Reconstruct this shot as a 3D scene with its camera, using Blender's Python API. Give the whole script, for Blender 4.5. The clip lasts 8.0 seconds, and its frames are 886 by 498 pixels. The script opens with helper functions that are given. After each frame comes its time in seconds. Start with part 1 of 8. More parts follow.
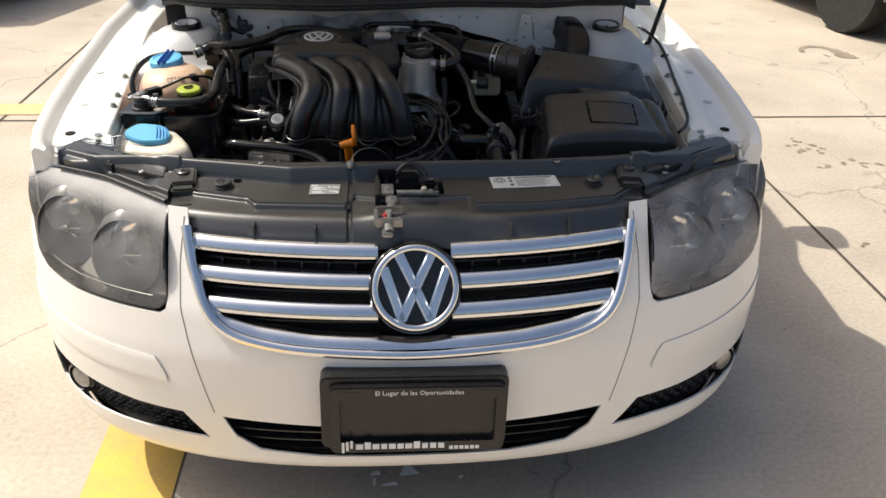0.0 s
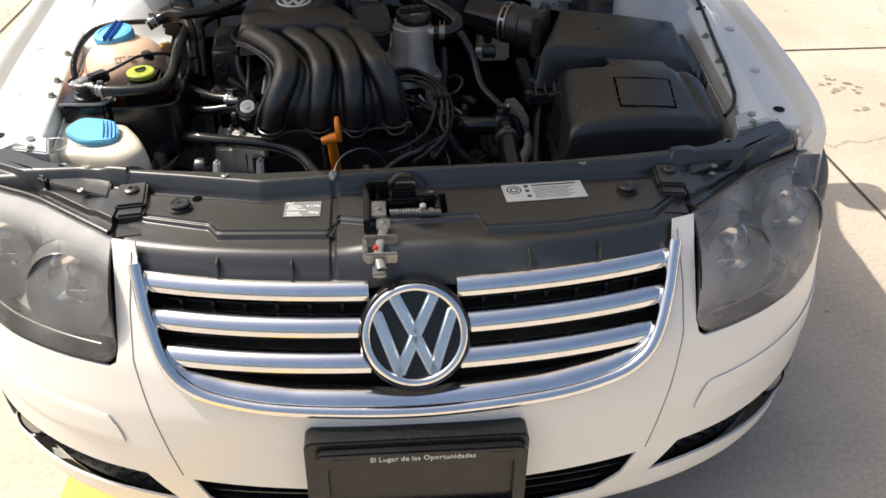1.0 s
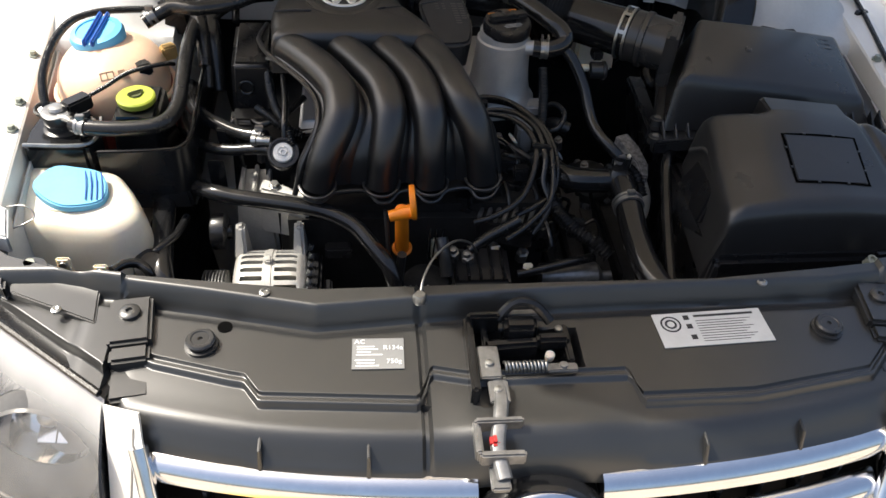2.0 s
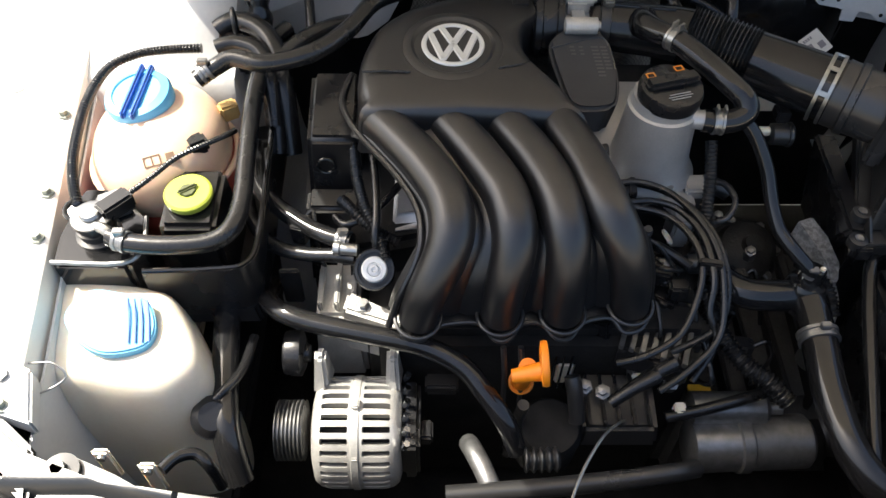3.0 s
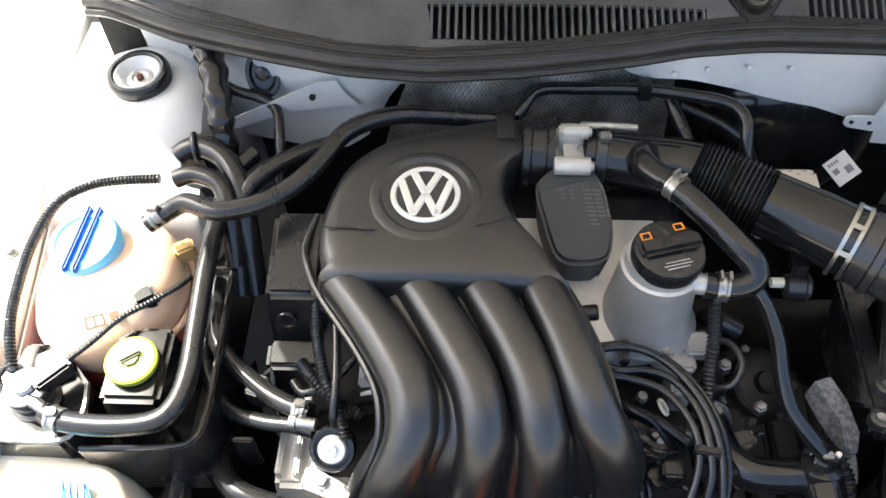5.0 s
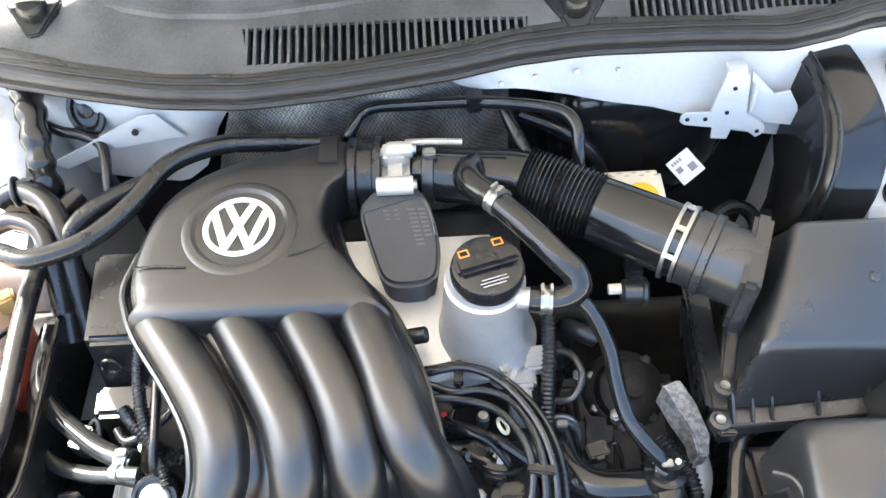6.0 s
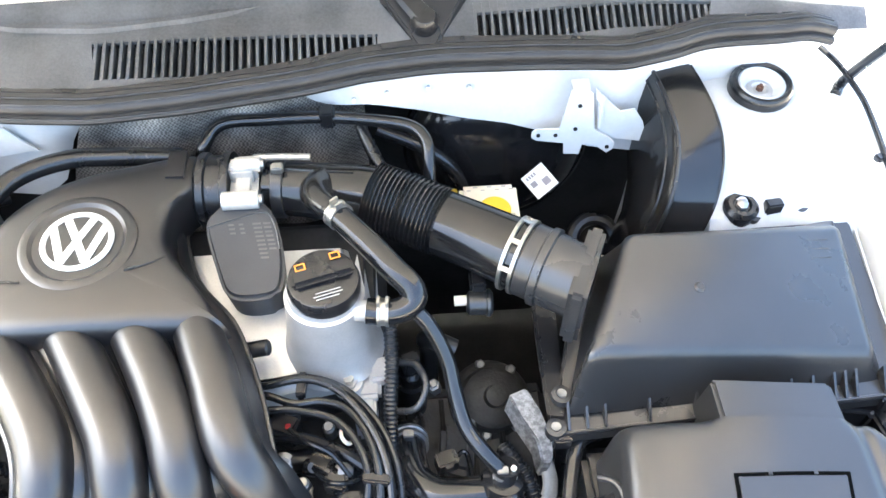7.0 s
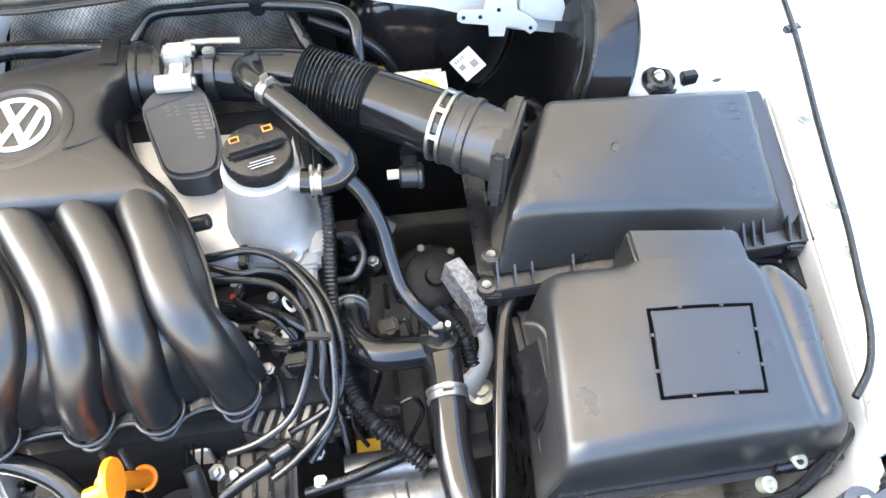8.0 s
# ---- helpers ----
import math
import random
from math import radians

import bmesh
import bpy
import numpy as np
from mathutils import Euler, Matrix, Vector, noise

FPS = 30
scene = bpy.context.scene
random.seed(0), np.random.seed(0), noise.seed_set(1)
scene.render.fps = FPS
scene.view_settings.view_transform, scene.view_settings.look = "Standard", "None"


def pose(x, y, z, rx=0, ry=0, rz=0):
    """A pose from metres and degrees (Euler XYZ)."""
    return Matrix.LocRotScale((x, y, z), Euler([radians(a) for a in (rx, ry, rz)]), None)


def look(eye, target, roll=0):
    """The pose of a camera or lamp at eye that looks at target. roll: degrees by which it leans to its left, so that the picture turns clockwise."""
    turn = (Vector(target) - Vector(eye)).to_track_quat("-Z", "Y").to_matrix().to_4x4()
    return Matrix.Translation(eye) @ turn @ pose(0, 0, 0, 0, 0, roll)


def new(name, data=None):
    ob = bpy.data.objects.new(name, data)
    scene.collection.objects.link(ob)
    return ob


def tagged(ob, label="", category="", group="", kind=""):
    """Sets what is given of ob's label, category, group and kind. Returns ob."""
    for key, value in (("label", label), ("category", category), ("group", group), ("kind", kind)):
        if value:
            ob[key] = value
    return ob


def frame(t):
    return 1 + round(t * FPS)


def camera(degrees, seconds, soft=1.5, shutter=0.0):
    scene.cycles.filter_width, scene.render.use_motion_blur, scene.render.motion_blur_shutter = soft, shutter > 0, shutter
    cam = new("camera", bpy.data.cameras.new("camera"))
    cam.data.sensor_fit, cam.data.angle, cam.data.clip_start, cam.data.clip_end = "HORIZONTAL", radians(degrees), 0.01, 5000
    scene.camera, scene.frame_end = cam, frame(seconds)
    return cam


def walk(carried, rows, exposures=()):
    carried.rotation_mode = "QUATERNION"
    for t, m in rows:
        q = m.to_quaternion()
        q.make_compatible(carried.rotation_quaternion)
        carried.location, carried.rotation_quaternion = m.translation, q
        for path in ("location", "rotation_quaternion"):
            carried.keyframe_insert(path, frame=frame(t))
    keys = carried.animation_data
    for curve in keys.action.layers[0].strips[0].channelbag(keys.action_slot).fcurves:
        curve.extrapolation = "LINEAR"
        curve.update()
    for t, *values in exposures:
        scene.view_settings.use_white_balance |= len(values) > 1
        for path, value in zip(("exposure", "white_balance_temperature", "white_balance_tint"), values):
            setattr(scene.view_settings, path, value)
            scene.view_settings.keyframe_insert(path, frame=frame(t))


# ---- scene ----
cam = camera(57.0, 8.0)
PATH = [
    (0, (-0.058, -1.272, 1.438), (0.088, 0.466, 0.46), 1.4),
    (0.5, (-0.076, -1.18, 1.436), (0.091, 0.512, 0.384), 1.7),
    (1, (-0.036, -0.935, 1.464), (0.099, 0.691, 0.308), 0.2),
    (1.2, (-0.03, -0.829, 1.474), (0.071, 0.766, 0.27), 0.2),
    (2.3, (-0.228, -0.264, 1.462), (-0.032, 1.126, 0.037), 4.9),
    (2.5, (-0.235, -0.178, 1.467), (-0.048, 1.147, -0.02), 5.1),
    (2.7, (-0.232, -0.093, 1.472), (-0.105, 1.194, -0.057), 3.9),
    (3, (-0.231, 0.022, 1.496), (-0.216, 1.266, -0.07), 0.7),
    (3.5, (-0.242, 0.122, 1.512), (-0.277, 1.338, -0.076), -1.8),
    (4, (-0.233, 0.198, 1.543), (-0.286, 1.349, -0.092), -1.6),
    (4.5, (-0.2, 0.238, 1.552), (-0.304, 1.394, -0.077), -2.9),
    (4.7, (-0.191, 0.238, 1.551), (-0.272, 1.438, -0.047), -1.5),
    (5.8, (-0.027, 0.274, 1.537), (-0.055, 1.481, -0.056), -3.6),
    (6, (0.003, 0.274, 1.535), (-0.012, 1.493, -0.052), -3.7),
    (6.5, (0.073, 0.279, 1.544), (0.098, 1.506, -0.036), -2.7),
    (7, (0.123, 0.259, 1.548), (0.221, 1.491, -0.024), 0.2),
    (7.5, (0.152, 0.218, 1.545), (0.293, 1.421, -0.047), 0.7),
    (8, (0.151, 0.154, 1.532), (0.322, 1.28, -0.112), 0.9),
]
EXPOSURES = [(0.0, 0.28, 6380, 8), (1.2, 0.64, 6400, 8), (2.3, 1.17, 6430, 8), (3.0, 1.62, 6450, 7), (4.0, 1.92, 6420, 6), (4.7, 2.15, 6380, 6), (5.8, 3.48, 6120, 4), (6.5, 3.84, 6080, 4), (8.0, 4.16, 6220, 4)]
walk(cam, [(t, look(eye, target, roll)) for t, eye, target, roll in PATH], EXPOSURES)

# ---- world and sun ----
SUN_FROM = Vector((-0.66, 0.27, 1.0)).normalized()
world = bpy.data.worlds.new("daylight")
scene.world = world
world.use_nodes = True
wn = world.node_tree
sky = wn.nodes.new("ShaderNodeTexSky")
sky.sky_type = "NISHITA"
sky.sun_disc = False
sky.sun_elevation = math.asin(SUN_FROM.z)
sky.sun_rotation = math.atan2(SUN_FROM.x, SUN_FROM.y)
sky.dust_density = 6.5
wn.links.new(sky.outputs[0], wn.nodes["Background"].inputs[0])
wn.nodes["Background"].inputs[1].default_value = 0.12
sun_data = bpy.data.lights.new("sun", "SUN")
sun_data.energy, sun_data.angle, sun_data.color = 3.7, radians(0.53), (1.0, 0.93, 0.82)
sun = new("sun", sun_data)
sun.matrix_world = look(SUN_FROM * 20, (0, 0, 0))

# ---- materials ----
def material(name, base, second=None, rough=0.5, metal=0.0, scale=12.0, fine=180.0, bump=0.1, spread=0.1, coat=0.0, grain=0.25, spec=0.5, contrast=0.35):
    """A surface with broad stains and a fine grain, at real size in metres."""
    m = bpy.data.materials.new(name)
    m.use_nodes = True
    n, l = m.node_tree.nodes, m.node_tree.links
    b = n["Principled BSDF"]
    second = second or tuple(c * 0.7 for c in base)
    co = n.new("ShaderNodeTexCoord")
    broad, small = n.new("ShaderNodeTexNoise"), n.new("ShaderNodeTexNoise")
    broad.inputs["Scale"].default_value, broad.inputs["Detail"].default_value = scale, 6
    small.inputs["Scale"].default_value, small.inputs["Detail"].default_value = fine, 4
    l.new(co.outputs["Object"], broad.inputs["Vector"])
    l.new(co.outputs["Object"], small.inputs["Vector"])
    mixed = n.new("ShaderNodeMix")
    mixed.data_type = "FLOAT"
    mixed.inputs[0].default_value = grain
    l.new(broad.outputs[0], mixed.inputs[2])
    l.new(small.outputs[0], mixed.inputs[3])
    ramp = n.new("ShaderNodeValToRGB")
    ramp.color_ramp.elements[0].position, ramp.color_ramp.elements[1].position = 0.5 - contrast / 2, 0.5 + contrast / 2
    ramp.color_ramp.elements[0].color, ramp.color_ramp.elements[1].color = (*second, 1), (*base, 1)
    l.new(mixed.outputs[0], ramp.inputs[0])
    l.new(ramp.outputs[0], b.inputs["Base Color"])
    rr = n.new("ShaderNodeMapRange")
    rr.inputs[3].default_value, rr.inputs[4].default_value = min(1, rough + spread), max(0.02, rough - spread)
    l.new(mixed.outputs[0], rr.inputs[0])
    l.new(rr.outputs[0], b.inputs["Roughness"])
    b.inputs["Metallic"].default_value = metal
    b.inputs["Coat Weight"].default_value = coat
    b.inputs["Coat Roughness"].default_value = 0.06
    b.inputs["Specular IOR Level"].default_value = spec
    if bump:
        bp = n.new("ShaderNodeBump")
        bp.inputs["Strength"].default_value, bp.inputs["Distance"].default_value = bump, 0.0015
        l.new(small.outputs[0], bp.inputs["Height"])
        l.new(bp.outputs[0], b.inputs["Normal"])
    return m


WHITE = material("white_car_paint", (0.85, 0.83, 0.78), (0.79, 0.77, 0.72), 0.30, scale=3, bump=0.0, coat=0.35, spread=0.05)
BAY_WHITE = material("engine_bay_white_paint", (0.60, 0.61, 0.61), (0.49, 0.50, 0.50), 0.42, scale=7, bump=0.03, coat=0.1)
BLACK = material("satin_black_plastic", (0.013, 0.013, 0.014), (0.007, 0.007, 0.008), 0.28, scale=20, fine=600, bump=0.04, spread=0.08, grain=0.08)
HOLE = material("unlit_hole", (0.004, 0.004, 0.004), (0.003, 0.003, 0.003), 1.0, spec=0.0, bump=0.0)
SLAM = material("dusty_black_panel_plastic", (0.020, 0.020, 0.0195), (0.013, 0.013, 0.0127), 0.36, scale=9, fine=500, bump=0.03, spread=0.07, grain=0.06, spec=1.0)
COVER = material("matt_black_engine_cover_plastic", (0.011, 0.011, 0.012), (0.008, 0.008, 0.009), 0.34, scale=14, fine=900, bump=0.03, spec=0.75, spread=0.05, grain=0.06)
GREY_PLASTIC = material("weathered_grey_black_plastic", (0.027, 0.027, 0.0275), (0.019, 0.019, 0.0195), 0.29, scale=8, fine=500, bump=0.02, spread=0.07, spec=0.62, grain=0.04)
GLOSS = material("polished_black_plastic", (0.013, 0.013, 0.014), (0.008, 0.008, 0.008), 0.14, scale=20, bump=0.03, spread=0.06, grain=0.1)
RUBBER = material("black_rubber_hose", (0.014, 0.014, 0.015), (0.008, 0.008, 0.008), 0.25, scale=40, fine=400, bump=0.12, spread=0.12)
COWL_GREY = material("sun_faded_grey_cowl_plastic", (0.115, 0.115, 0.117), (0.034, 0.034, 0.034), 0.45, scale=11, fine=300, bump=0.2, spread=0.12)
POT = material("smoked_lamp_pot_plastic", (0.12, 0.118, 0.115), (0.085, 0.083, 0.08), 0.25, scale=20, bump=0)
LAMP_GREY = material("smoked_lamp_housing_grey", (0.40, 0.37, 0.335), (0.30, 0.28, 0.255), 0.30, scale=20)
# one dark tone for deep parts; on flat discs it paints unlit holes
DARK = material("dark_cavity_tone", (0.026, 0.025, 0.024), (0.012, 0.012, 0.012), 0.7, scale=20, spec=0.12)
REFLECTOR = material("silvered_lamp_reflector", (0.95, 0.95, 0.95), (0.92, 0.92, 0.92), 0.10, 1.0, scale=30, bump=0.0, spread=0.03)
CHROME = material("chrome", (0.82, 0.83, 0.85), (0.74, 0.75, 0.77), 0.15, 1.0, scale=30, bump=0.0, spread=0.05)
CAST = material("cast_aluminium", (0.52, 0.51, 0.48), (0.36, 0.35, 0.33), 0.42, 0.4, scale=25, fine=350, bump=0.35, spread=0.1)
VALVE = material("silver_painted_valve_cover", (0.50, 0.50, 0.50), (0.38, 0.38, 0.38), 0.38, 0.55, scale=18, fine=400, bump=0.15)
BADGE_SILVER = material("satin_silver_badge", (0.74, 0.74, 0.72), (0.66, 0.66, 0.64), 0.36, 0.35, scale=60, bump=0.0)
STEEL = material("zinc_steel", (0.42, 0.42, 0.41), (0.26, 0.26, 0.25), 0.32, 0.9, scale=60, bump=0.1)
CREAM = material("cream_translucent_plastic", (0.80, 0.59, 0.43), (0.73, 0.49, 0.35), 0.34, scale=6, bump=0.05)
CREAM.node_tree.nodes["Principled BSDF"].inputs["Subsurface Weight"].default_value = 0.25
CREAM.node_tree.nodes["Principled BSDF"].inputs["Subsurface Radius"].default_value = (0.02, 0.008, 0.004)
MILK = material("milky_white_plastic", (0.76, 0.71, 0.60), (0.66, 0.60, 0.49), 0.4, scale=8, bump=0.05)
MILK.node_tree.nodes["Principled BSDF"].inputs["Subsurface Weight"].default_value = 0.7
MILK.node_tree.nodes["Principled BSDF"].inputs["Subsurface Radius"].default_value = (0.06, 0.045, 0.03)
PINK = material("pink_coolant_tank_foot", (0.45, 0.09, 0.06), (0.35, 0.06, 0.04), 0.4)
SKYBLUE = material("light_blue_plastic", (0.14, 0.47, 0.74), (0.11, 0.41, 0.70), 0.4, bump=0.03)
FLAP = material("light_blue_flap_plastic", (0.13, 0.43, 0.66), (0.10, 0.37, 0.60), 0.55, bump=0.03)
BLUE = material("deep_blue_plastic", (0.015, 0.10, 0.42), (0.01, 0.08, 0.36), 0.4, bump=0.03)
LIME = material("yellow_green_plastic", (0.45, 0.50, 0.06), (0.36, 0.42, 0.05), 0.4)
YELLOW = material("yellow_plastic", (0.75, 0.48, 0.02), (0.65, 0.4, 0.02), 0.4)
ORANGE = material("orange_plastic", (0.85, 0.26, 0.01), (0.75, 0.2, 0.01), 0.38, bump=0.03)
PAPER = material("white_label", (0.62, 0.62, 0.60), (0.54, 0.54, 0.52), 0.5, scale=30, bump=0.0)
INK = material("dark_print", (0.03, 0.03, 0.03), (0.02, 0.02, 0.02), 0.5, bump=0.0)
ORANGE_INK = material("orange_print", (0.75, 0.28, 0.04), (0.7, 0.24, 0.03), 0.5, bump=0.0)
WHITE_INK = material("white_print", (0.8, 0.8, 0.78), (0.7, 0.7, 0.7), 0.5, bump=0.0)
DULL = material("dull_grey_metal", (0.30, 0.30, 0.30), (0.18, 0.18, 0.18), 0.38, 0.8, scale=60, bump=0.1)
PALE = material("pale_green_grey_plastic", (0.30, 0.32, 0.27), (0.22, 0.24, 0.20), 0.5)
SEAL = material("ribbed_seal_rubber", (0.022, 0.022, 0.023), (0.012, 0.012, 0.012), 0.46, scale=40, fine=400, bump=0.05, grain=0.1)
SEAM = material("bumper_seam_shade", (0.30, 0.28, 0.25), (0.24, 0.22, 0.20), 0.7, bump=0)
RUST = material("rusty_brown_steel", (0.16, 0.07, 0.04), (0.08, 0.04, 0.025), 0.7, 0.3, scale=80)
OIL = material("dark_oil_stain", (0.20, 0.16, 0.115), (0.32, 0.265, 0.20), 0.8, scale=14, bump=0.1)
RED = material("red_plastic", (0.45, 0.03, 0.03), (0.35, 0.02, 0.02), 0.4)
TYRE = material("tyre_rubber", (0.02, 0.02, 0.02), (0.012, 0.012, 0.012), 0.8, scale=30)
ROUGH_CAST = material("rough_grey_casting", (0.34, 0.34, 0.34), (0.16, 0.16, 0.16), 0.5, 0.5, scale=160, fine=500, bump=0.6, contrast=0.2)
FOIL = material("woven_heat_shield_foil", (0.42, 0.40, 0.37), (0.14, 0.13, 0.12), 0.4, 0.75, scale=30, fine=700, bump=0.2)
_n, _l = FOIL.node_tree.nodes, FOIL.node_tree.links
_w1 = _n.new("ShaderNodeTexChecker")
_w2 = _n.new("ShaderNodeBump")
_w2.inputs["Strength"].default_value, _w2.inputs["Distance"].default_value = 0.7, 0.002
_l.new(_n["Texture Coordinate"].outputs["Object"], _w1.inputs["Vector"])
_w1.inputs["Scale"].default_value = 400
_wm = _n.new("ShaderNodeMix")
_wm.data_type, _wm.blend_type = "RGBA", "MULTIPLY"
_wm.inputs[0].default_value = 0.75
_l.new(_n["Color Ramp"].outputs[0], _wm.inputs[6])
_l.new(_w1.outputs[0], _wm.inputs[7])
_w1.inputs["Color1"].default_value, _w1.inputs["Color2"].default_value = (1, 1, 1, 1), (0.26, 0.26, 0.26, 1)
_l.new(_wm.outputs[2], _n["Principled BSDF"].inputs["Base Color"])
_l.new(_w1.outputs[1], _w2.inputs["Height"])
_l.new(_w2.outputs[0], _n["Principled BSDF"].inputs["Normal"])

# the clouded lens of the headlights: part clear, part frosted
def lens_material(name, low, high, top):
    m = bpy.data.materials.new(name)
    m.use_nodes = True
    n, l = m.node_tree.nodes, m.node_tree.links
    b = n["Principled BSDF"]
    b.inputs["Base Color"].default_value = (0.66, 0.65, 0.64, 1)
    b.inputs["Roughness"].default_value = 0.22
    b.inputs["Coat Weight"].default_value = 0.6
    b.inputs["Coat Roughness"].default_value = 0.06
    clear = n.new("ShaderNodeBsdfTransparent")
    clear.inputs[0].default_value = (0.93, 0.92, 0.90, 1)
    mix = n.new("ShaderNodeMixShader")
    cloud = n.new("ShaderNodeTexNoise")
    cloud.inputs["Scale"].default_value, cloud.inputs["Detail"].default_value = 9, 6
    r = n.new("ShaderNodeMapRange")
    r.inputs[1].default_value, r.inputs[2].default_value = 0.35, 0.7
    r.inputs[3].default_value, r.inputs[4].default_value = low, high
    where = n.new("ShaderNodeSeparateXYZ")
    l.new(n.new("ShaderNodeNewGeometry").outputs["Position"], where.inputs[0])
    # crest: the bright streak along the upper edge, put in as extra haze
    crest = n.new("ShaderNodeMapRange")
    crest.interpolation_type = "SMOOTHSTEP"
    crest.inputs[1].default_value, crest.inputs[2].default_value = 0.700, 0.735
    crest.inputs[3].default_value, crest.inputs[4].default_value = 0.0, top
    total = n.new("ShaderNodeMath")
    l.new(n.new("ShaderNodeTexCoord").outputs["Object"], cloud.inputs["Vector"])
    l.new(cloud.outputs[0], r.inputs[0])
    l.new(where.outputs[2], crest.inputs[0])
    l.new(r.outputs[0], total.inputs[0])
    l.new(crest.outputs[0], total.inputs[1])
    l.new(total.outputs[0], mix.inputs[0])
    l.new(clear.outputs[0], mix.inputs[1])
    l.new(b.outputs[0], mix.inputs[2])
    l.new(mix.outputs[0], n["Material Output"].inputs[0])
    return m


LENS_CLEAR = lens_material("hazy_headlight_lens", 0.09, 0.22, 0.42)
LENS_MILKY = lens_material("milky_headlight_lens", 0.18, 0.46, 0.0)

GLASS = bpy.data.materials.new("windscreen_glass")
GLASS.use_nodes = True
_b = GLASS.node_tree.nodes["Principled BSDF"]
_b.inputs["Base Color"].default_value = (0.6, 0.66, 0.64, 1)
_b.inputs["Roughness"].default_value = 0.03
_b.inputs["Transmission Weight"].default_value = 1.0

# pale worn concrete with stains and hairline cracks
CONCRETE = material("worn_pale_concrete", (0.58, 0.495, 0.395), (0.35, 0.30, 0.24), 0.85, scale=2.2, fine=70, bump=0.5, spread=0.05, grain=0.45, contrast=0.40)
_n, _l = CONCRETE.node_tree.nodes, CONCRETE.node_tree.links
_v = _n.new("ShaderNodeTexVoronoi")
_v.feature = "DISTANCE_TO_EDGE"
_v.inputs["Scale"].default_value = 0.38
_d = _n.new("ShaderNodeTexNoise")
_d.inputs["Scale"].default_value, _d.inputs["Detail"].default_value = 4.0, 8
_a = _n.new("ShaderNodeVectorMath")
_a.operation = "MULTIPLY_ADD"
_a.inputs[1].default_value = (0.45, 0.45, 0)
_co = _n["Texture Coordinate"].outputs["Object"]
_l.new(_co, _d.inputs["Vector"])
_l.new(_d.outputs[1], _a.inputs[0])
_l.new(_co, _a.inputs[2])
_l.new(_a.outputs[0], _v.inputs["Vector"])
_c = _n.new("ShaderNodeMapRange")
_c.inputs[1].default_value, _c.inputs[2].default_value, _c.inputs[3].default_value, _c.inputs[4].default_value = 0.0, 0.0035, 0.62, 1.0
_l.new(_v.outputs[0], _c.inputs[0])
_m = _n.new("ShaderNodeMix")
_m.data_type, _m.blend_type = "RGBA", "MULTIPLY"
_m.inputs[0].default_value = 1.0
_l.new(_n["Color Ramp"].outputs[0], _m.inputs[6])
_l.new(_c.outputs[0], _m.inputs[7])
# dark oil spots of many sizes
_s = _n.new("ShaderNodeTexNoise")
_s.inputs["Scale"].default_value, _s.inputs["Detail"].default_value = 2.7, 9
_l.new(_co, _s.inputs["Vector"])
_q = _n.new("ShaderNodeMapRange")
_q.inputs[1].default_value, _q.inputs[2].default_value, _q.inputs[3].default_value, _q.inputs[4].default_value = 0.66, 0.74, 1.0, 0.55
_l.new(_s.outputs[0], _q.inputs[0])
_m2 = _n.new("ShaderNodeMix")
_m2.data_type, _m2.blend_type = "RGBA", "MULTIPLY"
_m2.inputs[0].default_value = 1.0
_l.new(_m.outputs[2], _m2.inputs[6])
_l.new(_q.outputs[0], _m2.inputs[7])
_l.new(_m2.outputs[2], _n["Principled BSDF"].inputs["Base Color"])
ROAD_YELLOW = material("worn_yellow_road_paint", (0.80, 0.52, 0.08), (0.60, 0.40, 0.13), 0.7, scale=7, fine=70, bump=0.3, contrast=0.3, grain=0.4)
FADED_YELLOW = material("faded_yellow_road_paint", (0.70, 0.48, 0.20), (0.6, 0.44, 0.24), 0.8, scale=6, fine=90, bump=0.3, contrast=0.5)
JOINT = material("dirty_joint_filler", (0.10, 0.08, 0.06), (0.06, 0.05, 0.04), 0.9)

# ---- builders ----
ORIGIN = {}


def thing(name, at, label, category, group="", kind=""):
    ob = new(name)
    ob.location = at
    ob.empty_display_size = 0.05
    ORIGIN[ob] = Vector(at)
    return tagged(ob, label, category, group, kind)


def part(name, bm, mat, parent, label="", smooth=True, kind=""):
    """Links a bmesh in world coordinates as one mesh object under a thing or a part."""
    org = ORIGIN[parent]
    bmesh.ops.translate(bm, verts=bm.verts, vec=-org)
    bmesh.ops.recalc_face_normals(bm, faces=bm.faces)
    me = bpy.data.meshes.new(name)
    if smooth:
        for e in bm.edges:
            e.smooth = len(e.link_faces) == 2 and e.calc_face_angle(0) < 0.62
        for f in bm.faces:
            f.smooth = True
    bm.to_mesh(me)
    bm.free()
    me.materials.append(mat)
    ob = new(name, me)
    ob.parent = parent
    ORIGIN[ob] = org
    return tagged(ob, label, kind=kind)


def solo(name, bm, mat, at, label, category, group="", kind="", smooth=True):
    """A thing of one mesh."""
    ground_zero = new("holder")
    ORIGIN[ground_zero] = Vector(at)
    ob = part(name, bm, mat, ground_zero, smooth=smooth)
    ob.parent = None
    ob.location = at
    ORIGIN.pop(ground_zero)
    bpy.data.objects.remove(ground_zero)
    return tagged(ob, label, category, group, kind)


def frame_of(axis):
    """A matrix whose z runs along axis."""
    return Vector(axis).normalized().to_track_quat("Z", "Y").to_matrix().to_4x4()


def bevelled(bm, offset, segments=2, angle=0.5, faces=None):
    edges = [e for e in bm.edges if len(e.link_faces) == 2 and e.calc_face_angle(0) > angle]
    if offset > 0 and edges:
        bmesh.ops.bevel(bm, geom=edges, offset=offset, segments=segments, affect="EDGES", clamp_overlap=True)
    return bm


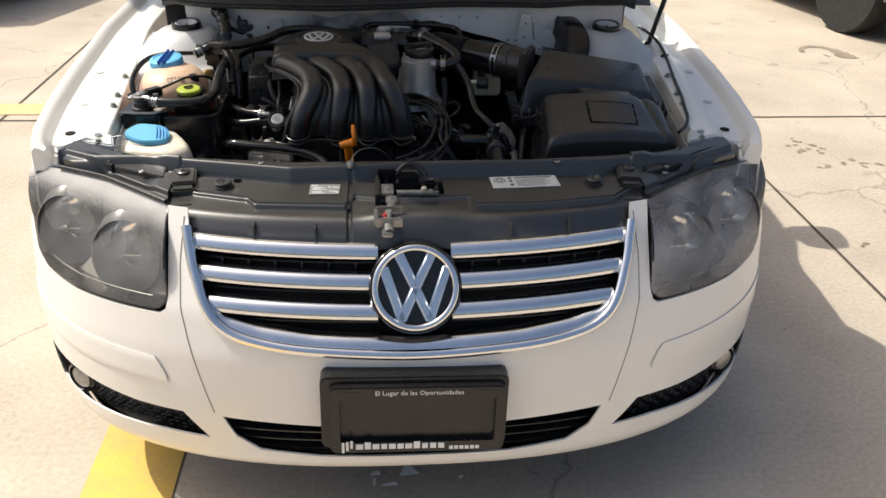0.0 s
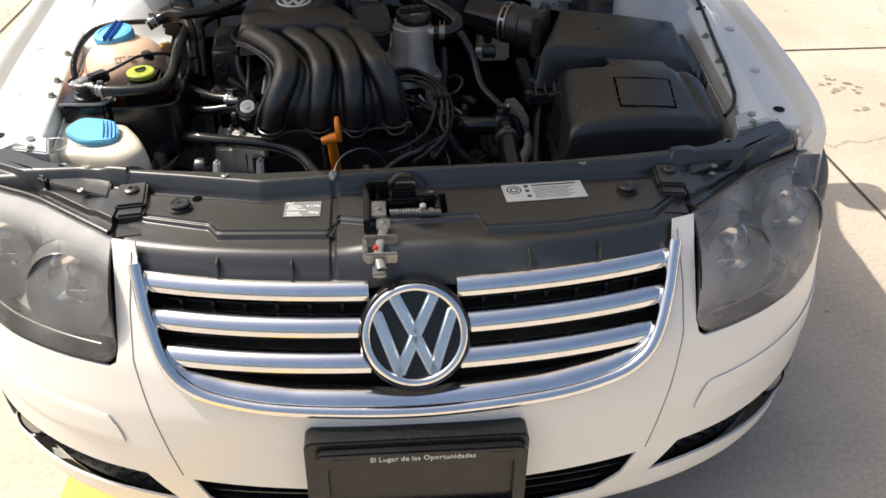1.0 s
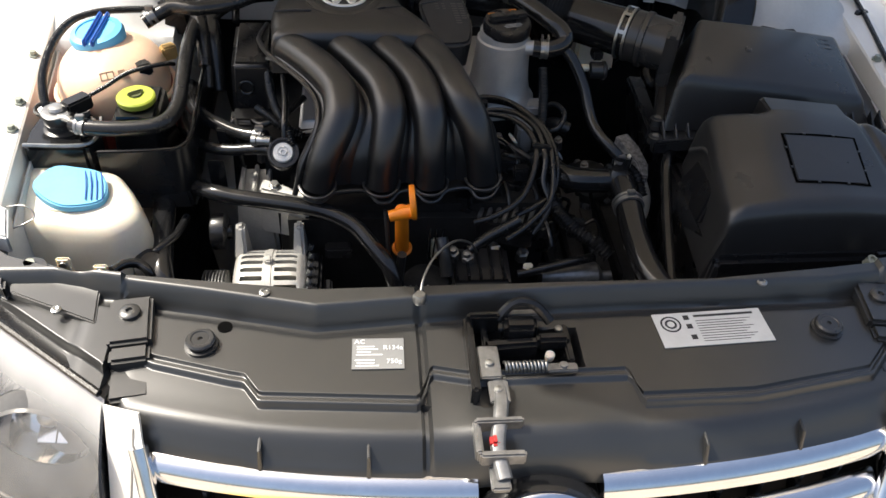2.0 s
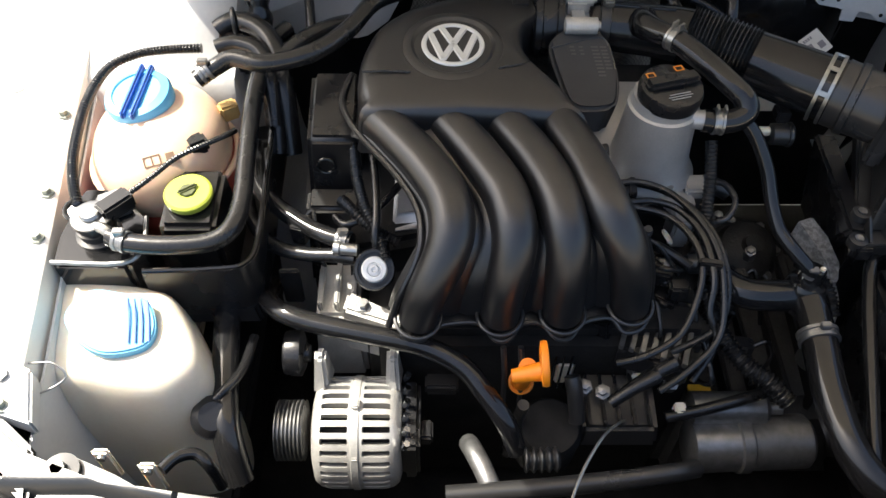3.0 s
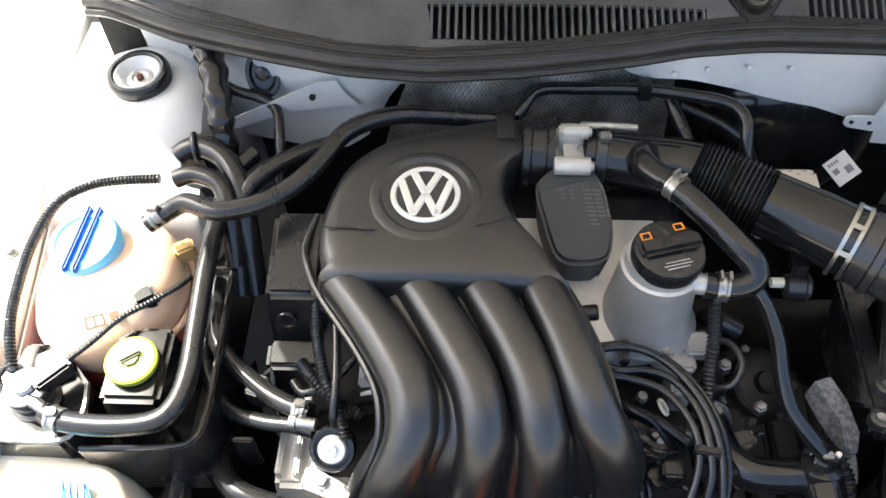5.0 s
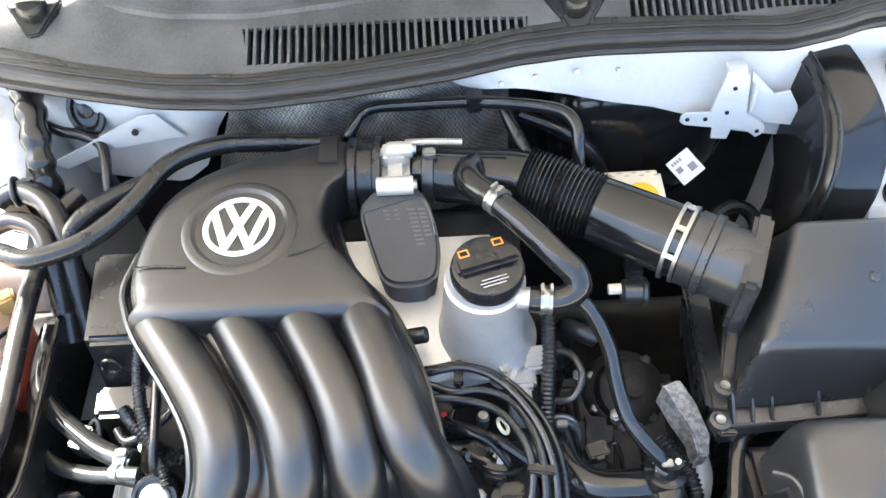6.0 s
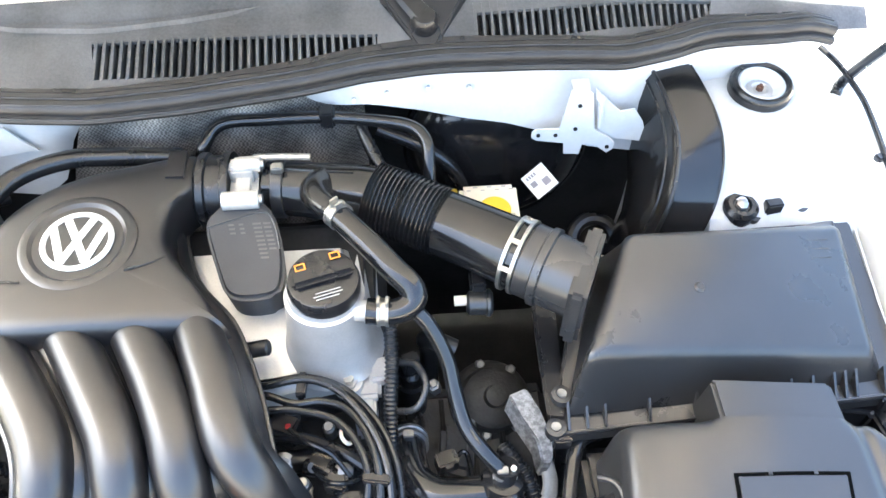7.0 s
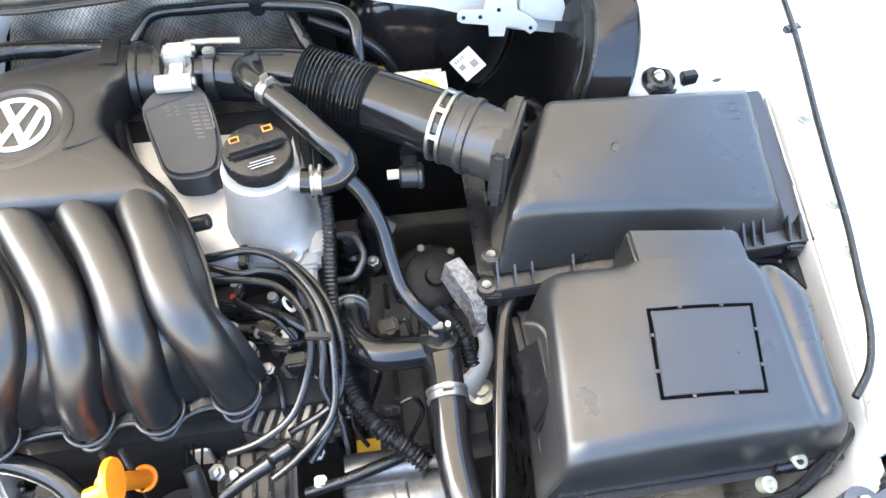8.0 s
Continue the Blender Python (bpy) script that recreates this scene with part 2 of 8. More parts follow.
def box(x0, x1, y0, y1, z0, z1, bevel=0.003, m=None, segments=2):
    bm = bmesh.new()
    bmesh.ops.create_cube(bm, size=1)
    for v in bm.verts:
        v.co = Vector(((x0 + x1) / 2 + v.co.x * (x1 - x0), (y0 + y1) / 2 + v.co.y * (y1 - y0), (z0 + z1) / 2 + v.co.z * (z1 - z0)))
    bevelled(bm, bevel, segments)
    if m is not None:
        bm.transform(m)
    return bm


def block(low, high, bevel=0.004, segments=2):
    """A solid between two outlines of as many points (low: the foot, high: the top)."""
    bm = bmesh.new()
    a, b = [bm.verts.new(p) for p in low], [bm.verts.new(p) for p in high]
    n = len(a)
    bm.faces.new(a[::-1])
    bm.faces.new(b)
    for i in range(n):
        bm.faces.new((a[i], a[(i + 1) % n], b[(i + 1) % n], b[i]))
    bmesh.ops.recalc_face_normals(bm, faces=bm.faces)
    return bevelled(bm, bevel, segments)


def prism(outline, z0, z1, bevel=0.004, segments=2, m=None, draft=0.0):
    cx, cy = sum(p[0] for p in outline) / len(outline), sum(p[1] for p in outline) / len(outline)
    low = [(cx + (x - cx) * (1 + draft), cy + (y - cy) * (1 + draft), z0) for x, y in outline]
    bm = block(low, [(x, y, z1) for x, y in outline], bevel, segments)
    if m is not None:
        bm.transform(m)
    return bm


def smooth_line(pts, steps=6, closed=False):
    """A Catmull-Rom curve through the points."""
    p = [Vector(q) for q in pts]
    n, out = len(p), []
    for i in range(n if closed else n - 1):
        a, b, c, d = (p[(i - 1) % n], p[i], p[(i + 1) % n], p[(i + 2) % n]) if closed else (p[max(i - 1, 0)], p[i], p[i + 1], p[min(i + 2, n - 1)])
        for k in range(steps):
            t = k / steps
            out.append(0.5 * (2 * b + (c - a) * t + (2 * a - 5 * b + 4 * c - d) * t * t + (3 * b - a - 3 * c + d) * t ** 3))
    if not closed:
        out.append(p[-1])
    return out


def tube(pts, r, sides=12, steps=6, wave=0.0, pitch=0.006, flat=1.0, up=(0, 0, 1)):
    """A hose along pts; wave: depth of its corrugation; flat: its height against its width."""
    line = smooth_line(pts, steps)
    if wave:
        fine, length = [], 0.0
        for a, b in zip(line, line[1:]):
            k = max(2, math.ceil((b - a).length / (pitch / 8)))
            fine += [a.lerp(b, i / k) for i in range(k)]
        line = fine + [line[-1]]
    bm, rings, dist = bmesh.new(), [], 0.0
    side = None
    for i, c in enumerate(line):
        d = (line[min(i + 1, len(line) - 1)] - line[max(i - 1, 0)]).normalized()
        side = d.cross(Vector(up)) if side is None else side - d * side.dot(d)
        if side.length < 1e-5:
            side = d.cross(Vector((1, 0, 0)))
        side.normalize()
        over = side.cross(d)
        if i:
            dist += (c - line[i - 1]).length
        rad = r(i / (len(line) - 1)) if callable(r) else r
        rad *= 1 + (wave * math.sin(dist / pitch * math.tau) if wave else 0)
        rings.append([bm.verts.new(c + side * rad * math.cos(k * math.tau / sides) + over * rad * flat * math.sin(k * math.tau / sides)) for k in range(sides)])
    for a, b in zip(rings, rings[1:]):
        for k in range(sides):
            bm.faces.new((a[k], a[(k + 1) % sides], b[(k + 1) % sides], b[k]))
    bm.faces.new(rings[0][::-1])
    bm.faces.new(rings[-1])
    return bm


def lathe(profile, at=(0, 0, 0), axis=(0, 0, 1), sides=32, squash=(1, 1)):
    """A turned body: profile of (radius, height) along the axis."""
    bm, rings = bmesh.new(), []
    for r, h in profile:
        rings.append([bm.verts.new((r * math.cos(k * math.tau / sides) * squash[0], r * math.sin(k * math.tau / sides) * squash[1], h)) for k in range(sides)])
    for a, b in zip(rings, rings[1:]):
        for k in range(sides):
            bm.faces.new((a[k], a[(k + 1) % sides], b[(k + 1) % sides], b[k]))
    bm.faces.new(rings[0][::-1])
    bm.faces.new(rings[-1])
    bm.transform(Matrix.Translation(at) @ frame_of(axis))
    return bm


def ring(R, r, at=(0, 0, 0), axis=(0, 0, 1), sides=40, small=10, flat=1.0):
    bm, rings = bmesh.new(), []
    for k in range(sides):
        a = k * math.tau / sides
        rings.append([bm.verts.new(((R + r * math.cos(b * math.tau / small)) * math.cos(a), (R + r * math.cos(b * math.tau / small)) * math.sin(a), flat * r * math.sin(b * math.tau / small))) for b in range(small)])
    for i in range(sides):
        a, b = rings[i], rings[(i + 1) % sides]
        for k in range(small):
            bm.faces.new((a[k], a[(k + 1) % small], b[(k + 1) % small], b[k]))
    bm.transform(Matrix.Translation(at) @ frame_of(axis))
    return bm


def sheet(rows, thick=0.003, close=False):
    """A surface through rows of points, given a thickness below it."""
    bm = bmesh.new()
    grid = [[bm.verts.new(p) for p in row] for row in rows]
    for a, b in zip(grid, grid[1:]):
        for k in range(len(a) - 1):
            bm.faces.new((a[k], a[k + 1], b[k + 1], b[k]))
    bmesh.ops.recalc_face_normals(bm, faces=bm.faces)
    if thick:
        bm.normal_update()
        bmesh.ops.solidify(bm, geom=bm.faces, thickness=thick)
    return bm


def join(*bms):
    """One bmesh out of several pieces of the same part."""
    out = bmesh.new()
    for b in bms:
        me = bpy.data.meshes.new("piece")
        b.to_mesh(me)
        b.free()
        out.from_mesh(me)
        bpy.data.meshes.remove(me)
    return out


def carve(bm, *cutters):
    """bm less the cutters."""
    def held(b):
        bmesh.ops.recalc_face_normals(b, faces=b.faces)
        me = bpy.data.meshes.new("piece")
        b.to_mesh(me)
        b.free()
        return new("piece", me)
    body, tools = held(bm), [held(c) for c in cutters]
    for t in tools:
        mod = body.modifiers.new("cut", "BOOLEAN")
        mod.operation, mod.object, mod.solver = "DIFFERENCE", t, "EXACT"
    got = bpy.data.meshes.new_from_object(body.evaluated_get(bpy.context.evaluated_depsgraph_get()))
    out = bmesh.new()
    out.from_mesh(got)
    for o in (body, *tools):
        me = o.data
        bpy.data.objects.remove(o)
        bpy.data.meshes.remove(me)
    bpy.data.meshes.remove(got)
    return out


def interp(x, xs, ys):
    return float(np.interp(x, xs, ys))


def words(text, size, m, thick=0.0004):
    """Lettering with the built-in font, as a bmesh."""
    cu = bpy.data.curves.new("letters", "FONT")
    cu.body, cu.size, cu.extrude, cu.align_x, cu.align_y, cu.resolution_u = text, size, thick, "CENTER", "CENTER", 2
    ob = new("letters", cu)
    me = bpy.data.meshes.new_from_object(ob.evaluated_get(bpy.context.evaluated_depsgraph_get()))
    bm = bmesh.new()
    bm.from_mesh(me)
    bpy.data.objects.remove(ob)
    bpy.data.curves.remove(cu)
    bpy.data.meshes.remove(me)
    bm.transform(m)
    return bm

def soft(a, b, t):
    """A smooth step from 0 at a to 1 at b."""
    t = min(1, max(0, (t - a) / (b - a)))
    return t * t * (3 - 2 * t)


# ---- the lot ----
pave = bmesh.new()
bmesh.ops.create_grid(pave, x_segments=2, y_segments=2, size=400)
solo("ground", pave, CONCRETE, (0, 0, 0), "pale worn concrete parking lot with stains and cracks", "ground", kind="structure")


def strip_on_ground(name, x0, x1, y0, y1, mat, label, z=0.004):
    bm = sheet([[(x0 + (x1 - x0) * i / 8, y, z) for i in range(9)] for y in np.linspace(y0, y1, 25)], 0)
    return solo(name, bm, mat, (0, 0, 0), label, "road marking", kind="structure")


strip_on_ground("road_marking", -0.765, -0.555, -2.2, 0.44, ROAD_YELLOW, "worn yellow bay line painted on the concrete")
strip_on_ground("road_marking", -6.0, -1.35, 2.70, 2.86, FADED_YELLOW, "faded yellow line painted on the concrete")
for x0, x1, y0, y1 in ((-1.904, -1.892, -6, 9), (1.592, 1.604, -6, 9), (-9, -1.2, 2.612, 2.626), (1.1, 9, 2.612, 2.626), (4.9, 4.912, -6, 9)):
    strip_on_ground("expansion_joint", x0, x1, y0, y1, JOINT, "dark dirty joint between two concrete slabs", 0.003)

def blot(bm, x, y, rx, ry, turn, seed, z=0.0025):
    """A ragged flat blot on the ground, added to bm."""
    rnd = random.Random(seed)
    n = 22
    wob = [rnd.uniform(0.6, 1.25) for _ in range(n)]
    pts = []
    for i in range(n):
        g = 2 * math.pi * i / n
        r = (wob[i] + wob[i - 1] + wob[(i + 1) % n]) / 3
        px, py = rx * math.cos(g) * r, ry * math.sin(g) * r
        pts.append(bm.verts.new((x + px * math.cos(turn) - py * math.sin(turn), y + px * math.sin(turn) + py * math.cos(turn), z)))
    bm.faces.new(pts)


ring_stain = bmesh.new()
for i in range(26):
    g = radians(-25 + 190 * i / 25)
    blot(ring_stain, 2.82 + 0.125 * math.cos(g), 3.79 + 0.17 * math.sin(g), 0.018 + 0.020 * (1 - i / 25) ** 2, 0.020 + 0.05 * (1 - i / 25) ** 3, g + 1.57, i, 0.0025 + 0.00004 * i)
blot(ring_stain, 2.82, 3.74, 0.014, 0.03, 0.3, 90)
solo("oil_stain", ring_stain, OIL, (2.82, 3.79, 0), "dark curved oil stain on the concrete", "oil stain", kind="structure")
spots = bmesh.new()
rnd = random.Random(12)
for cx, cy, sx, sy, n, big in ((1.95, 2.22, 0.13, 0.10, 16, 0.016), (2.08, 2.03, 0.14, 0.05, 8, 0.018), (-1.62, 3.25, 0.07, 0.10, 14, 0.022), (-1.52, 3.48, 0.06, 0.06, 7, 0.014), (-1.25, 1.3, 0.3, 0.5, 9, 0.010), (1.9, 1.0, 0.5, 0.7, 8, 0.010), (2.3, 3.1, 0.5, 0.6, 9, 0.012)):
    for i in range(n):
        r = big * rnd.uniform(0.4, 1.1)
        blot(spots, cx + rnd.gauss(0, sx * 0.6), cy + rnd.gauss(0, sy * 0.6), r, r * rnd.uniform(1.0, 1.8), rnd.uniform(0, 3), rnd.random(), 0.002 + 0.00002 * (i + n))
solo("oil_stain", spots, OIL, (0, 2, 0), "small dark oil spots scattered on the concrete", "oil stain", kind="structure")
for x, y, r, q, seed in ((-0.085, 0.182, 0.012, 0.006, 1), (-0.087, 0.152, 0.004, 0.012, 2), (-0.052, 0.145, 0.020, 0.004, 3), (0.118, 0.160, 0.006, 0.003, 4)):
    bm = bmesh.new()
    blot(bm, x, y, r, q, 0.1, seed, 0.006)
    solo("paper_scrap", sheet([[(x - r, y - q, 0.003), (x + r, y - q * 0.7, 0.004)], [(x - r * 0.8, y + q, 0.004), (x + r * 0.7, y + q * 0.8, 0.008)]], 0.001), PAPER, (x, y, 0.003), "torn scrap of pale paper on the ground", "litter")
    bm.free()
solo("paper_scrap", sheet([[(-0.028, 0.172, 0.003), (0.022, 0.176, 0.003)], [(-0.014, 0.200, 0.012), (-0.008, 0.202, 0.012)]], 0.001), PAPER, (0, 0.185, 0.003), "larger torn triangle of pale paper on the ground", "litter")

# ---- the white car: its front ----
A, D, N = 0.862, 0.64, 2.5


def lean(z):
    """How far the front stands back at a height, on the car's middle line."""
    return interp(z, (0.215, 0.235, 0.26, 0.34, 0.42, 0.50, 0.58, 0.64, 0.70, 0.75), (0.0, -0.035, -0.050, -0.055, -0.052, -0.042, -0.018, 0.015, 0.05, 0.08))


def plan(x):
    return D * (1 - max(1 - min(abs(x) / A, 0.9999) ** N, 0) ** (1 / N))


def front(x, z):
    return lean(z) + plan(x)


def around(k, z, out=0.0):
    """A point of the bumper's skin: k from -1 to 1 round the front, at a height."""
    a = k * radians(87)
    x = math.copysign(A * abs(math.sin(a)) ** (2 / N), a)
    y = D * (1 - math.cos(a) ** (2 / N))
    tuck = interp(z, (0.215, 0.25, 0.32, 0.60, 0.75), (0.045, 0.03, 0.012, 0.0, 0.03)) * abs(k) ** 3
    return Vector((x * (1 + out) - math.copysign(tuck, x), y + lean(z), z))


car = thing("car", (0, 1.9, 0), "white four-door saloon parked with its bonnet propped open", "car")

skin = sheet([[around(k, z) for k in np.linspace(-1, 1, 141)] for z in np.concatenate([np.linspace(0.215, 0.30, 8), np.linspace(0.31, 0.75, 34)])], 0.005)


def hole(pts, y0=-0.4, y1=1.0):
    return block([(x, y0, z) for x, z in pts], [(x, y1, z) for x, z in pts], 0)


GRILLE = ((-0.425, 0.80), (-0.418, 0.70), (-0.410, 0.655), (-0.386, 0.592), (-0.353, 0.558), (-0.30, 0.538), (-0.195, 0.526), (0, 0.518))
GRILLE = GRILLE + tuple((-x, z) for x, z in GRILLE[-2::-1])
LOW = ((-0.375, 0.368), (0, 0.352), (0.375, 0.368), (0.352, 0.322), (0.306, 0.29), (0.19, 0.279), (-0.19, 0.279), (-0.306, 0.29), (-0.352, 0.322))
FOG = ((0.79, 0.375), (0.70, 0.374), (0.55, 0.366), (0.455, 0.366), (0.405, 0.308), (0.50, 0.308), (0.60, 0.300), (0.70, 0.294), (0.76, 0.305))
LAMP = ((0.460, 0.90), (0.459, 0.70), (0.462, 0.60), (0.468, 0.578), (0.48, 0.570), (0.56, 0.569), (0.66, 0.568), (0.74, 0.576), (0.775, 0.590), (0.797, 0.63), (0.799, 0.90))
skin = carve(skin, hole(GRILLE), hole(LOW), hole(FOG), hole([(-x, z) for x, z in FOG]), hole(LAMP), hole([(-x, z) for x, z in LAMP]))
bumper = part("bumper_cover", skin, WHITE, car, "white painted front bumper")

for side in (-1, 1):
    seam = [(0.428, 0.735), (0.437, 0.66), (0.438, 0.588), (0.428, 0.53), (0.412, 0.46), (0.388, 0.366)]
    part("seam", tube([(side * x, front(x, z) + 0.0002, z) for x, z in [Vector((a, b, 0)).lerp(Vector((c, d, 0)), t)[:2] for (a, b), (c, d) in zip(seam, seam[1:]) for t in np.linspace(0, 0.9, 10)]], 0.0013, 6, 1), SEAM, bumper)
    rows = []
    for j in range(9):
        z = 0.428 + 0.056 * j / 8
        start = 0.475 + 0.022 * (j / 8) ** 2 + (0.012 if j == 0 else 0)
        k0 = math.asin((start / A) ** (N / 2)) / radians(87)
        lift = 0.002 if 0 < j < 8 else 0.0
        rows.append([around(side * (k0 + (0.80 - k0) * i / 40), z + 0.010 * i / 40) + Vector((side * 0.002, -lift - 0.002, 0)) for i in range(41)])
    part("side_moulding", sheet(rows, 0.002), WHITE, bumper, "white side moulding set into the bumper")
    # dark mesh and fog lamp behind the lower side opening
    rows = [[around(side * k, z) + Vector((-side * 0.012, 0.028, 0)) for k in np.linspace(0.2, 0.8, 30)] for z in np.linspace(0.27, 0.40, 6)]
    insert = part("lower_side_grille", sheet(rows, 0.003), BLACK, bumper, "black honeycomb mesh insert")
    cells = []
    for r in range(6):
        for c in range(16):
            k = 0.30 + 0.028 * c + (0.014 if r % 2 else 0)
            p = around(side * k, 0.302 + r * 0.012) + Vector((-side * 0.010, 0.024, 0))
            cells.append(ring(0.0055, 0.0014, p, (side * 0.5 * k, -1, 0), 6, 4))
    part("mesh", join(*cells), GREY_PLASTIC, insert, kind="stuff")
    p = around(side * 0.60, 0.326) + Vector((-side * 0.012, 0.030, 0))
    fog = part("fog_lamp", lathe([(0.03, 0.0), (0.034, 0.006), (0.036, 0.016), (0.030, 0.020), (0.027, 0.012), (0.001, 0.008)], p, (side * 0.55, -1, 0.05), 28), GLOSS, bumper, "round fog lamp in a dark bezel")
    part("fog_lens", lathe([(0.026, 0.0), (0.024, 0.006), (0.012, 0.010), (0.001, 0.011)], p + Vector((side * 0.006, -0.010, 0)), (side * 0.55, -1, 0.05), 24), STEEL, fog)

# lower middle intake
rows = [[(x, front(x, z) + 0.035, z) for x in np.linspace(-0.40, 0.40, 40)] for z in np.linspace(0.26, 0.39, 6)]
low = part("lower_grille", sheet(rows, 0.003), BLACK, bumper, "black lower air intake")
for z in (0.292, 0.314, 0.336, 0.358):
    part("slat", sheet([[(x, front(x, z) + d, z + e) for x in np.linspace(-0.36, 0.36, 30)] for d, e in ((0.012, 0.0), (0.03, 0.003))], 0.004), BLACK, low)
# chin under the bumper
part("undertray", sheet([[around(k, 0.222) + Vector((-0.02 * (1 if k > 0 else -1) * abs(k), d, -e)) for k in np.linspace(-0.9, 0.9, 40)] for d, e in ((0.01, 0.0), (0.06, 0.01), (0.35, 0.0))], 0.004), BLACK, car, "black plastic undertray")

# ---- chrome grille ----
grille = thing("radiator_grille", (0, 0.02, 0.52), "chrome-framed radiator grille with chrome bars in the bumper", "grille")
line = [(x, front(x, z) - 0.004, z) for x, z in ((-0.4235, 0.722), (-0.419, 0.70), (-0.410, 0.655), (-0.388, 0.594), (-0.357, 0.560), (-0.30, 0.540), (-0.195, 0.527), (0, 0.519))]
line += [(-x, y, z) for x, y, z in line[-2::-1]]
part("frame", tube(line, lambda t: 0.0105, 14, 8, flat=0.9, up=(0, -1, 0)), CHROME, grille, "bright chrome U-shaped frame")

lip = []
for u in np.linspace(-1, 1, 61):
    x = 0.380 * u
    z = interp(abs(x), (0, 0.195, 0.30, 0.357, 0.388), (0.519, 0.527, 0.540, 0.560, 0.594))
    e = interp(abs(u), (0, 0.80, 0.92, 1.0), (1.0, 1.0, 0.5, 0.0))
    lip.append([(x, front(x, z) + 0.001 + d, z + h) for d, h in ((0, 0.004), (0.004 + 0.002 * e, 0.008 + 0.006 * e), (0.008 + 0.008 * e, 0.010 + 0.010 * e), (0.016 + 0.016 * e, 0.010 + 0.013 * e))])
part("inner_lip", sheet(lip, 0.003), CHROME, grille, "broad chrome lip inside the frame")


def bar(x0, x1, z0, z1):
    """A rounded bar that follows the front's curve, with an upper face that catches the sky."""
    prof = ((-0.011, 0.006), (-0.013, -0.003), (-0.010, -0.010), (0.0, -0.013), (0.010, -0.010), (0.0135, -0.002), (0.013, 0.010), (0.0, 0.016))
    bm, rings = bmesh.new(), []
    for i in range(25):
        t = i / 24
        x, z = x0 + (x1 - x0) * t, z0 + (z1 - z0) * t
        y = front(x, z) + 0.014
        rings.append([bm.verts.new((x, y + d + 0.45 * h, z + h)) for h, d in prof])
    n = len(prof)
    for a, b in zip(rings, rings[1:]):
        for k in range(n):
            bm.faces.new((a[k], a[(k + 1) % n], b[(k + 1) % n], b[k]))
    bm.faces.new(rings[0][::-1])
    bm.faces.new(rings[-1])
    return bm


for side in (-1, 1):
    for x0, x1, z in ((0.068, 0.412, 0.690), (0.082, 0.402, 0.641), (0.070, 0.384, 0.592)):
        part("bar", bar(side * x0, side * x1, z - 0.002, z + 0.003), CHROME, grille, "chrome horizontal bar")
rows = [[(x, front(x, z) + 0.055, z) for x in np.linspace(-0.43, 0.43, 40)] for z in np.linspace(0.50, 0.74, 8)]
part("backing", sheet(rows, 0.003), DARK, grille, "black backing")
for side in (-1, 1):
    for z in (0.665, 0.617, 0.566):
        part("blade", sheet([[(side * x, front(x, z) + d, z) for x in np.linspace(0.07, 0.40 - (0.69 - z) * 0.3, 20)] for d in (0.028, 0.05)], 0.004), BLACK, grille)
    for x in np.linspace(0.11, 0.36, 6):
        part("strut", box(side * x - 0.0025, side * x + 0.0025, front(x, 0.64) + 0.036, front(x, 0.64) + 0.06, 0.55, 0.668, 0.001), BLACK, grille)


def zigzag(c, R, m, thick, width):
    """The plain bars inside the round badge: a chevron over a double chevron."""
    bars = []
    upper = ((-0.40, 0.82), (-0.03, 0.06), (0.03, 0.06), (0.40, 0.82))
    lower = ((-0.80, 0.50), (-0.36, -0.80), (0.0, -0.02), (0.36, -0.80), (0.80, 0.50))
    for pts in (upper, lower):
        for (x0, y0), (x1, y1) in zip(pts, pts[1:]):
            a, b = Vector((x0 * R, y0 * R, 0)), Vector((x1 * R, y1 * R, 0))
            d = (b - a).normalized()
            if (b - a).length < 0.1 * R:
                continue
            s = Vector((-d.y, d.x, 0)) * width / 2
            e = d * width * 0.25
            q = [a - e - s, b + e - s, b + e + s, a - e + s]
            bars.append(block([(*p.xy, 0) for p in q], [(*p.xy, thick) for p in q], thick * 0.45, 3))
    for b in bars:
        b.transform(m)
    return bars


face = Vector((0, -math.cos(radians(27)), math.sin(radians(27))))
spot = Vector((0, 0.004, 0.639))
upright = Matrix.Translation(spot) @ Matrix(((1, 0, 0, 0), (0, math.sin(radians(27)), -math.cos(radians(27)), 0), (0, math.cos(radians(27)), math.sin(radians(27)), 0), (0, 0, 0, 1)))
badge = part("badge", lathe([(0.086, -0.03), (0.0865, 0.0), (0.083, 0.006), (0.079, 0.004), (0.077, 0.0), (0.001, 0.0)], spot, face, 56), GLOSS, grille, "round black and chrome badge")
part("badge_ring", ring(0.0745, 0.0065, spot + face * 0.004, face, 56, 12, 0.8), CHROME, badge, "chrome ring")
for b in zigzag(spot, 0.072, upright @ Matrix.Translation((0, 0, 0.0005)), 0.007, 0.0180):
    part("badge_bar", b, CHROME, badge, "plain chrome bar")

# ---- number plate holder ----
plate = thing("number_plate_holder", (0, -0.06, 0.33), "dark plastic number plate holder with dealer frame", "plate holder")
tip = Matrix.Translation((-0.004, -0.070, 0.415)) @ Matrix.Rotation(radians(0.8), 4, "Y") @ Matrix.Rotation(radians(90 - 4), 4, "X")


def rect(w, h, r=0.012):
    out = []
    for cx, cy, a in ((w / 2 - r, h / 2 - r, 0), (-w / 2 + r, h / 2 - r, 90), (-w / 2 + r, -h / 2 + r, 180), (w / 2 - r, -h / 2 + r, 270)):
        out += [(cx + r * math.cos(radians(a + k * 30)), cy + r * math.sin(radians(a + k * 30))) for k in range(4)]
    return out


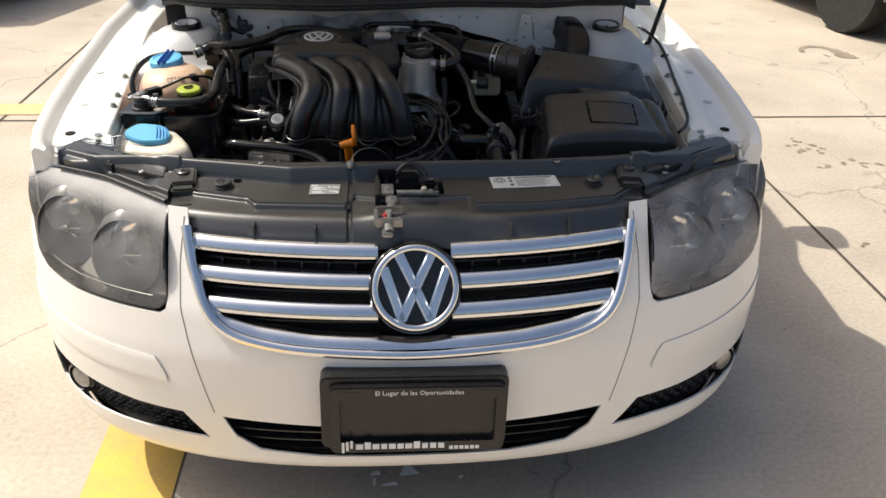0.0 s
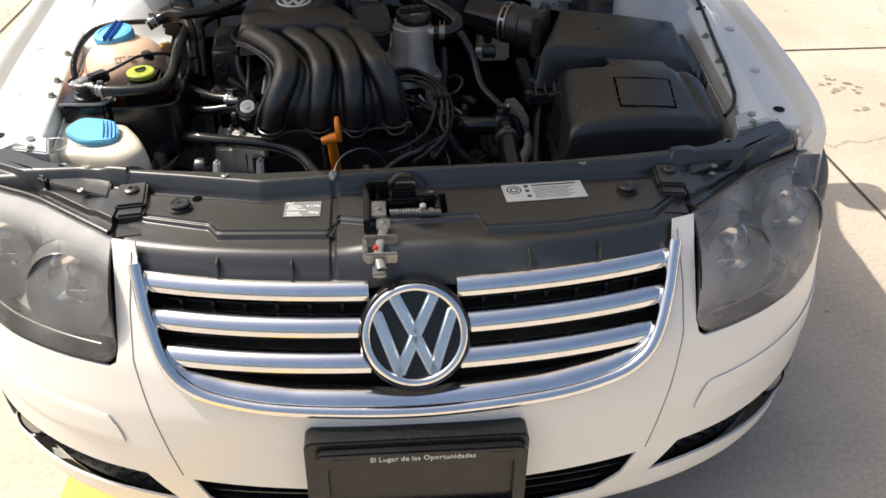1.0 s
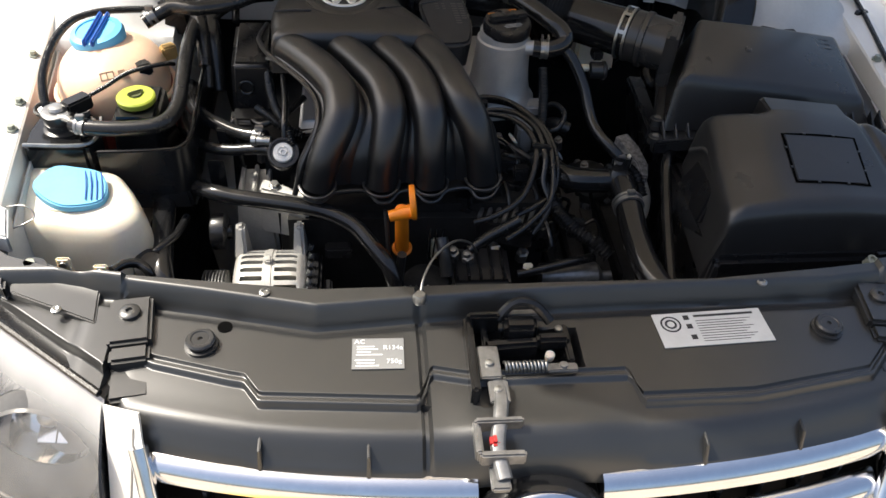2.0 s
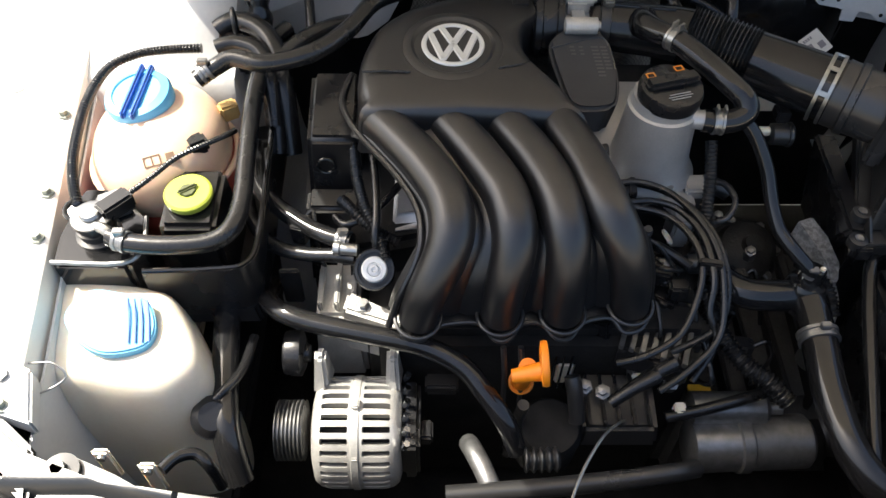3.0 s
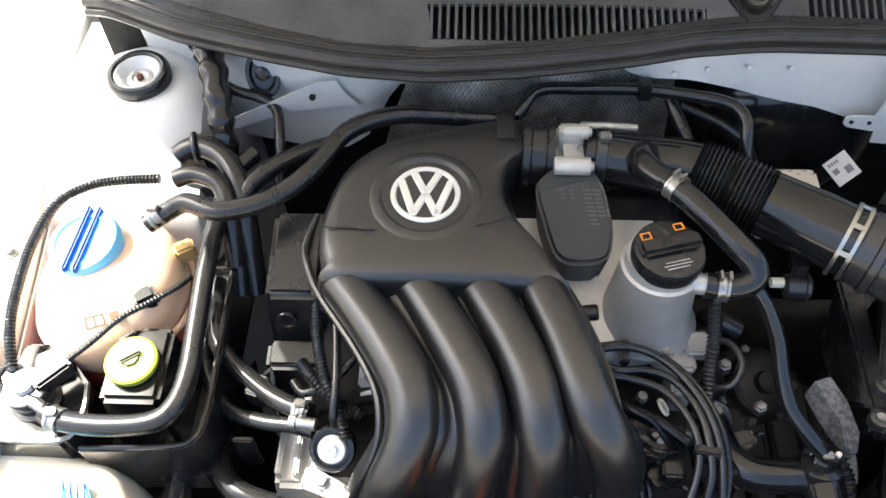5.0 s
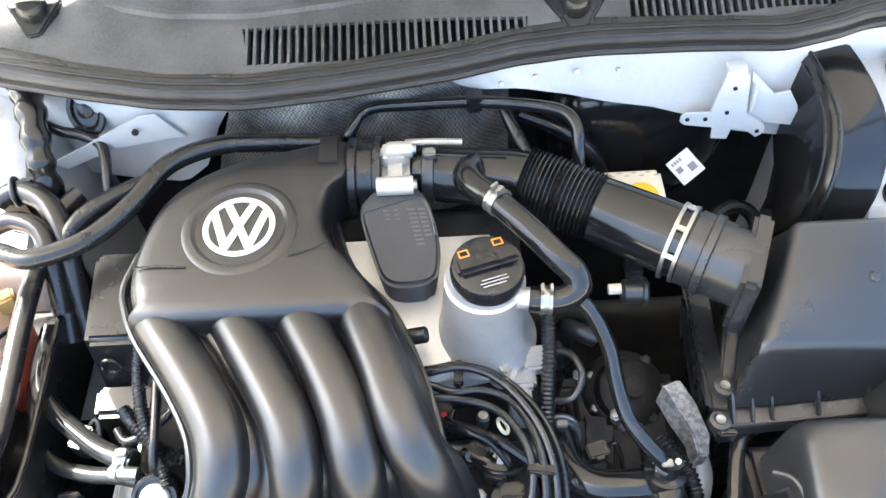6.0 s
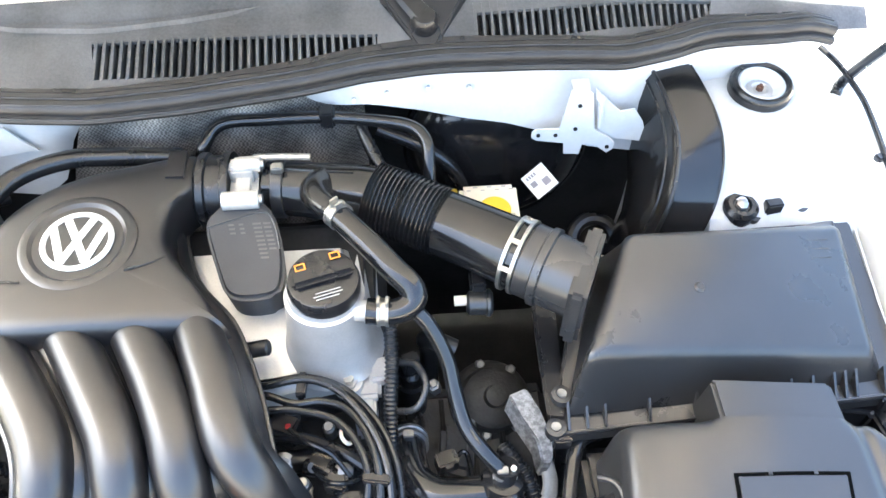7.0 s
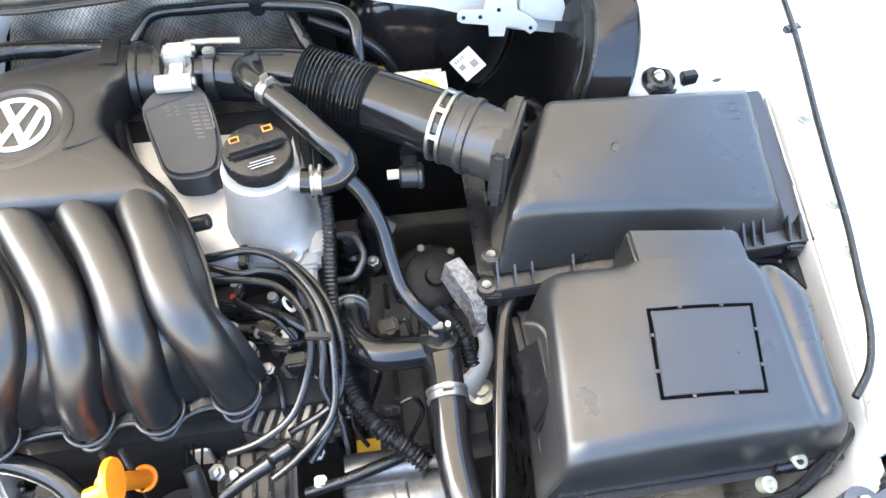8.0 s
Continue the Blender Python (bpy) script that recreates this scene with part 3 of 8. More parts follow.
back = prism(rect(0.352, 0.160), -0.03, 0.012, 0.004)
back.transform(tip)
part("backing_plate", back, BLACK, plate, "dark grey backing plate")
rim = carve(prism(rect(0.330, 0.150), 0.0, 0.026, 0.004), prism(rect(0.292, 0.100, 0.006), -0.05, 0.06, 0))
rim.transform(tip @ Matrix.Translation((0.006, -0.008, 0)))
dealer = part("dealer_frame", rim, BLACK, plate, "dark grey dealer frame")
inner = prism(rect(0.30, 0.11), 0.008, 0.014, 0.001)
inner.transform(tip @ Matrix.Translation((0.006, -0.008, 0)))
part("blank", inner, BLACK, plate, "blank black insert without a plate")
part("lettering", words("El Lugar de las Oportunidades", 0.0135, tip @ Matrix.Translation((0.008, 0.054, 0.0262))), WHITE_INK, dealer, "small white lettering")
marks = []
for i in range(3):
    m = tip @ Matrix.Translation((-0.135 + 0.008 * i, -0.068 + 0.002 * i, 0.0262)) @ Matrix.Shear("XZ", 4, (0, 0))
    marks.append(box(-0.0025, 0.0025, -0.012 + 0.003 * i, 0.012, 0, 0.0012, 0.0004, m))
for i, w in enumerate((0.014, 0.012, 0.013, 0.011, 0.013, 0.012, 0.013, 0.012, 0.011, 0.012, 0.012)):
    m = tip @ Matrix.Translation((-0.104 + 0.0155 * i, -0.069, 0.0262))
    marks.append(box(-w / 2, w / 2, -0.0035, 0.0085 if i not in (1, 7) else 0.013, 0, 0.001, 0.0003, m))
for i in range(6):
    m = tip @ Matrix.Translation((0.070 + 0.010 * i, -0.072, 0.0262))
    marks.append(box(-0.0038, 0.0038, -0.004, 0.004, 0, 0.001, 0.0003, m))
part("brand_bars", join(*marks), WHITE_INK, dealer, "plain white bars in place of a brand name")
for sx, sy in ((-0.115, 0.054), (0.135, 0.055)):
    part("slot", box(-0.02, 0.02, -0.004, 0.004, 0.0255, 0.0266, 0.0003, tip @ Matrix.Translation((sx, sy, 0))), BLACK, dealer)

# ---- headlights ----
def lamp_top(x):
    """Where the lamp's upper edge lies."""
    return interp(x, (0.46, 0.62, 0.74, 0.79), (0.150, 0.275, 0.345, 0.385)), interp(x, (0.46, 0.60, 0.80), (0.742, 0.745, 0.735))


def lamp_point(x, t, depth=0.0):
    """A point of the lens: x outwards, t from its foot (0) to its top (1)."""
    zb = interp(x, (0.462, 0.467, 0.476, 0.49, 0.56, 0.66, 0.74, 0.775, 0.796), (0.606, 0.590, 0.580, 0.575, 0.573, 0.571, 0.577, 0.592, 0.632))
    yt, zt = lamp_top(x)
    yb = front(x, zb)
    bulge = math.sin(math.pi * t) * 0.022
    return Vector((x, yb + (yt - yb) * t - bulge + depth, zb + (zt - zb) * t + bulge * 0.5 - depth * 0.25))


for side in (-1, 1):
    lamp = thing("headlight", (side * 0.62, 0.25, 0.57), "clouded smoked headlight with two round reflectors" if side > 0 else "smoked headlight with two round reflectors and a hazy lens", "headlight", "pair of headlights")
    xs = np.concatenate([np.linspace(0.463, 0.49, 8), np.linspace(0.50, 0.796, 28)])
    ts = np.linspace(0, 1, 14)
    flip = lambda v: Vector((side * v.x, v.y, v.z))
    part("lens", sheet([[flip(lamp_point(x, t)) for x in xs] for t in ts], 0), LENS_CLEAR if side < 0 else LENS_MILKY, lamp, "cloudy plastic lens")
    part("housing", sheet([[flip(lamp_point(x, t, 0.075 + 0.02 * math.sin(math.pi * t))) for x in xs] for t in ts], 0.003), LAMP_GREY, lamp, "dark grey housing")
    edge = [lamp_point(x, 0) for x in xs] + [lamp_point(0.796, t) for t in ts[1:]] + [lamp_point(x, 1) for x in xs[-2::-1]] + [lamp_point(0.463, t) for t in ts[-2::-1]]
    inner_edge = [p + Vector((0, 0.078, -0.02)) for p in edge]
    part("rim_wall", sheet([[flip(p) for p in edge], [flip(p) for p in inner_edge]], 0.003), BLACK, lamp, "black rim")
    for cx, t, R in ((0.556, 0.51, 0.060), (0.698, 0.57, 0.057)):
        ax = Vector((side * 0.10, -1, 0.20)).normalized()
        c = flip(lamp_point(cx, t, 0.062))
        bowl = [(R * 0.8, -0.046), (R - 0.0005, -0.040), (R - 0.0005, 0.014), (R - 0.002, 0.006), (R * 0.90, -0.008), (R * 0.78, -0.020), (R * 0.60, -0.031), (R * 0.36, -0.039), (0.012, -0.042), (0.001, -0.042)]
        cup = part("reflector", lathe(bowl, c, ax, 48), REFLECTOR, lamp, "chrome round reflector bowl")
        # each bowl sits in a hooded pot that opens forwards and down
        u = ax.cross(Vector((0, 0, 1))).normalized()
        v = u.cross(ax)
        pot = []
        for f, r, d in ((-0.045, R + 0.001, 0.0), (0.014, R - 0.001, 0.0), (0.018, R + 0.0005, 0.002), (0.030, R + 0.002, 0.016), (0.040, R + 0.003, 0.030), (0.043, R + 0.006, 0.034), (0.040, R + 0.009, 0.036), (-0.045, R + 0.010, 0.03)):
            pot.append([c + ax * f - Vector((0, 0, d)) + (u * math.cos(g) + v * math.sin(g) * (1 + d * 5)) * r for g in np.linspace(0, 2 * math.pi, 41)])
        part("pot", sheet(pot, 0), POT, cup, "smoked grey hooded pot")
        part("bulb", lathe([(0.009, -0.04), (0.009, -0.012), (0.012, -0.008), (0.012, 0.0), (0.006, 0.006), (0.001, 0.007)], c, ax, 18), STEEL, cup, "bulb with metal cap")
        part("reflector_facet", join(*[block([p - v * 0.0012 for p in quad], quad, 0) for quad in [[c + u * a * side + v * b + ax * d for a, b, d in ((x0, -0.020, -0.030), (x0 + 0.019, -0.020, -0.030), (x0 + 0.019 * 1.06, -0.042, -0.006), (x0 * 1.06, -0.042, -0.006))] for x0 in (-0.021, 0.001)]]), REFLECTOR, cup, "bright reflector facets")
    part("step", tube([flip(lamp_point(x, 0.07, 0.03)) for x in np.linspace(0.50, 0.76, 12)], 0.0022, 8, 3), POT, lamp, "ribbed step along the lamp's foot")

# ---- wings (fenders) with the rails that the bonnet closes on ----
def wing_rows(side):
    rows = []
    for y in np.concatenate([np.linspace(0.357, 0.40, 8), np.linspace(0.41, 0.66, 18), np.linspace(0.69, 1.2, 16), np.linspace(1.3, 2.0, 5)]):
        rail = 0.755 + 0.043 * min(y, 1.2) + 0.02 * max(0, y - 1.2)
        xin = 0.600 + 0.115 * min(y, 1.25)
        gap = interp(y, (0.357, 0.45, 0.60, 0.80, 1.2, 2.0), (0.757, 0.784, 0.806, 0.824, 0.845, 0.848))
        top = rail + 0.017 - 0.010 * soft(0.405, 0.357, y) ** 2
        edge = gap + 0.014
        # the skin follows the rounded corner of the bumper, then runs straight
        turn = max(1 - max(1 - (y - 0.055) / D, 0) ** N, 0) ** (1 / N)
        out = A * turn + 0.004 + 0.006 * soft(0.55, 0.80, y)
        x4 = max(out - 0.012, edge + 0.012)
        sec = [(out - 0.035, 0.28), (out - 0.010, 0.42), (out - 0.007, 0.55), (max(out, x4), 0.66), (x4, 0.735), (edge + 0.011, top - 0.008), (edge + 0.004, top), (edge - 0.004, top - 0.002), (gap, top - 0.007), (gap - 0.004, rail + 0.003), (gap - 0.014, rail - 0.010), (gap - 0.022, rail - 0.012), ((xin + gap) / 2 + 0.004, rail - 0.009), (xin + 0.047, rail + 0.006), (xin + 0.038, rail + 0.007), (xin + 0.010, rail - 0.003), (xin + 0.003, rail - 0.003), (xin, rail - 0.006), (xin - 0.003, rail - 0.05)]
        if y < 0.402:
            # ahead of the rail only the skin's folded edge runs on
            sec = sec[:10] + [(max(x, gap - 0.022), z - 0.02) for x, z in sec[10:]]
        if not rows:
            rows.append([(side * x, y - 0.004, min(z, 0.728)) for x, z in sec])
        rows.append([(side * x, y, z) for x, z in sec])
    return rows


for side in (-1, 1):
    wing = part("wing", sheet(wing_rows(side), 0.003), WHITE, car, "white painted front wing with its bonnet rail")
    for y in (0.468, 0.64, 0.86):
        z = 0.755 + 0.043 * y
        part("rail_hole", lathe([(0.011, 0.0), (0.011, 0.0022), (0.001, 0.0022)], (side * (0.60 + 0.115 * y + 0.085), y, z - 0.010), (0, 0, 1), 20), DARK if y < 0.6 else BAY_WHITE, wing, "round hole in the rail")
    for y in (0.40, 0.605, 0.671, 0.80):
        x = 0.600 + 0.115 * y
        part("bolt", lathe([(0.009, 0), (0.009, 0.003), (0.0055, 0.003), (0.0055, 0.009), (0.001, 0.009)], (side * (x + 0.012), y, 0.753 + 0.043 * y), (0, 0, 1), 6), PALE, wing, "hexagon bolt")

# ---- engine bay shell ----
SEAL_X = (-0.66, -0.60, -0.52, -0.404, -0.31, -0.21, -0.115, 0.014, 0.09, 0.174, 0.30, 0.40, 0.46, 0.51, 0.60, 0.70)
SEAL_Y = (1.11, 1.085, 1.045, 1.003, 0.976, 0.967, 0.976, 0.997, 1.016, 1.027, 1.024, 1.017, 1.032, 1.050, 1.052, 1.06)


def seal_y(x):
    return interp(x, SEAL_X, SEAL_Y)


bay = thing("engine_bay", (0, 0.7, 0.3), "white painted engine bay shell of the car", "engine bay")
for side in (-1, 1):
    rows = []
    for z in (0.72, 0.68, 0.60, 0.50, 0.40, 0.30):
        rows.append([(side * (0.597 + 0.115 * y - (0.70 - z) * 0.12 - 0.006), y, z + 0.043 * y) for y in np.linspace(0.34, 1.2, 24)])
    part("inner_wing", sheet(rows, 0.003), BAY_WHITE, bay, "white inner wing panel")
    # suspension tower: a domed hump with a flat shoulder in front
    rows = []
    for y in np.linspace(0.80, 1.22, 60):
        row = []
        for x in np.linspace(0.44, 0.73, 46):
            r = math.hypot(x - 0.587, y - 1.025)
            z = 0.765 + 0.03 * soft(0.80, 1.0, y)
            z += 0.062 * soft(0.15, 0.055, r) - 0.030 * soft(0.036, 0.022, r)
            z -= 0.26 * soft(0.885, 0.815, y) * (1 - 0.25 * soft(0.60, 0.70, x))
            z -= 0.32 * soft(0.505, 0.455, x)
            row.append((side * x, y, z))
        rows.append(row)
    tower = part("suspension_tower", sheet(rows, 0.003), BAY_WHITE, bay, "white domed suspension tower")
    top = (side * 0.586, 1.025, 0.866)
    part("tower_ring", lathe([(0.0395, -0.012), (0.0400, 0.001), (0.0390, 0.005), (0.0365, 0.008), (0.0325, 0.008), (0.0300, 0.006), (0.0288, 0.0), (0.0285, -0.018), (0.001, -0.018)], top, (0, -0.06, 1), 44), RUBBER, tower, "black rubber ring")
    part("tower_cup", lathe([(0.0275, -0.0175), (0.0296, 0.005), (0.0275, 0.0065), (0.0235, 0.003), (0.0190, -0.005), (0.0170, -0.0065), (0.001, -0.0065)], top, (0, -0.06, 1), 36), BAY_WHITE, tower, "white cup")
    part("tower_plate", lathe([(0.0165, -0.0065), (0.0165, -0.0050), (0.0110, -0.0038), (0.0085, -0.0062), (0.001, -0.0062)], top, (0, -0.06, 1), 28), VALVE, tower, "dull steel plate in the cup")
    part("tower_nut", lathe([(0.0050, -0.0062), (0.0050, -0.002), (0.0028, -0.001), (0.0026, 0.002), (0.001, 0.002)], top, (0, -0.06, 1), 6), RUST, tower, "rusty strut nut")

# plenum front: white panel under the rubber seal
rows = []
for t in np.linspace(0, 1, 8):
    row = []
    for x in np.linspace(-0.60, 0.64, 80):
        foot = interp(x, (-0.60, -0.34, -0.30, -0.26, 0.0, 0.05, 0.16, 0.30, 0.42, 0.5, 0.64), (0.70, 0.74, 0.78, 0.87, 0.895, 0.875, 0.862, 0.835, 0.80, 0.78, 0.78))
        lean_out = soft(-0.02, 0.10, x)
        yf = seal_y(x) + 0.040 - 0.046 * lean_out
        if x > 0:
            right = interp(x, (0.05, 0.096, 0.154, 0.21, 0.261, 0.315, 0.368, 0.455, 0.64), (0.896, 0.891, 0.878, 0.861, 0.850, 0.830, 0.802, 0.784, 0.78)) - 0.9 * (yf - 1.0)
            foot += (right - foot) * lean_out
        row.append((x, seal_y(x) + 0.012 + (yf - seal_y(x) - 0.012) * t, 0.926 + (foot - 0.926) * t))
    rows.append(row)
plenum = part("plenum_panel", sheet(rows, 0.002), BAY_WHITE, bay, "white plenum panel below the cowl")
for x, z in ((0.075, 0.885), (0.115, 0.887), (0.165, 0.886), (0.215, 0.884)):
    part("stud", lathe([(0.003, -0.006), (0.003, 0.008), (0.001, 0.009)], (x, seal_y(x) - 0.004, z + 0.006), (0, -1, 0.6), 10), BAY_WHITE, plenum)
part("firewall", sheet([[(x, 1.12 - 0.03 * soft(0.7, 0.5, z), z) for x in np.linspace(-0.66, 0.66, 30)] for z in np.linspace(0.30, 0.93, 10)], 0.003), DARK, bay, "dark firewall")
foil = []
for t in np.linspace(0, 1, 14):
    foil.append([(x, seal_y(x) + 0.030 - 0.05 * t + 0.004 * math.sin(x * 60 + t * 5), 0.905 - 0.19 * t + 0.003 * math.sin(x * 43 + t * 9)) for x in np.linspace(-0.285 + 0.10 * (1 - t) ** 2 * 0.5, 0.085, 40)])
part("heat_shield", sheet(foil, 0.002), FOIL, bay, "silver woven foil heat shield")
part("bay_floor", sheet([[(x, y, 0.26) for x in np.linspace(-0.62, 0.62, 8)] for y in np.linspace(0.16, 1.12, 8)], 0.004), DARK, bay, "black undershield")
part("radiator_shroud", box(-0.52, 0.52, 0.175, 0.285, 0.28, 0.715, 0.006), BLACK, bay, "black radiator and fan shroud")
# the left rail gets the dark tone, the right one the bay white
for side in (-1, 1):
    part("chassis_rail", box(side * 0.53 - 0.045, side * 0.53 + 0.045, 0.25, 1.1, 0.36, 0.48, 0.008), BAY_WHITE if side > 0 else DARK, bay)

# ---- lock carrier: the black panel above the grille ----
def slam_front(x):
    a = abs(x)
    inner, outer = front(x, 0.705) + 0.006, lamp_top(a)[0] + 0.004
    return inner + (outer - inner) * soft(0.44, 0.475, a)


def slam_rear(x):
    return interp(abs(x), (0, 0.25, 0.38, 0.54, 0.62, 0.70, 0.76), (0.286, 0.287, 0.302, 0.322, 0.352, 0.41, 0.45))


def slam_height(x, y):
    z = 0.748
    trough = interp(x, (-0.55, -0.51, -0.377, -0.242, -0.123, 0.02, 0.137, 0.4, 0.55), (0.31, 0.30, 0.273, 0.242, 0.252, 0.262, 0.266, 0.272, 0.29))
    z += 0.024 * soft(trough - 0.002, trough + 0.016, y) - 0.006 * soft(trough - 0.02, trough - 0.004, y) * soft(trough + 0.004, trough - 0.002, y)
    step = interp(x, (-0.46, -0.42, -0.335, -0.318, -0.30, -0.128, -0.112, -0.06, 0.113, 0.120, 0.25, 0.40, 0.46), (0.22, 0.196, 0.170, 0.166, 0.140, 0.128, 0.170, 0.158, 0.160, 0.124, 0.126, 0.152, 0.21))
    if abs(x) < 0.47:
        fall = soft(step, step - 0.006, y)
        ahead = y - slam_front(x)
        low = 0.7425 - 0.004 * soft(0.10, 0.04, ahead) - 0.034 * soft(0.042, 0.0, ahead) ** 1.3
        z += (low - z) * fall
        # shallow channel that runs round the raised pads
        z -= 0.004 * soft(step + 0.012, step + 0.009, y) * soft(step + 0.003, step + 0.006, y)
    else:
        z += 0.006 * soft(0.52, 0.50, abs(x)) - 0.010 * soft(slam_front(x) + 0.03, slam_front(x) + 0.022, y)
    if -0.125 < x < -0.118:
        z -= 0.006
    if -0.058 < x < 0.062 and 0.172 < y < 0.232:
        z -= 0.035 * min(soft(-0.058, -0.054, x), soft(0.062, 0.058, x), soft(0.172, 0.176, y), soft(0.232, 0.228, y))
    z += 0.012 * math.exp(-((x / 0.085) ** 4)) * soft(0.16, 0.08, y)
    return z


def slam_step(x):
    return interp(x, (-0.46, -0.42, -0.335, -0.318, -0.30, -0.128, -0.112, -0.06, 0.113, 0.120, 0.25, 0.40, 0.46), (0.22, 0.196, 0.170, 0.166, 0.140, 0.128, 0.170, 0.158, 0.160, 0.124, 0.126, 0.152, 0.21))


def slam_trough(x):
    return interp(x, (-0.55, -0.51, -0.377, -0.242, -0.123, 0.02, 0.137, 0.4, 0.55), (0.31, 0.30, 0.273, 0.242, 0.252, 0.262, 0.266, 0.272, 0.29))


xs = np.concatenate([np.linspace(-0.712, -0.48, 30), np.linspace(-0.475, 0.475, 230), np.linspace(0.48, 0.712, 30)])
rows = []
for t in np.concatenate([np.linspace(0, 0.30, 12), np.linspace(0.31, 0.46, 24), np.linspace(0.47, 0.70, 22), np.linspace(0.71, 0.90, 22), np.linspace(0.92, 1, 5)]):
    row = []
    for x in xs:
        y0, y3 = slam_front(x), slam_rear(x)
        ya, yb = (slam_step(x), slam_trough(x)) if abs(x) < 0.47 else (y0 + 0.03, y0 + (y3 - y0) * 0.8)
        y = interp(t, (0, 0.30, 0.45, 0.70, 0.90, 1.0), (y0, max(y0 + 0.002, ya - 0.008), ya + 0.014, yb - 0.022, min(yb + 0.018, y3 - 0.002), y3))
        row.append((x, y, slam_height(x, y) - (0.02 if t == 0 else 0) - (0.03 if t == 1 else 0)))
    rows.append(row)
slam = thing("lock_carrier", (0, 0.2, 0.70), "dusty black plastic lock carrier panel behind the grille", "panel")
part("panel", sheet(rows + [[(x, y, z - 0.004) for x, y, z in row] for row in reversed(rows)], 0), SLAM, slam, "dusty black moulded panel")


def slam_z(x, y):
    return slam_height(x, y) + 0.0005


for side in (-1, 1):
    m = Matrix.Translation((side * 0.453, 0.252, slam_z(side * 0.44, 0.24) + 0.004)) @ Matrix.Rotation(side * radians(-8), 4, "Z")
    tab = part("lug", join(box(-0.024, 0.024, -0.036, 0.036, -0.012, 0.008, 0.004, m), box(-0.022, 0.022, -0.058, -0.034, -0.03, 0.002, 0.004, m), box(-0.024, 0.022, -0.100, -0.052, -0.036, -0.012, 0.004, m)), SLAM, slam, "black raised lug")
    part("clip", lathe([(0.012, 0), (0.012, 0.004), (0.009, 0.006), (0.004, 0.006), (0.003, 0.003), (0.001, 0.003)], m @ Vector((0, 0.008, 0.008)), (0, 0, 1), 24), SLAM, tab, "round push clip")
    kx = -0.370 if side < 0 else 0.372
    part("bump_stop", lathe([(0.019, -0.004), (0.019, 0.003), (0.014, 0.004), (0.0165, 0.007), (0.0165, 0.0095), (0.0145, 0.0115), (0.011, 0.0115), (0.010, 0.0105), (0.003, 0.0105), (0.002, 0.008), (0.001, 0.008)], (kx, 0.220, slam_z(kx, 0.22)), (0, 0, 1), 28), GREY_PLASTIC, slam, "round black rubber bump stop")
    # plate over the headlight's inner end
    q = [(0.492, 0.250), (0.500, 0.318), (0.535, 0.336), (0.588, 0.358), (0.612, 0.336), (0.600, 0.302)]
    wing_plate = part("corner_plate", prism([(side * x, y) for x, y in q], 0.735, 0.757, 0.002), SLAM, slam, "black corner plate")
    part("screw", lathe([(0.006, 0), (0.006, 0.003), (0.0035, 0.004), (0.001, 0.003)], (side * 0.538, 0.268, 0.759), (0, 0, 1), 14), STEEL, wing_plate)
    part("flange", lathe([(0.018, 0.0), (0.018, 0.006), (0.008, 0.007), (0.007, 0.012), (0.001, 0.012)], (side * 0.585, 0.337, 0.757), (0, 0, 1), 20), SLAM, wing_plate, "black round boss")
    part("boss_bolt", lathe([(0.007, 0), (0.007, 0.004), (0.001, 0.004)], (side * 0.585, 0.337, 0.768), (0, 0, 1), 6), PALE, wing_plate)
    q = [(0.605, 0.30), (0.618, 0.36), (0.690, 0.418), (0.708, 0.400), (0.69, 0.372)]
    part("end_plate", prism([(side * x, y) for x, y in q], 0.742, 0.764, 0.004), SLAM, slam, "black end plate beside the wing")
    foot = [(0.622, 0.380), (0.64, 0.44), (0.69, 0.462), (0.712, 0.432), (0.69, 0.402)]
    part("rail_foot", prism([(side * x, y) for x, y in foot], 0.745, 0.773, 0.003), BAY_WHITE, slam, "grey-white rail end with bolt")
    part("foot_bolt", lathe([(0.008, 0), (0.008, 0.005), (0.001, 0.005)], (side * 0.668, 0.432, 0.773), (0, 0, 1), 6), STEEL, slam)
    # strip along the top of the headlight
    strip = [(side * x, lamp_top(x)[0] - 0.001, lamp_top(x)[1] + 0.006) for x in np.linspace(0.468, 0.722, 10)]
    part("lamp_seal", tube(strip, 0.0045, 8, 3), RUBBER, slam, "black rubber strip over the headlight")
    for fx in (0.183, 0.297):
        yy = front(fx, 0.70) + 0.030
        part("fin", block([(side * fx - 0.003, yy - 0.022, 0.692), (side * fx + 0.003, yy - 0.022, 0.692), (side * fx + 0.003, yy + 0.022, 0.700), (side * fx - 0.003, yy + 0.022, 0.700)], [(side * fx - 0.0015, yy - 0.010, 0.729), (side * fx + 0.0015, yy - 0.010, 0.729), (side * fx + 0.0015, yy + 0.014, 0.733), (side * fx - 0.0015, yy + 0.014, 0.733)], 0.001), SLAM, slam, "small moulded fin")
part("drain_hole", lathe([(0.0085, 0), (0.0085, 0.0008), (0.001, 0.0008)], (-0.347, 0.246, slam_z(-0.345, 0.246)), (0, 0, 1), 20), HOLE, slam, "round dark hole")
for x, y in ((-0.302, 0.277), (0.307, 0.281), (0.535, 0.262)):
    part("screw", lathe([(0.0065, 0), (0.0065, 0.002), (0.004, 0.003), (0.0035, 0.0015), (0.001, 0.0015)], (x, y, slam_z(x, y)), (0, 0, 1), 16), STEEL, slam, "small steel screw")

# labels on the lock carrier
def on_panel(x, y, turn, dz=0.001):
    return Matrix.Translation((x, y, slam_z(x, y) + dz)) @ Matrix.Rotation(radians(turn), 4, "Z")


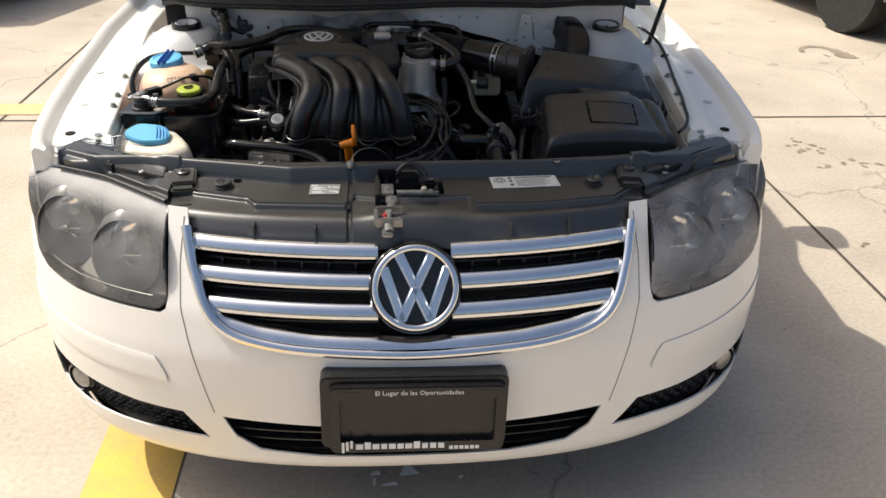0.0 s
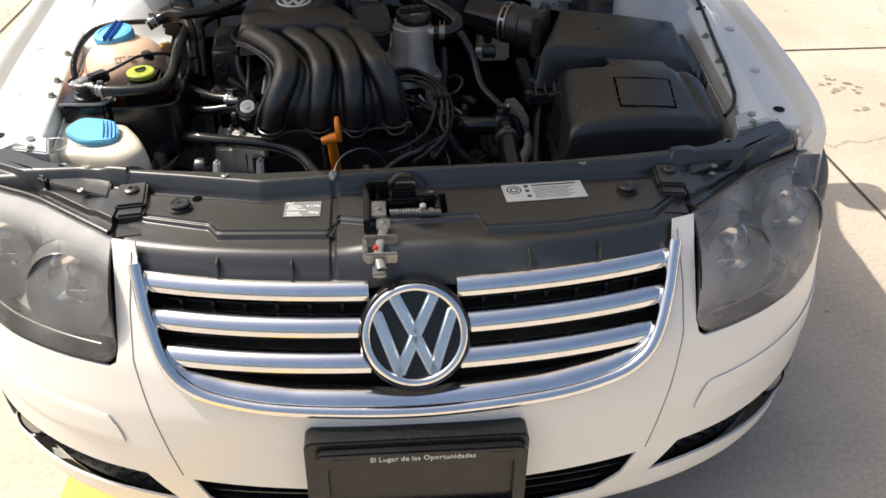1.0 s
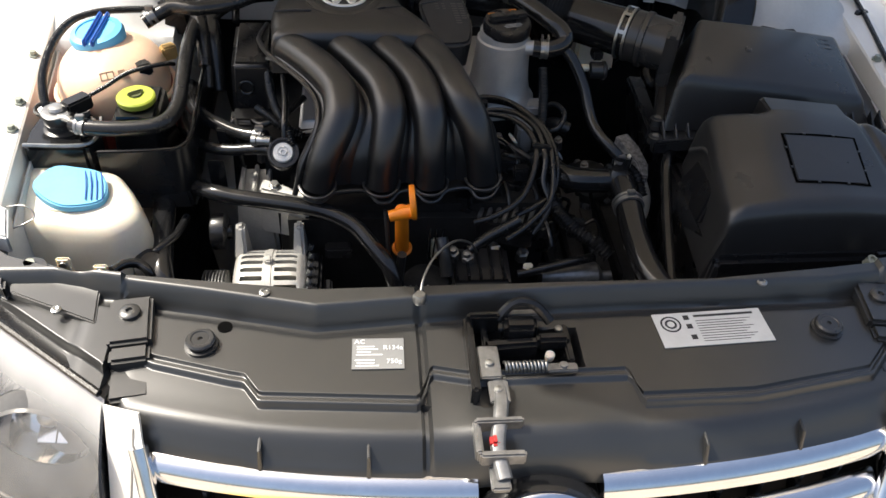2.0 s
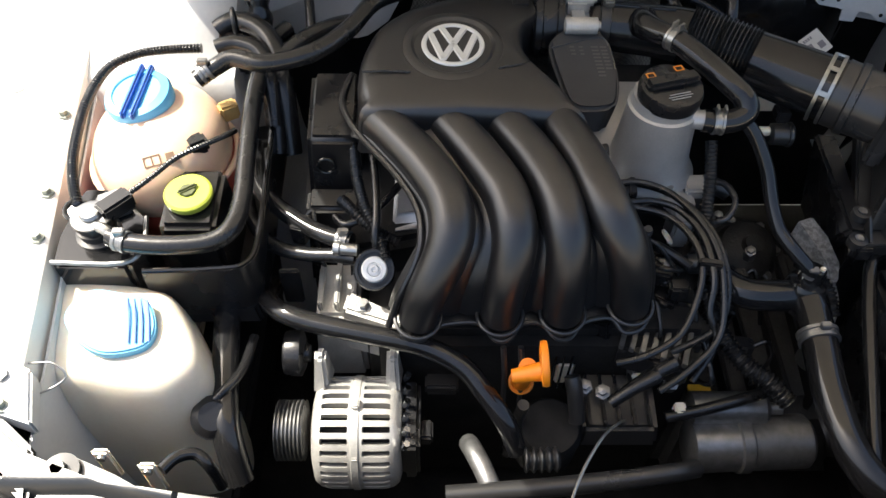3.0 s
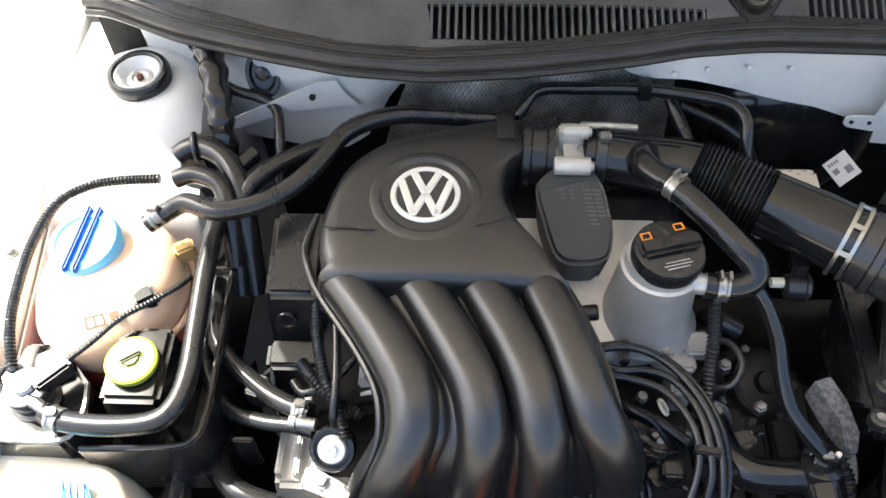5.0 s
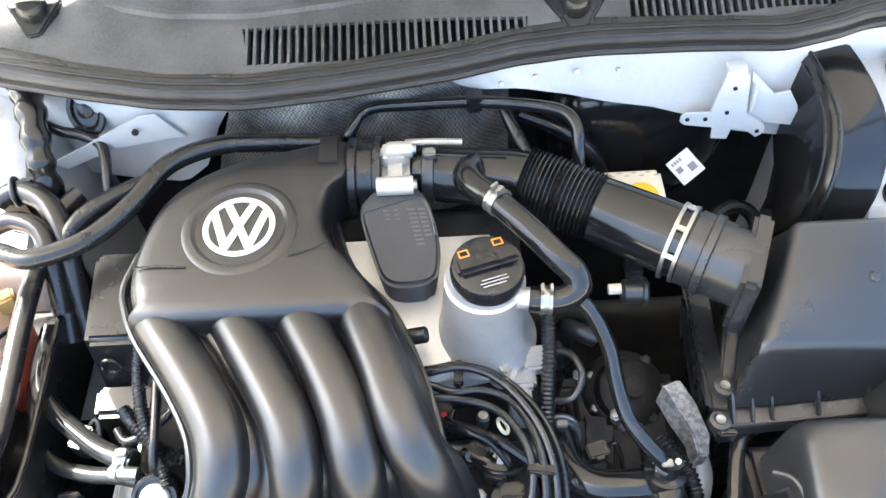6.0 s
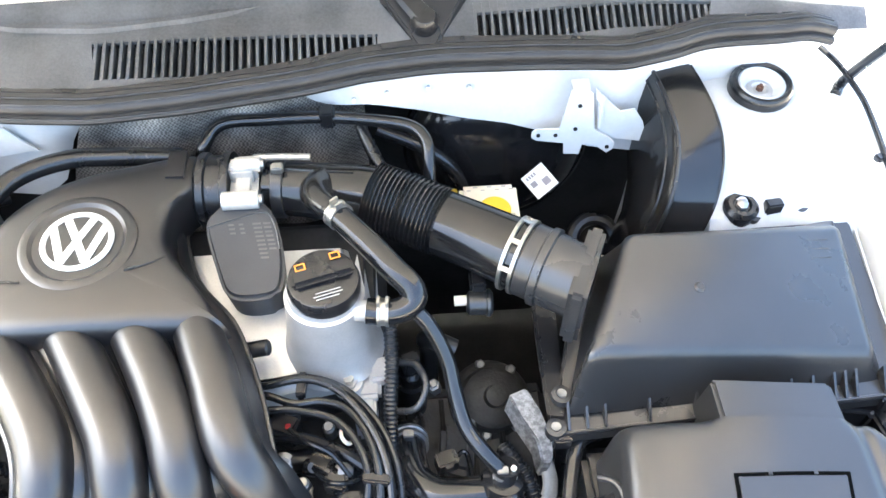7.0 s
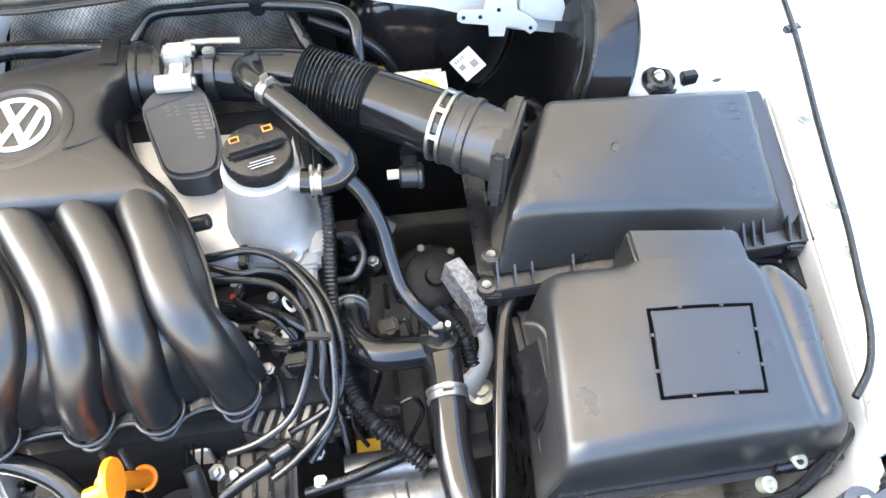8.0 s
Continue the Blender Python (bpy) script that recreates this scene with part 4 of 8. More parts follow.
m = on_panel(-0.171, 0.199, -1)
label = solo("label", box(-0.0295, 0.0295, -0.0225, 0.0225, -0.001, 0.0004, 0.0002, m), material("grey_label", (0.22, 0.22, 0.215), (0.18, 0.18, 0.18), 0.4, bump=0.0), m.translation, "grey refrigerant label with white print", "label")
bits = [words("AC", 0.009, m @ Matrix.Translation((-0.021, 0.017, 0.0006))), words("R134a", 0.009, m @ Matrix.Translation((0.017, 0.008, 0.0006))), words("750g", 0.009, m @ Matrix.Translation((0.018, -0.012, 0.0006)))]
for i, (bx, by, w) in enumerate(((-0.014, 0.010, 0.020), (-0.012, 0.006, 0.024), (-0.016, 0.002, 0.016), (-0.010, -0.002, 0.03), (-0.015, -0.010, 0.022), (-0.014, -0.014, 0.02), (-0.012, -0.018, 0.026))):
    bits.append(box(-w / 2, w / 2, -0.0007, 0.0007, 0.0004, 0.0008, 0, m @ Matrix.Translation((bx, by, 0))))
ORIGIN[label] = Vector(m.translation)
part("print", join(*bits), WHITE_INK, label, "white print")
m = on_panel(0.231, 0.2255, 3.2)
label = solo("label", box(-0.069, 0.069, -0.0265, 0.0265, -0.001, 0.0004, 0.0002, m), PAPER, m.translation, "white warning label with dark pictograms", "label")
ORIGIN[label] = Vector(m.translation)
bits = [ring(0.0115, 0.0012, m @ Vector((-0.050, 0.009, 0.0005)), (0, 0, 1), 28, 4, 0.4), ring(0.006, 0.0014, m @ Vector((-0.050, 0.009, 0.0005)), (0, 0, 1), 20, 4, 0.4)]
bits.append(box(-0.030, 0.046, 0.0180, 0.0212, 0.0004, 0.0008, 0, m @ Matrix.Translation((0.012, 0, 0))))
for bx, by in ((-0.028, 0.018), (-0.028, 0.004), (-0.028, -0.013)):
    bits.append(box(-0.0035, 0.0035, -0.0035, 0.0035, 0.0004, 0.0008, 0, m @ Matrix.Translation((bx, by, 0))))
for k in range(9):
    bits.append(box(-0.018, 0.052 - 0.006 * (k % 3), 0.0115 - 0.0040 * k, 0.0123 - 0.0040 * k, 0.0004, 0.0007, 0, m))
part("print", join(*bits), INK, label, "dark print")

# bonnet latch in its well
latch = thing("bonnet_latch", (-0.005, 0.20, 0.713), "black and steel bonnet latch with a coil spring", "latch")
part("bracket", join(box(-0.052, -0.044, 0.172, 0.236, 0.705, 0.758, 0.002), box(0.044, 0.052, 0.176, 0.232, 0.705, 0.756, 0.002), box(-0.048, 0.05, 0.212, 0.230, 0.708, 0.738, 0.003)), GLOSS, latch, "black steel bracket")
part("side_plate", join(box(-0.072, -0.062, 0.128, 0.236, 0.738, 0.770, 0.003), box(-0.068, -0.030, 0.226, 0.236, 0.745, 0.778, 0.003)), GLOSS, latch, "upright black side plate")
part("catch", join(box(-0.038, 0.03, 0.198, 0.212, 0.722, 0.758, 0.004, Matrix.Rotation(radians(4), 4, "Z")), box(-0.025, 0.014, 0.212, 0.236, 0.735, 0.772, 0.005), tube([(-0.032, 0.232, 0.765), (-0.012, 0.242, 0.782), (0.012, 0.240, 0.780), (0.030, 0.226, 0.766)], 0.006, 8), box(0.012, 0.050, 0.200, 0.214, 0.744, 0.764, 0.004)), GLOSS, latch, "black catch")
coil = [(-0.030 + 0.050 * t, 0.172 + 0.006 * math.cos(t * math.tau * 12), 0.752 + 0.006 * math.sin(t * math.tau * 12)) for t in np.linspace(0, 1, 130)]
part("spring", tube(coil, 0.0015, 6, 1), STEEL, latch, "steel coil spring")
part("roller", lathe([(0.005, 0), (0.0055, 0.003), (0.0055, 0.009), (0.004, 0.011), (0.001, 0.011)], (0.024, 0.186, 0.748), (0, -0.2, 1), 18), MILK, latch, "off-white plastic roller")
for x0, x1, y0, y1, z in ((-0.060, -0.036, 0.150, 0.196, 0.756), (0.018, 0.052, 0.160, 0.172, 0.752), (-0.020, 0.020, 0.236, 0.246, 0.762), (-0.052, -0.030, 0.120, 0.150, 0.752)):
    part("plate", box(x0, x1, y0, y1, z, z + 0.006, 0.0015), DULL, latch, "steel plate")
for x, y, z in ((-0.048, 0.170, 0.762), (0.036, 0.167, 0.758), (-0.042, 0.136, 0.758), (0.040, 0.222, 0.757)):
    part("rivet", lathe([(0.005, 0), (0.0045, 0.003), (0.001, 0.004)], (x, y, z), (0, 0, 1), 12), STEEL, latch, "rivet")
part("hook", join(tube([(-0.040, 0.150, 0.755), (-0.040, 0.125, 0.757), (-0.044, 0.100, 0.756), (-0.050, 0.070, 0.750), (-0.046, 0.036, 0.742)], 0.008, 8, flat=0.45), box(-0.072, -0.020, 0.092, 0.099, 0.742, 0.762, 0.002), box(-0.074, -0.066, 0.058, 0.099, 0.740, 0.758, 0.002), box(-0.070, -0.022, 0.054, 0.062, 0.738, 0.756, 0.002), box(-0.060, -0.040, 0.026, 0.056, 0.732, 0.740, 0.002)), DULL, latch, "steel safety hook")
part("release_tab", box(-0.058, -0.048, 0.068, 0.082, 0.746, 0.757, 0.003), RED, latch, "red release tab")

# ---- cowl, seal and windscreen foot ----
rows = []
for t in np.linspace(0, 1, 12):
    row = []
    for x in np.linspace(-0.72, 0.72, 90):
        y0 = seal_y(max(-0.66, min(0.7, x))) + 0.005
        y = y0 + (1.135 + 0.02 * (abs(x) / 0.7) ** 2 - y0) * t
        row.append((x, y, 0.932 + 0.045 * t ** 0.8 - 0.015 * (abs(x) / 0.7) ** 2 + 0.014 * soft(0.66, 0.76, t) - 0.008 * soft(0.90, 1.0, t)))
    rows.append(row)
cowl_bm = carve(sheet(rows, 0.004), block([(-0.212, 1.004, 0.8), (0.104, 1.004, 0.8), (0.108, 1.056, 0.8), (-0.220, 1.052, 0.8)], [(-0.212, 1.004, 1.2), (0.104, 1.004, 1.2), (0.108, 1.056, 1.2), (-0.220, 1.052, 1.2)], 0),
                block([(0.222, 1.040, 0.8), (0.512, 1.064, 0.8), (0.520, 1.094, 0.8), (0.228, 1.080, 0.8)], [(0.222, 1.040, 1.2), (0.512, 1.064, 1.2), (0.520, 1.094, 1.2), (0.228, 1.080, 1.2)], 0))
cowl = thing("cowl", (0, 1.07, 0.93), "weathered grey-black plastic cowl with slotted air intakes", "cowl")
part("panel", cowl_bm, COWL_GREY, cowl, "weathered grey-black plastic panel")


def cowl_z(y, x=0.0):
    y0 = seal_y(x) + 0.005
    t = min(1, max(0, (y - y0) / (1.135 - y0)))
    return 0.932 + 0.045 * t ** 0.8 - 0.015 * (abs(x) / 0.7) ** 2


for name, ya, yb, lift, mat, label in (("front_strip", 0.012, 0.026, 0.002, BLACK, "darker strip behind the seal"), ("upper_ridge", 0.098, 0.108, 0.005, COWL_GREY, "raised ridge")):
    rows = [[(x, min(1.12, seal_y(x) + d), cowl_z(min(1.12, seal_y(x) + d), x) + lift * h) for x in np.linspace(-0.62, 0.62, 60)] for d, h in ((ya, 0), (ya + 0.002, 1), (yb - 0.002, 1), (yb, 0))]
    part(name, sheet(rows, 0), mat, cowl, label)
for x0, x1, ya, yb, n in ((-0.214, 0.104, 1.003, 1.055, 33), (0.226, 0.514, 1.040, 1.093, 29)):
    for i in range(n + 1):
        x = x0 + (x1 - x0) * i / n
        if x0 < 0 and ya < seal_y(x) + 0.020:
            ya = seal_y(x) + 0.020
        dy = 0.0 if x < 0.2 else (x - 0.226) * 0.07
        part("slat", block([(x - 0.0022, ya + dy, cowl_z(ya, x) - 0.012), (x + 0.0022, ya + dy, cowl_z(ya, x) - 0.012), (x + 0.0018, yb + dy * 0.6, cowl_z(yb, x) - 0.012), (x - 0.0026, yb + dy * 0.6, cowl_z(yb, x) - 0.012)],
                           [(x - 0.0017, ya + dy, cowl_z(ya, x) + 0.001), (x + 0.0017, ya + dy, cowl_z(ya, x) + 0.001), (x + 0.0013, yb + dy * 0.6, cowl_z(yb, x) + 0.001), (x - 0.0021, yb + dy * 0.6, cowl_z(yb, x) + 0.001)], 0.0), COWL_GREY, cowl)
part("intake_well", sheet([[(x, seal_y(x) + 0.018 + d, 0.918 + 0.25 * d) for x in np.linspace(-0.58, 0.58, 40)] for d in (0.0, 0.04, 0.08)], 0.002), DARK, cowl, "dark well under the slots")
line = [(x, seal_y(x), 0.934 - 0.012 * soft(0.3, 0.6, -x) - 0.02 * soft(0.63, 0.70, abs(x))) for x in np.linspace(-0.66, 0.668, 40)]
seal = thing("bonnet_seal", (0, 1.0, 0.92), "ribbed black rubber bonnet seal along the cowl", "rubber seal")
part("bulb", tube(line, 0.0105, 12, 3), SEAL, seal, "round rubber bulb")
part("rear_lip", tube([(x, y + 0.013, z + 0.003) for x, y, z in line], 0.006, 8, 3), SEAL, seal, "rear lip")
part("front_lip", tube([(x, y - 0.009, z - 0.010) for x, y, z in line], 0.006, 8, 3), SEAL, seal, "front lip")
for dy, dz in ((-0.006, 0.0085), (0.0035, 0.0105), (-0.0135, -0.006)):
    part("rib", tube([(x, y + dy, z + dz) for x, y, z in line], 0.0016, 6, 3), SEAL, seal, "thin raised rib")
rows = [[(x, 1.135 + 0.05 * (abs(x) / 0.7) ** 2 + 0.62 * t, 0.985 - 0.012 * (abs(x) / 0.7) ** 2 + 0.44 * t) for x in np.linspace(-0.68 + 0.08 * t, 0.68 - 0.08 * t, 24)] for t in np.linspace(0, 1, 8)]
part("windscreen", sheet(rows, 0.004), GLASS, car, "windscreen glass")
rows = [[(x, 1.128 + 0.05 * (abs(x) / 0.7) ** 2 + 0.012 * t, 0.982 - 0.012 * (abs(x) / 0.7) ** 2 + 0.006 * t) for x in np.linspace(-0.69, 0.69, 40)] for t in (0, 1)]
part("windscreen_trim", sheet(rows, 0.006), RUBBER, car, "black rubber windscreen trim")
part("dashboard", box(-0.66, 0.66, 1.25, 1.75, 0.80, 0.95, 0.03), DARK, car, "dark grey dashboard")
for wx, wy, tilt in ((0.164, 1.064, 28), (-0.47, 1.10, 20)):
    wiper = thing("wiper", (wx, wy, 0.95), "black wiper arm on its pivot at the cowl", "wiper", "pair of wipers")
    p = Vector((wx, wy, cowl_z(wy, wx) + 0.004))
    part("pivot", lathe([(0.017, -0.01), (0.017, 0.010), (0.013, 0.016), (0.004, 0.018), (0.001, 0.018)], p, (0, -0.2, 1), 24), BLACK, wiper, "round black pivot cap")
    e = p + Vector((-math.sin(radians(tilt)) * 0.16, math.cos(radians(tilt)) * 0.10, 0.055))
    part("arm", tube([p + Vector((0, 0, 0.010)), p.lerp(e, 0.35) + Vector((0, 0, 0.006)), e, e + Vector((-0.30, 0.03, 0.02))], lambda t: 0.016 - 0.008 * t, 8, 5, flat=0.5), BLACK, wiper, "black arm")
    notch = [(wx - 0.007, wy - 0.028), (wx + 0.009, wy - 0.028), (wx + 0.055, wy + 0.036), (wx - 0.054, wy + 0.036)]
    part("recess", block([(x, y, cowl_z(y, x) - 0.004) for x, y in notch], [(x, y, cowl_z(y, x) + 0.003 + (0.014 if y > wy else 0.0)) for x, y in notch], 0.002), BLACK, wiper, "dark recess for the arm")

# ---- bonnet, propped open ----
HINGE, SLOPE = Vector((0, 1.10, 0.975)), radians(43.5)
rows = []
for t in np.linspace(0, 1, 22):
    row = []
    for x in np.linspace(-1, 1, 26):
        w = interp(t, (0, 0.5, 0.85, 1), (0.70, 0.70, 0.66, 0.58))
        d = 1.08 * t - 0.10 * abs(x) ** 3 * t
        crown = 0.035 * (1 - x * x) + 0.03 * math.sin(math.pi * t)
        row.append((x * w, HINGE.y - d * math.cos(SLOPE) + crown * math.sin(SLOPE) * 0.6, HINGE.z + d * math.sin(SLOPE) + crown * math.cos(SLOPE) * 0.6))
    rows.append(row)
part("bonnet", sheet(rows, 0.012), WHITE, car, "white bonnet propped open")
part("prop_rod", tube([(0.728, 1.076, 0.80), (0.742, 1.082, 0.83), (0.735, 0.95, 1.06), (0.655, 0.735, 1.315)], 0.0075, 10), BLACK, car, "thin black prop rod")

# ---- the rest of the car's body ----
for side in (-1, 1):
    rows = []
    for y in np.linspace(2.0, 4.25, 20):
        taper = 0.10 * soft(3.6, 4.25, y)
        shoulder = 0.93 + 0.04 * soft(2.0, 3.4, y)
        rows.append([(side * (0.83 - taper), y, 0.22), (side * (0.868 - taper), y, 0.42), (side * (0.868 - taper), y, 0.60), (side * (0.845 - taper), y, 0.80), (side * (0.80 - taper), y, shoulder), (side * 0.70, y, shoulder + 0.01)])
    part("body_side", sheet(rows, 0.004), WHITE, car, "white painted body side")
    rows = [[(side * (0.80 - 0.22 * t), 1.35 + 0.55 * t + (2.3 - 0.9 * t) * k, 0.93 + 0.46 * t) for k in np.linspace(0, 1, 8)] for t in np.linspace(0, 1, 6)]
    part("side_window", sheet(rows, 0.004), GLOSS, car, "dark side windows")
    mirror = part("door_mirror", lathe([(0.02, -0.10), (0.07, -0.08), (0.09, -0.02), (0.09, 0.05), (0.075, 0.07), (0.001, 0.07)], (side * 0.935, 1.60, 0.985), (0, 1, 0), 20, (1.0, 0.7)), WHITE, car, "white door mirror")
    part("mirror_arm", box(side * 0.87 - 0.04, side * 0.87 + 0.04, 1.57, 1.63, 0.93, 0.965, 0.01), BLACK, mirror)
    for wy in (0.86, 3.37):
        wheel = part("wheel", lathe([(0.20, -0.09), (0.30, -0.09), (0.315, -0.07), (0.315, 0.07), (0.30, 0.09), (0.20, 0.09)], (side * 0.755, wy, 0.315), (side, 0, 0), 40), TYRE, car, "black tyre")
        part("rim", lathe([(0.20, -0.02), (0.20, 0.08), (0.18, 0.075), (0.06, 0.06), (0.001, 0.07)], (side * 0.755, wy, 0.315), (side, 0, 0), 30), STEEL, wheel, "alloy rim")
rows = [[(x, 1.78 + 1.45 * t, 1.40 + 0.045 * math.sin(math.pi * t) - 0.05 * (abs(x) / 0.58) ** 2) for x in np.linspace(-0.60, 0.60, 12)] for t in np.linspace(0, 1, 10)]
part("roof", sheet(rows, 0.006), WHITE, car, "white roof")
rows = [[(x, 3.23 + 0.48 * t, 1.40 - 0.42 * t - 0.05 * (abs(x) / 0.62) ** 2) for x in np.linspace(-0.60 - 0.08 * t, 0.60 + 0.08 * t, 12)] for t in np.linspace(0, 1, 6)]
part("rear_window", sheet(rows, 0.004), GLOSS, car, "dark rear window")
rows = [[(x, y, z) for x in np.linspace(-0.71, 0.71, 12)] for y, z in ((3.68, 0.985), (4.0, 0.985), (4.22, 0.96), (4.30, 0.80), (4.33, 0.50), (4.25, 0.25))]
part("boot", sheet(rows, 0.004), WHITE, car, "white boot lid and rear bumper")

# ---- engine cover with its four intake runners ----
cover = thing("engine_cover", (-0.16, 0.70, 0.72), "matt black plastic engine cover with four swept intake runners", "engine cover")


outline = [(-0.326, 0.775), (-0.322, 0.82), (-0.306, 0.866), (-0.268, 0.902), (-0.217, 0.924), (-0.170, 0.936), (-0.135, 0.946), (-0.100, 0.950), (-0.100, 0.905), (-0.122, 0.868), (-0.126, 0.83), (-0.116, 0.800), (-0.090, 0.765), (-0.066, 0.728), (-0.078, 0.713), (-0.300, 0.713), (-0.318, 0.735)]


def plateau(x, y):
    return 0.8865 - 0.05 * (y - 0.815) ** 2 * 3 - 0.6 * (x + 0.205) ** 2 - 0.16 * max(0, 0.755 - y)


closed = smooth_line([(x, y, 0) for x, y in outline], 4, True)
mid = Vector((-0.205, 0.80, 0))
bm, loops = bmesh.new(), []
for f, dz in ((0.35, 0.0), (0.62, 0.0), (0.80, -0.0005), (0.90, -0.002), (0.955, -0.006), (0.985, -0.013), (1.0, -0.024), (1.01, -0.05), (1.03, -0.062)):
    loops.append([bm.verts.new((mid.x + (p.x - mid.x) * f, mid.y + (p.y - mid.y) * f, plateau(mid.x + (p.x - mid.x) * f, mid.y + (p.y - mid.y) * f) + dz)) for p in closed])
for a, b in zip(loops, loops[1:]):
    for k in range(len(a)):
        bm.faces.new((a[k], a[(k + 1) % len(a)], b[(k + 1) % len(a)], b[k]))
c = bm.verts.new((mid.x, mid.y, plateau(mid.x, mid.y)))
for k in range(len(closed)):
    bm.faces.new((c, loops[0][(k + 1) % len(closed)], loops[0][k]))
part("plenum", bm, COVER, cover, "matt black domed top")
# the runners' crests: they leave the domed top, sweep forwards and dive to the ports
CRESTS = (
    ((-0.300, 0.742, 0.862), (-0.287, 0.718, 0.868), (-0.245, 0.655, 0.870), (-0.221, 0.608, 0.866), (-0.215, 0.568, 0.852), (-0.221, 0.538, 0.826), (-0.240, 0.514, 0.782), (-0.252, 0.506, 0.735)),
    ((-0.226, 0.742, 0.862), (-0.213, 0.718, 0.868), (-0.179, 0.657, 0.870), (-0.157, 0.610, 0.866), (-0.149, 0.570, 0.852), (-0.149, 0.542, 0.826), (-0.156, 0.520, 0.780), (-0.160, 0.512, 0.732)),
    ((-0.158, 0.742, 0.862), (-0.148, 0.718, 0.868), (-0.119, 0.659, 0.870), (-0.102, 0.612, 0.866), (-0.094, 0.572, 0.852), (-0.090, 0.545, 0.826), (-0.090, 0.524, 0.778), (-0.089, 0.516, 0.730)),
    ((-0.094, 0.742, 0.862), (-0.087, 0.718, 0.868), (-0.067, 0.660, 0.870), (-0.054, 0.613, 0.866), (-0.042, 0.578, 0.853), (-0.028, 0.552, 0.824), (-0.016, 0.536, 0.776), (-0.010, 0.529, 0.728)),
)
LINES = [smooth_line(c, 7) for c in CRESTS]
MIDS = []
for j in range(len(LINES[0])):
    a, b = sum((l[max(j - 1, 0)] for l in LINES), Vector()), sum((l[min(j + 1, len(l) - 1)] for l in LINES), Vector())
    along = (b - a).normalized()
    up = Vector((0, along.z, -along.y))
    MIDS.append(up if up.z > 0 or up.y < 0 else -up)
RUNNERS = []
for k, line in enumerate(LINES):
    rr = 0.0235
    centres = [p - MIDS[j] * rr for j, p in enumerate(line)]
    RUNNERS.append(centres)
    size = lambda t: (0.0235 + 0.0022 * math.sin(math.pi * min(1, t * 1.2))) * (1 - 0.06 * soft(0.80, 1.0, t))
    part("intake_runner", tube(centres, size, 32, 1), COVER, cover, "matt black swept intake runner")
# the moulded skin that fills the valleys between the runners and folds down at both sides
rows = []
for j in range(len(LINES[0])):
    n, row = MIDS[j], []
    fill = 0.017 + 0.009 * soft(0.02, 0.30, j / (len(LINES[0]) - 1))
    first, last = LINES[0][j], LINES[3][j]
    row += [first - n * 0.044 + Vector((-0.034, 0, 0)), first - n * 0.036 + Vector((-0.030, 0, 0)), first - n * 0.030 + Vector((-0.0235, 0, 0)), first - n * 0.026]
    for k in range(3):
        a, b = LINES[k][j], LINES[k + 1][j]
        row += [a.lerp(b, t) - n * (fill + (0.004 if t == 0.5 else 0.0)) for t in (0.28, 0.40, 0.5, 0.60, 0.72)]
        row.append(b - n * 0.026)
    row += [last - n * 0.030 + Vector((0.0235, 0, 0)), last - n * 0.036 + Vector((0.029, 0, 0)), last - n * 0.044 + Vector((0.032, 0, 0))]
    rows.append(row)
part("runner_web", sheet(rows, 0.004), COVER, cover, "black skin between the runners")
RUNNERS = [r[::7] for r in RUNNERS]
left_edge = [Vector(p) + Vector((-0.033, 0, -0.014)) for p in RUNNERS[0][1:]]
part("edge_lip", tube([(-0.338, 0.83, 0.830), (-0.347, 0.785, 0.830), (-0.338, 0.752, 0.830)] + left_edge, 0.0042, 8), COVER, cover, "thin rim along the cover's edge")
inner = smooth_line([(-0.128, 0.862, 0.842), (-0.117, 0.812, 0.842), (-0.086, 0.762, 0.842), (-0.064, 0.712, 0.842), (-0.046, 0.662, 0.842), (-0.033, 0.621, 0.838), (-0.022, 0.582, 0.822), (-0.008, 0.556, 0.790), (0.004, 0.545, 0.750)], 4)
outer = smooth_line([(-0.124, 0.872, 0.822), (-0.104, 0.805, 0.820), (-0.062, 0.750, 0.820), (-0.041, 0.702, 0.820), (-0.026, 0.658, 0.819), (-0.017, 0.621, 0.814), (-0.008, 0.582, 0.798), (0.004, 0.562, 0.770), (0.014, 0.556, 0.735)], 4)
part("side_flange", sheet([inner, [a.lerp(b, 0.5) + Vector((0.002, 0, 0.004)) for a, b in zip(inner, outer)], outer, [p + Vector((0.001, 0.002, -0.016)) for p in outer]], 0.003), COVER, cover, "black flange along the cover's side")
part("edge_lip", tube(outer, 0.0034, 8, 1), COVER, cover, "thin rim along the cover's edge")
rim_line = [(-0.272, 0.512, 0.725), (-0.248, 0.508, 0.720), (-0.228, 0.526, 0.722), (-0.184, 0.530, 0.722), (-0.166, 0.512, 0.716), (-0.150, 0.512, 0.716), (-0.134, 0.530, 0.720), (-0.112, 0.530, 0.720), (-0.096, 0.515, 0.714), (-0.080, 0.516, 0.714), (-0.064, 0.534, 0.718), (-0.032, 0.540, 0.718), (-0.018, 0.526, 0.710), (0.002, 0.530, 0.710), (0.014, 0.548, 0.714)]
part("port_flange", tube(rim_line, 0.0028, 8, 4), GREY_PLASTIC, cover, "wavy grey flange along the ports")
part("port_skirt", sheet([[(x, y + 0.004 + 0.05 * t, z - 0.004 + 0.012 * t) for x, y, z in rim_line] for t in (0, 0.5, 1)], 0.003), COVER, cover, "black skirt behind the ports")
for k in range(4):
    part("port_ring", ring(0.0255, 0.0024, Vector(RUNNERS[k][-1]) + Vector((0, 0, 0.003)), (0, -0.2, 1), 32, 8), GREY_PLASTIC, cover, "grey ring at the port")
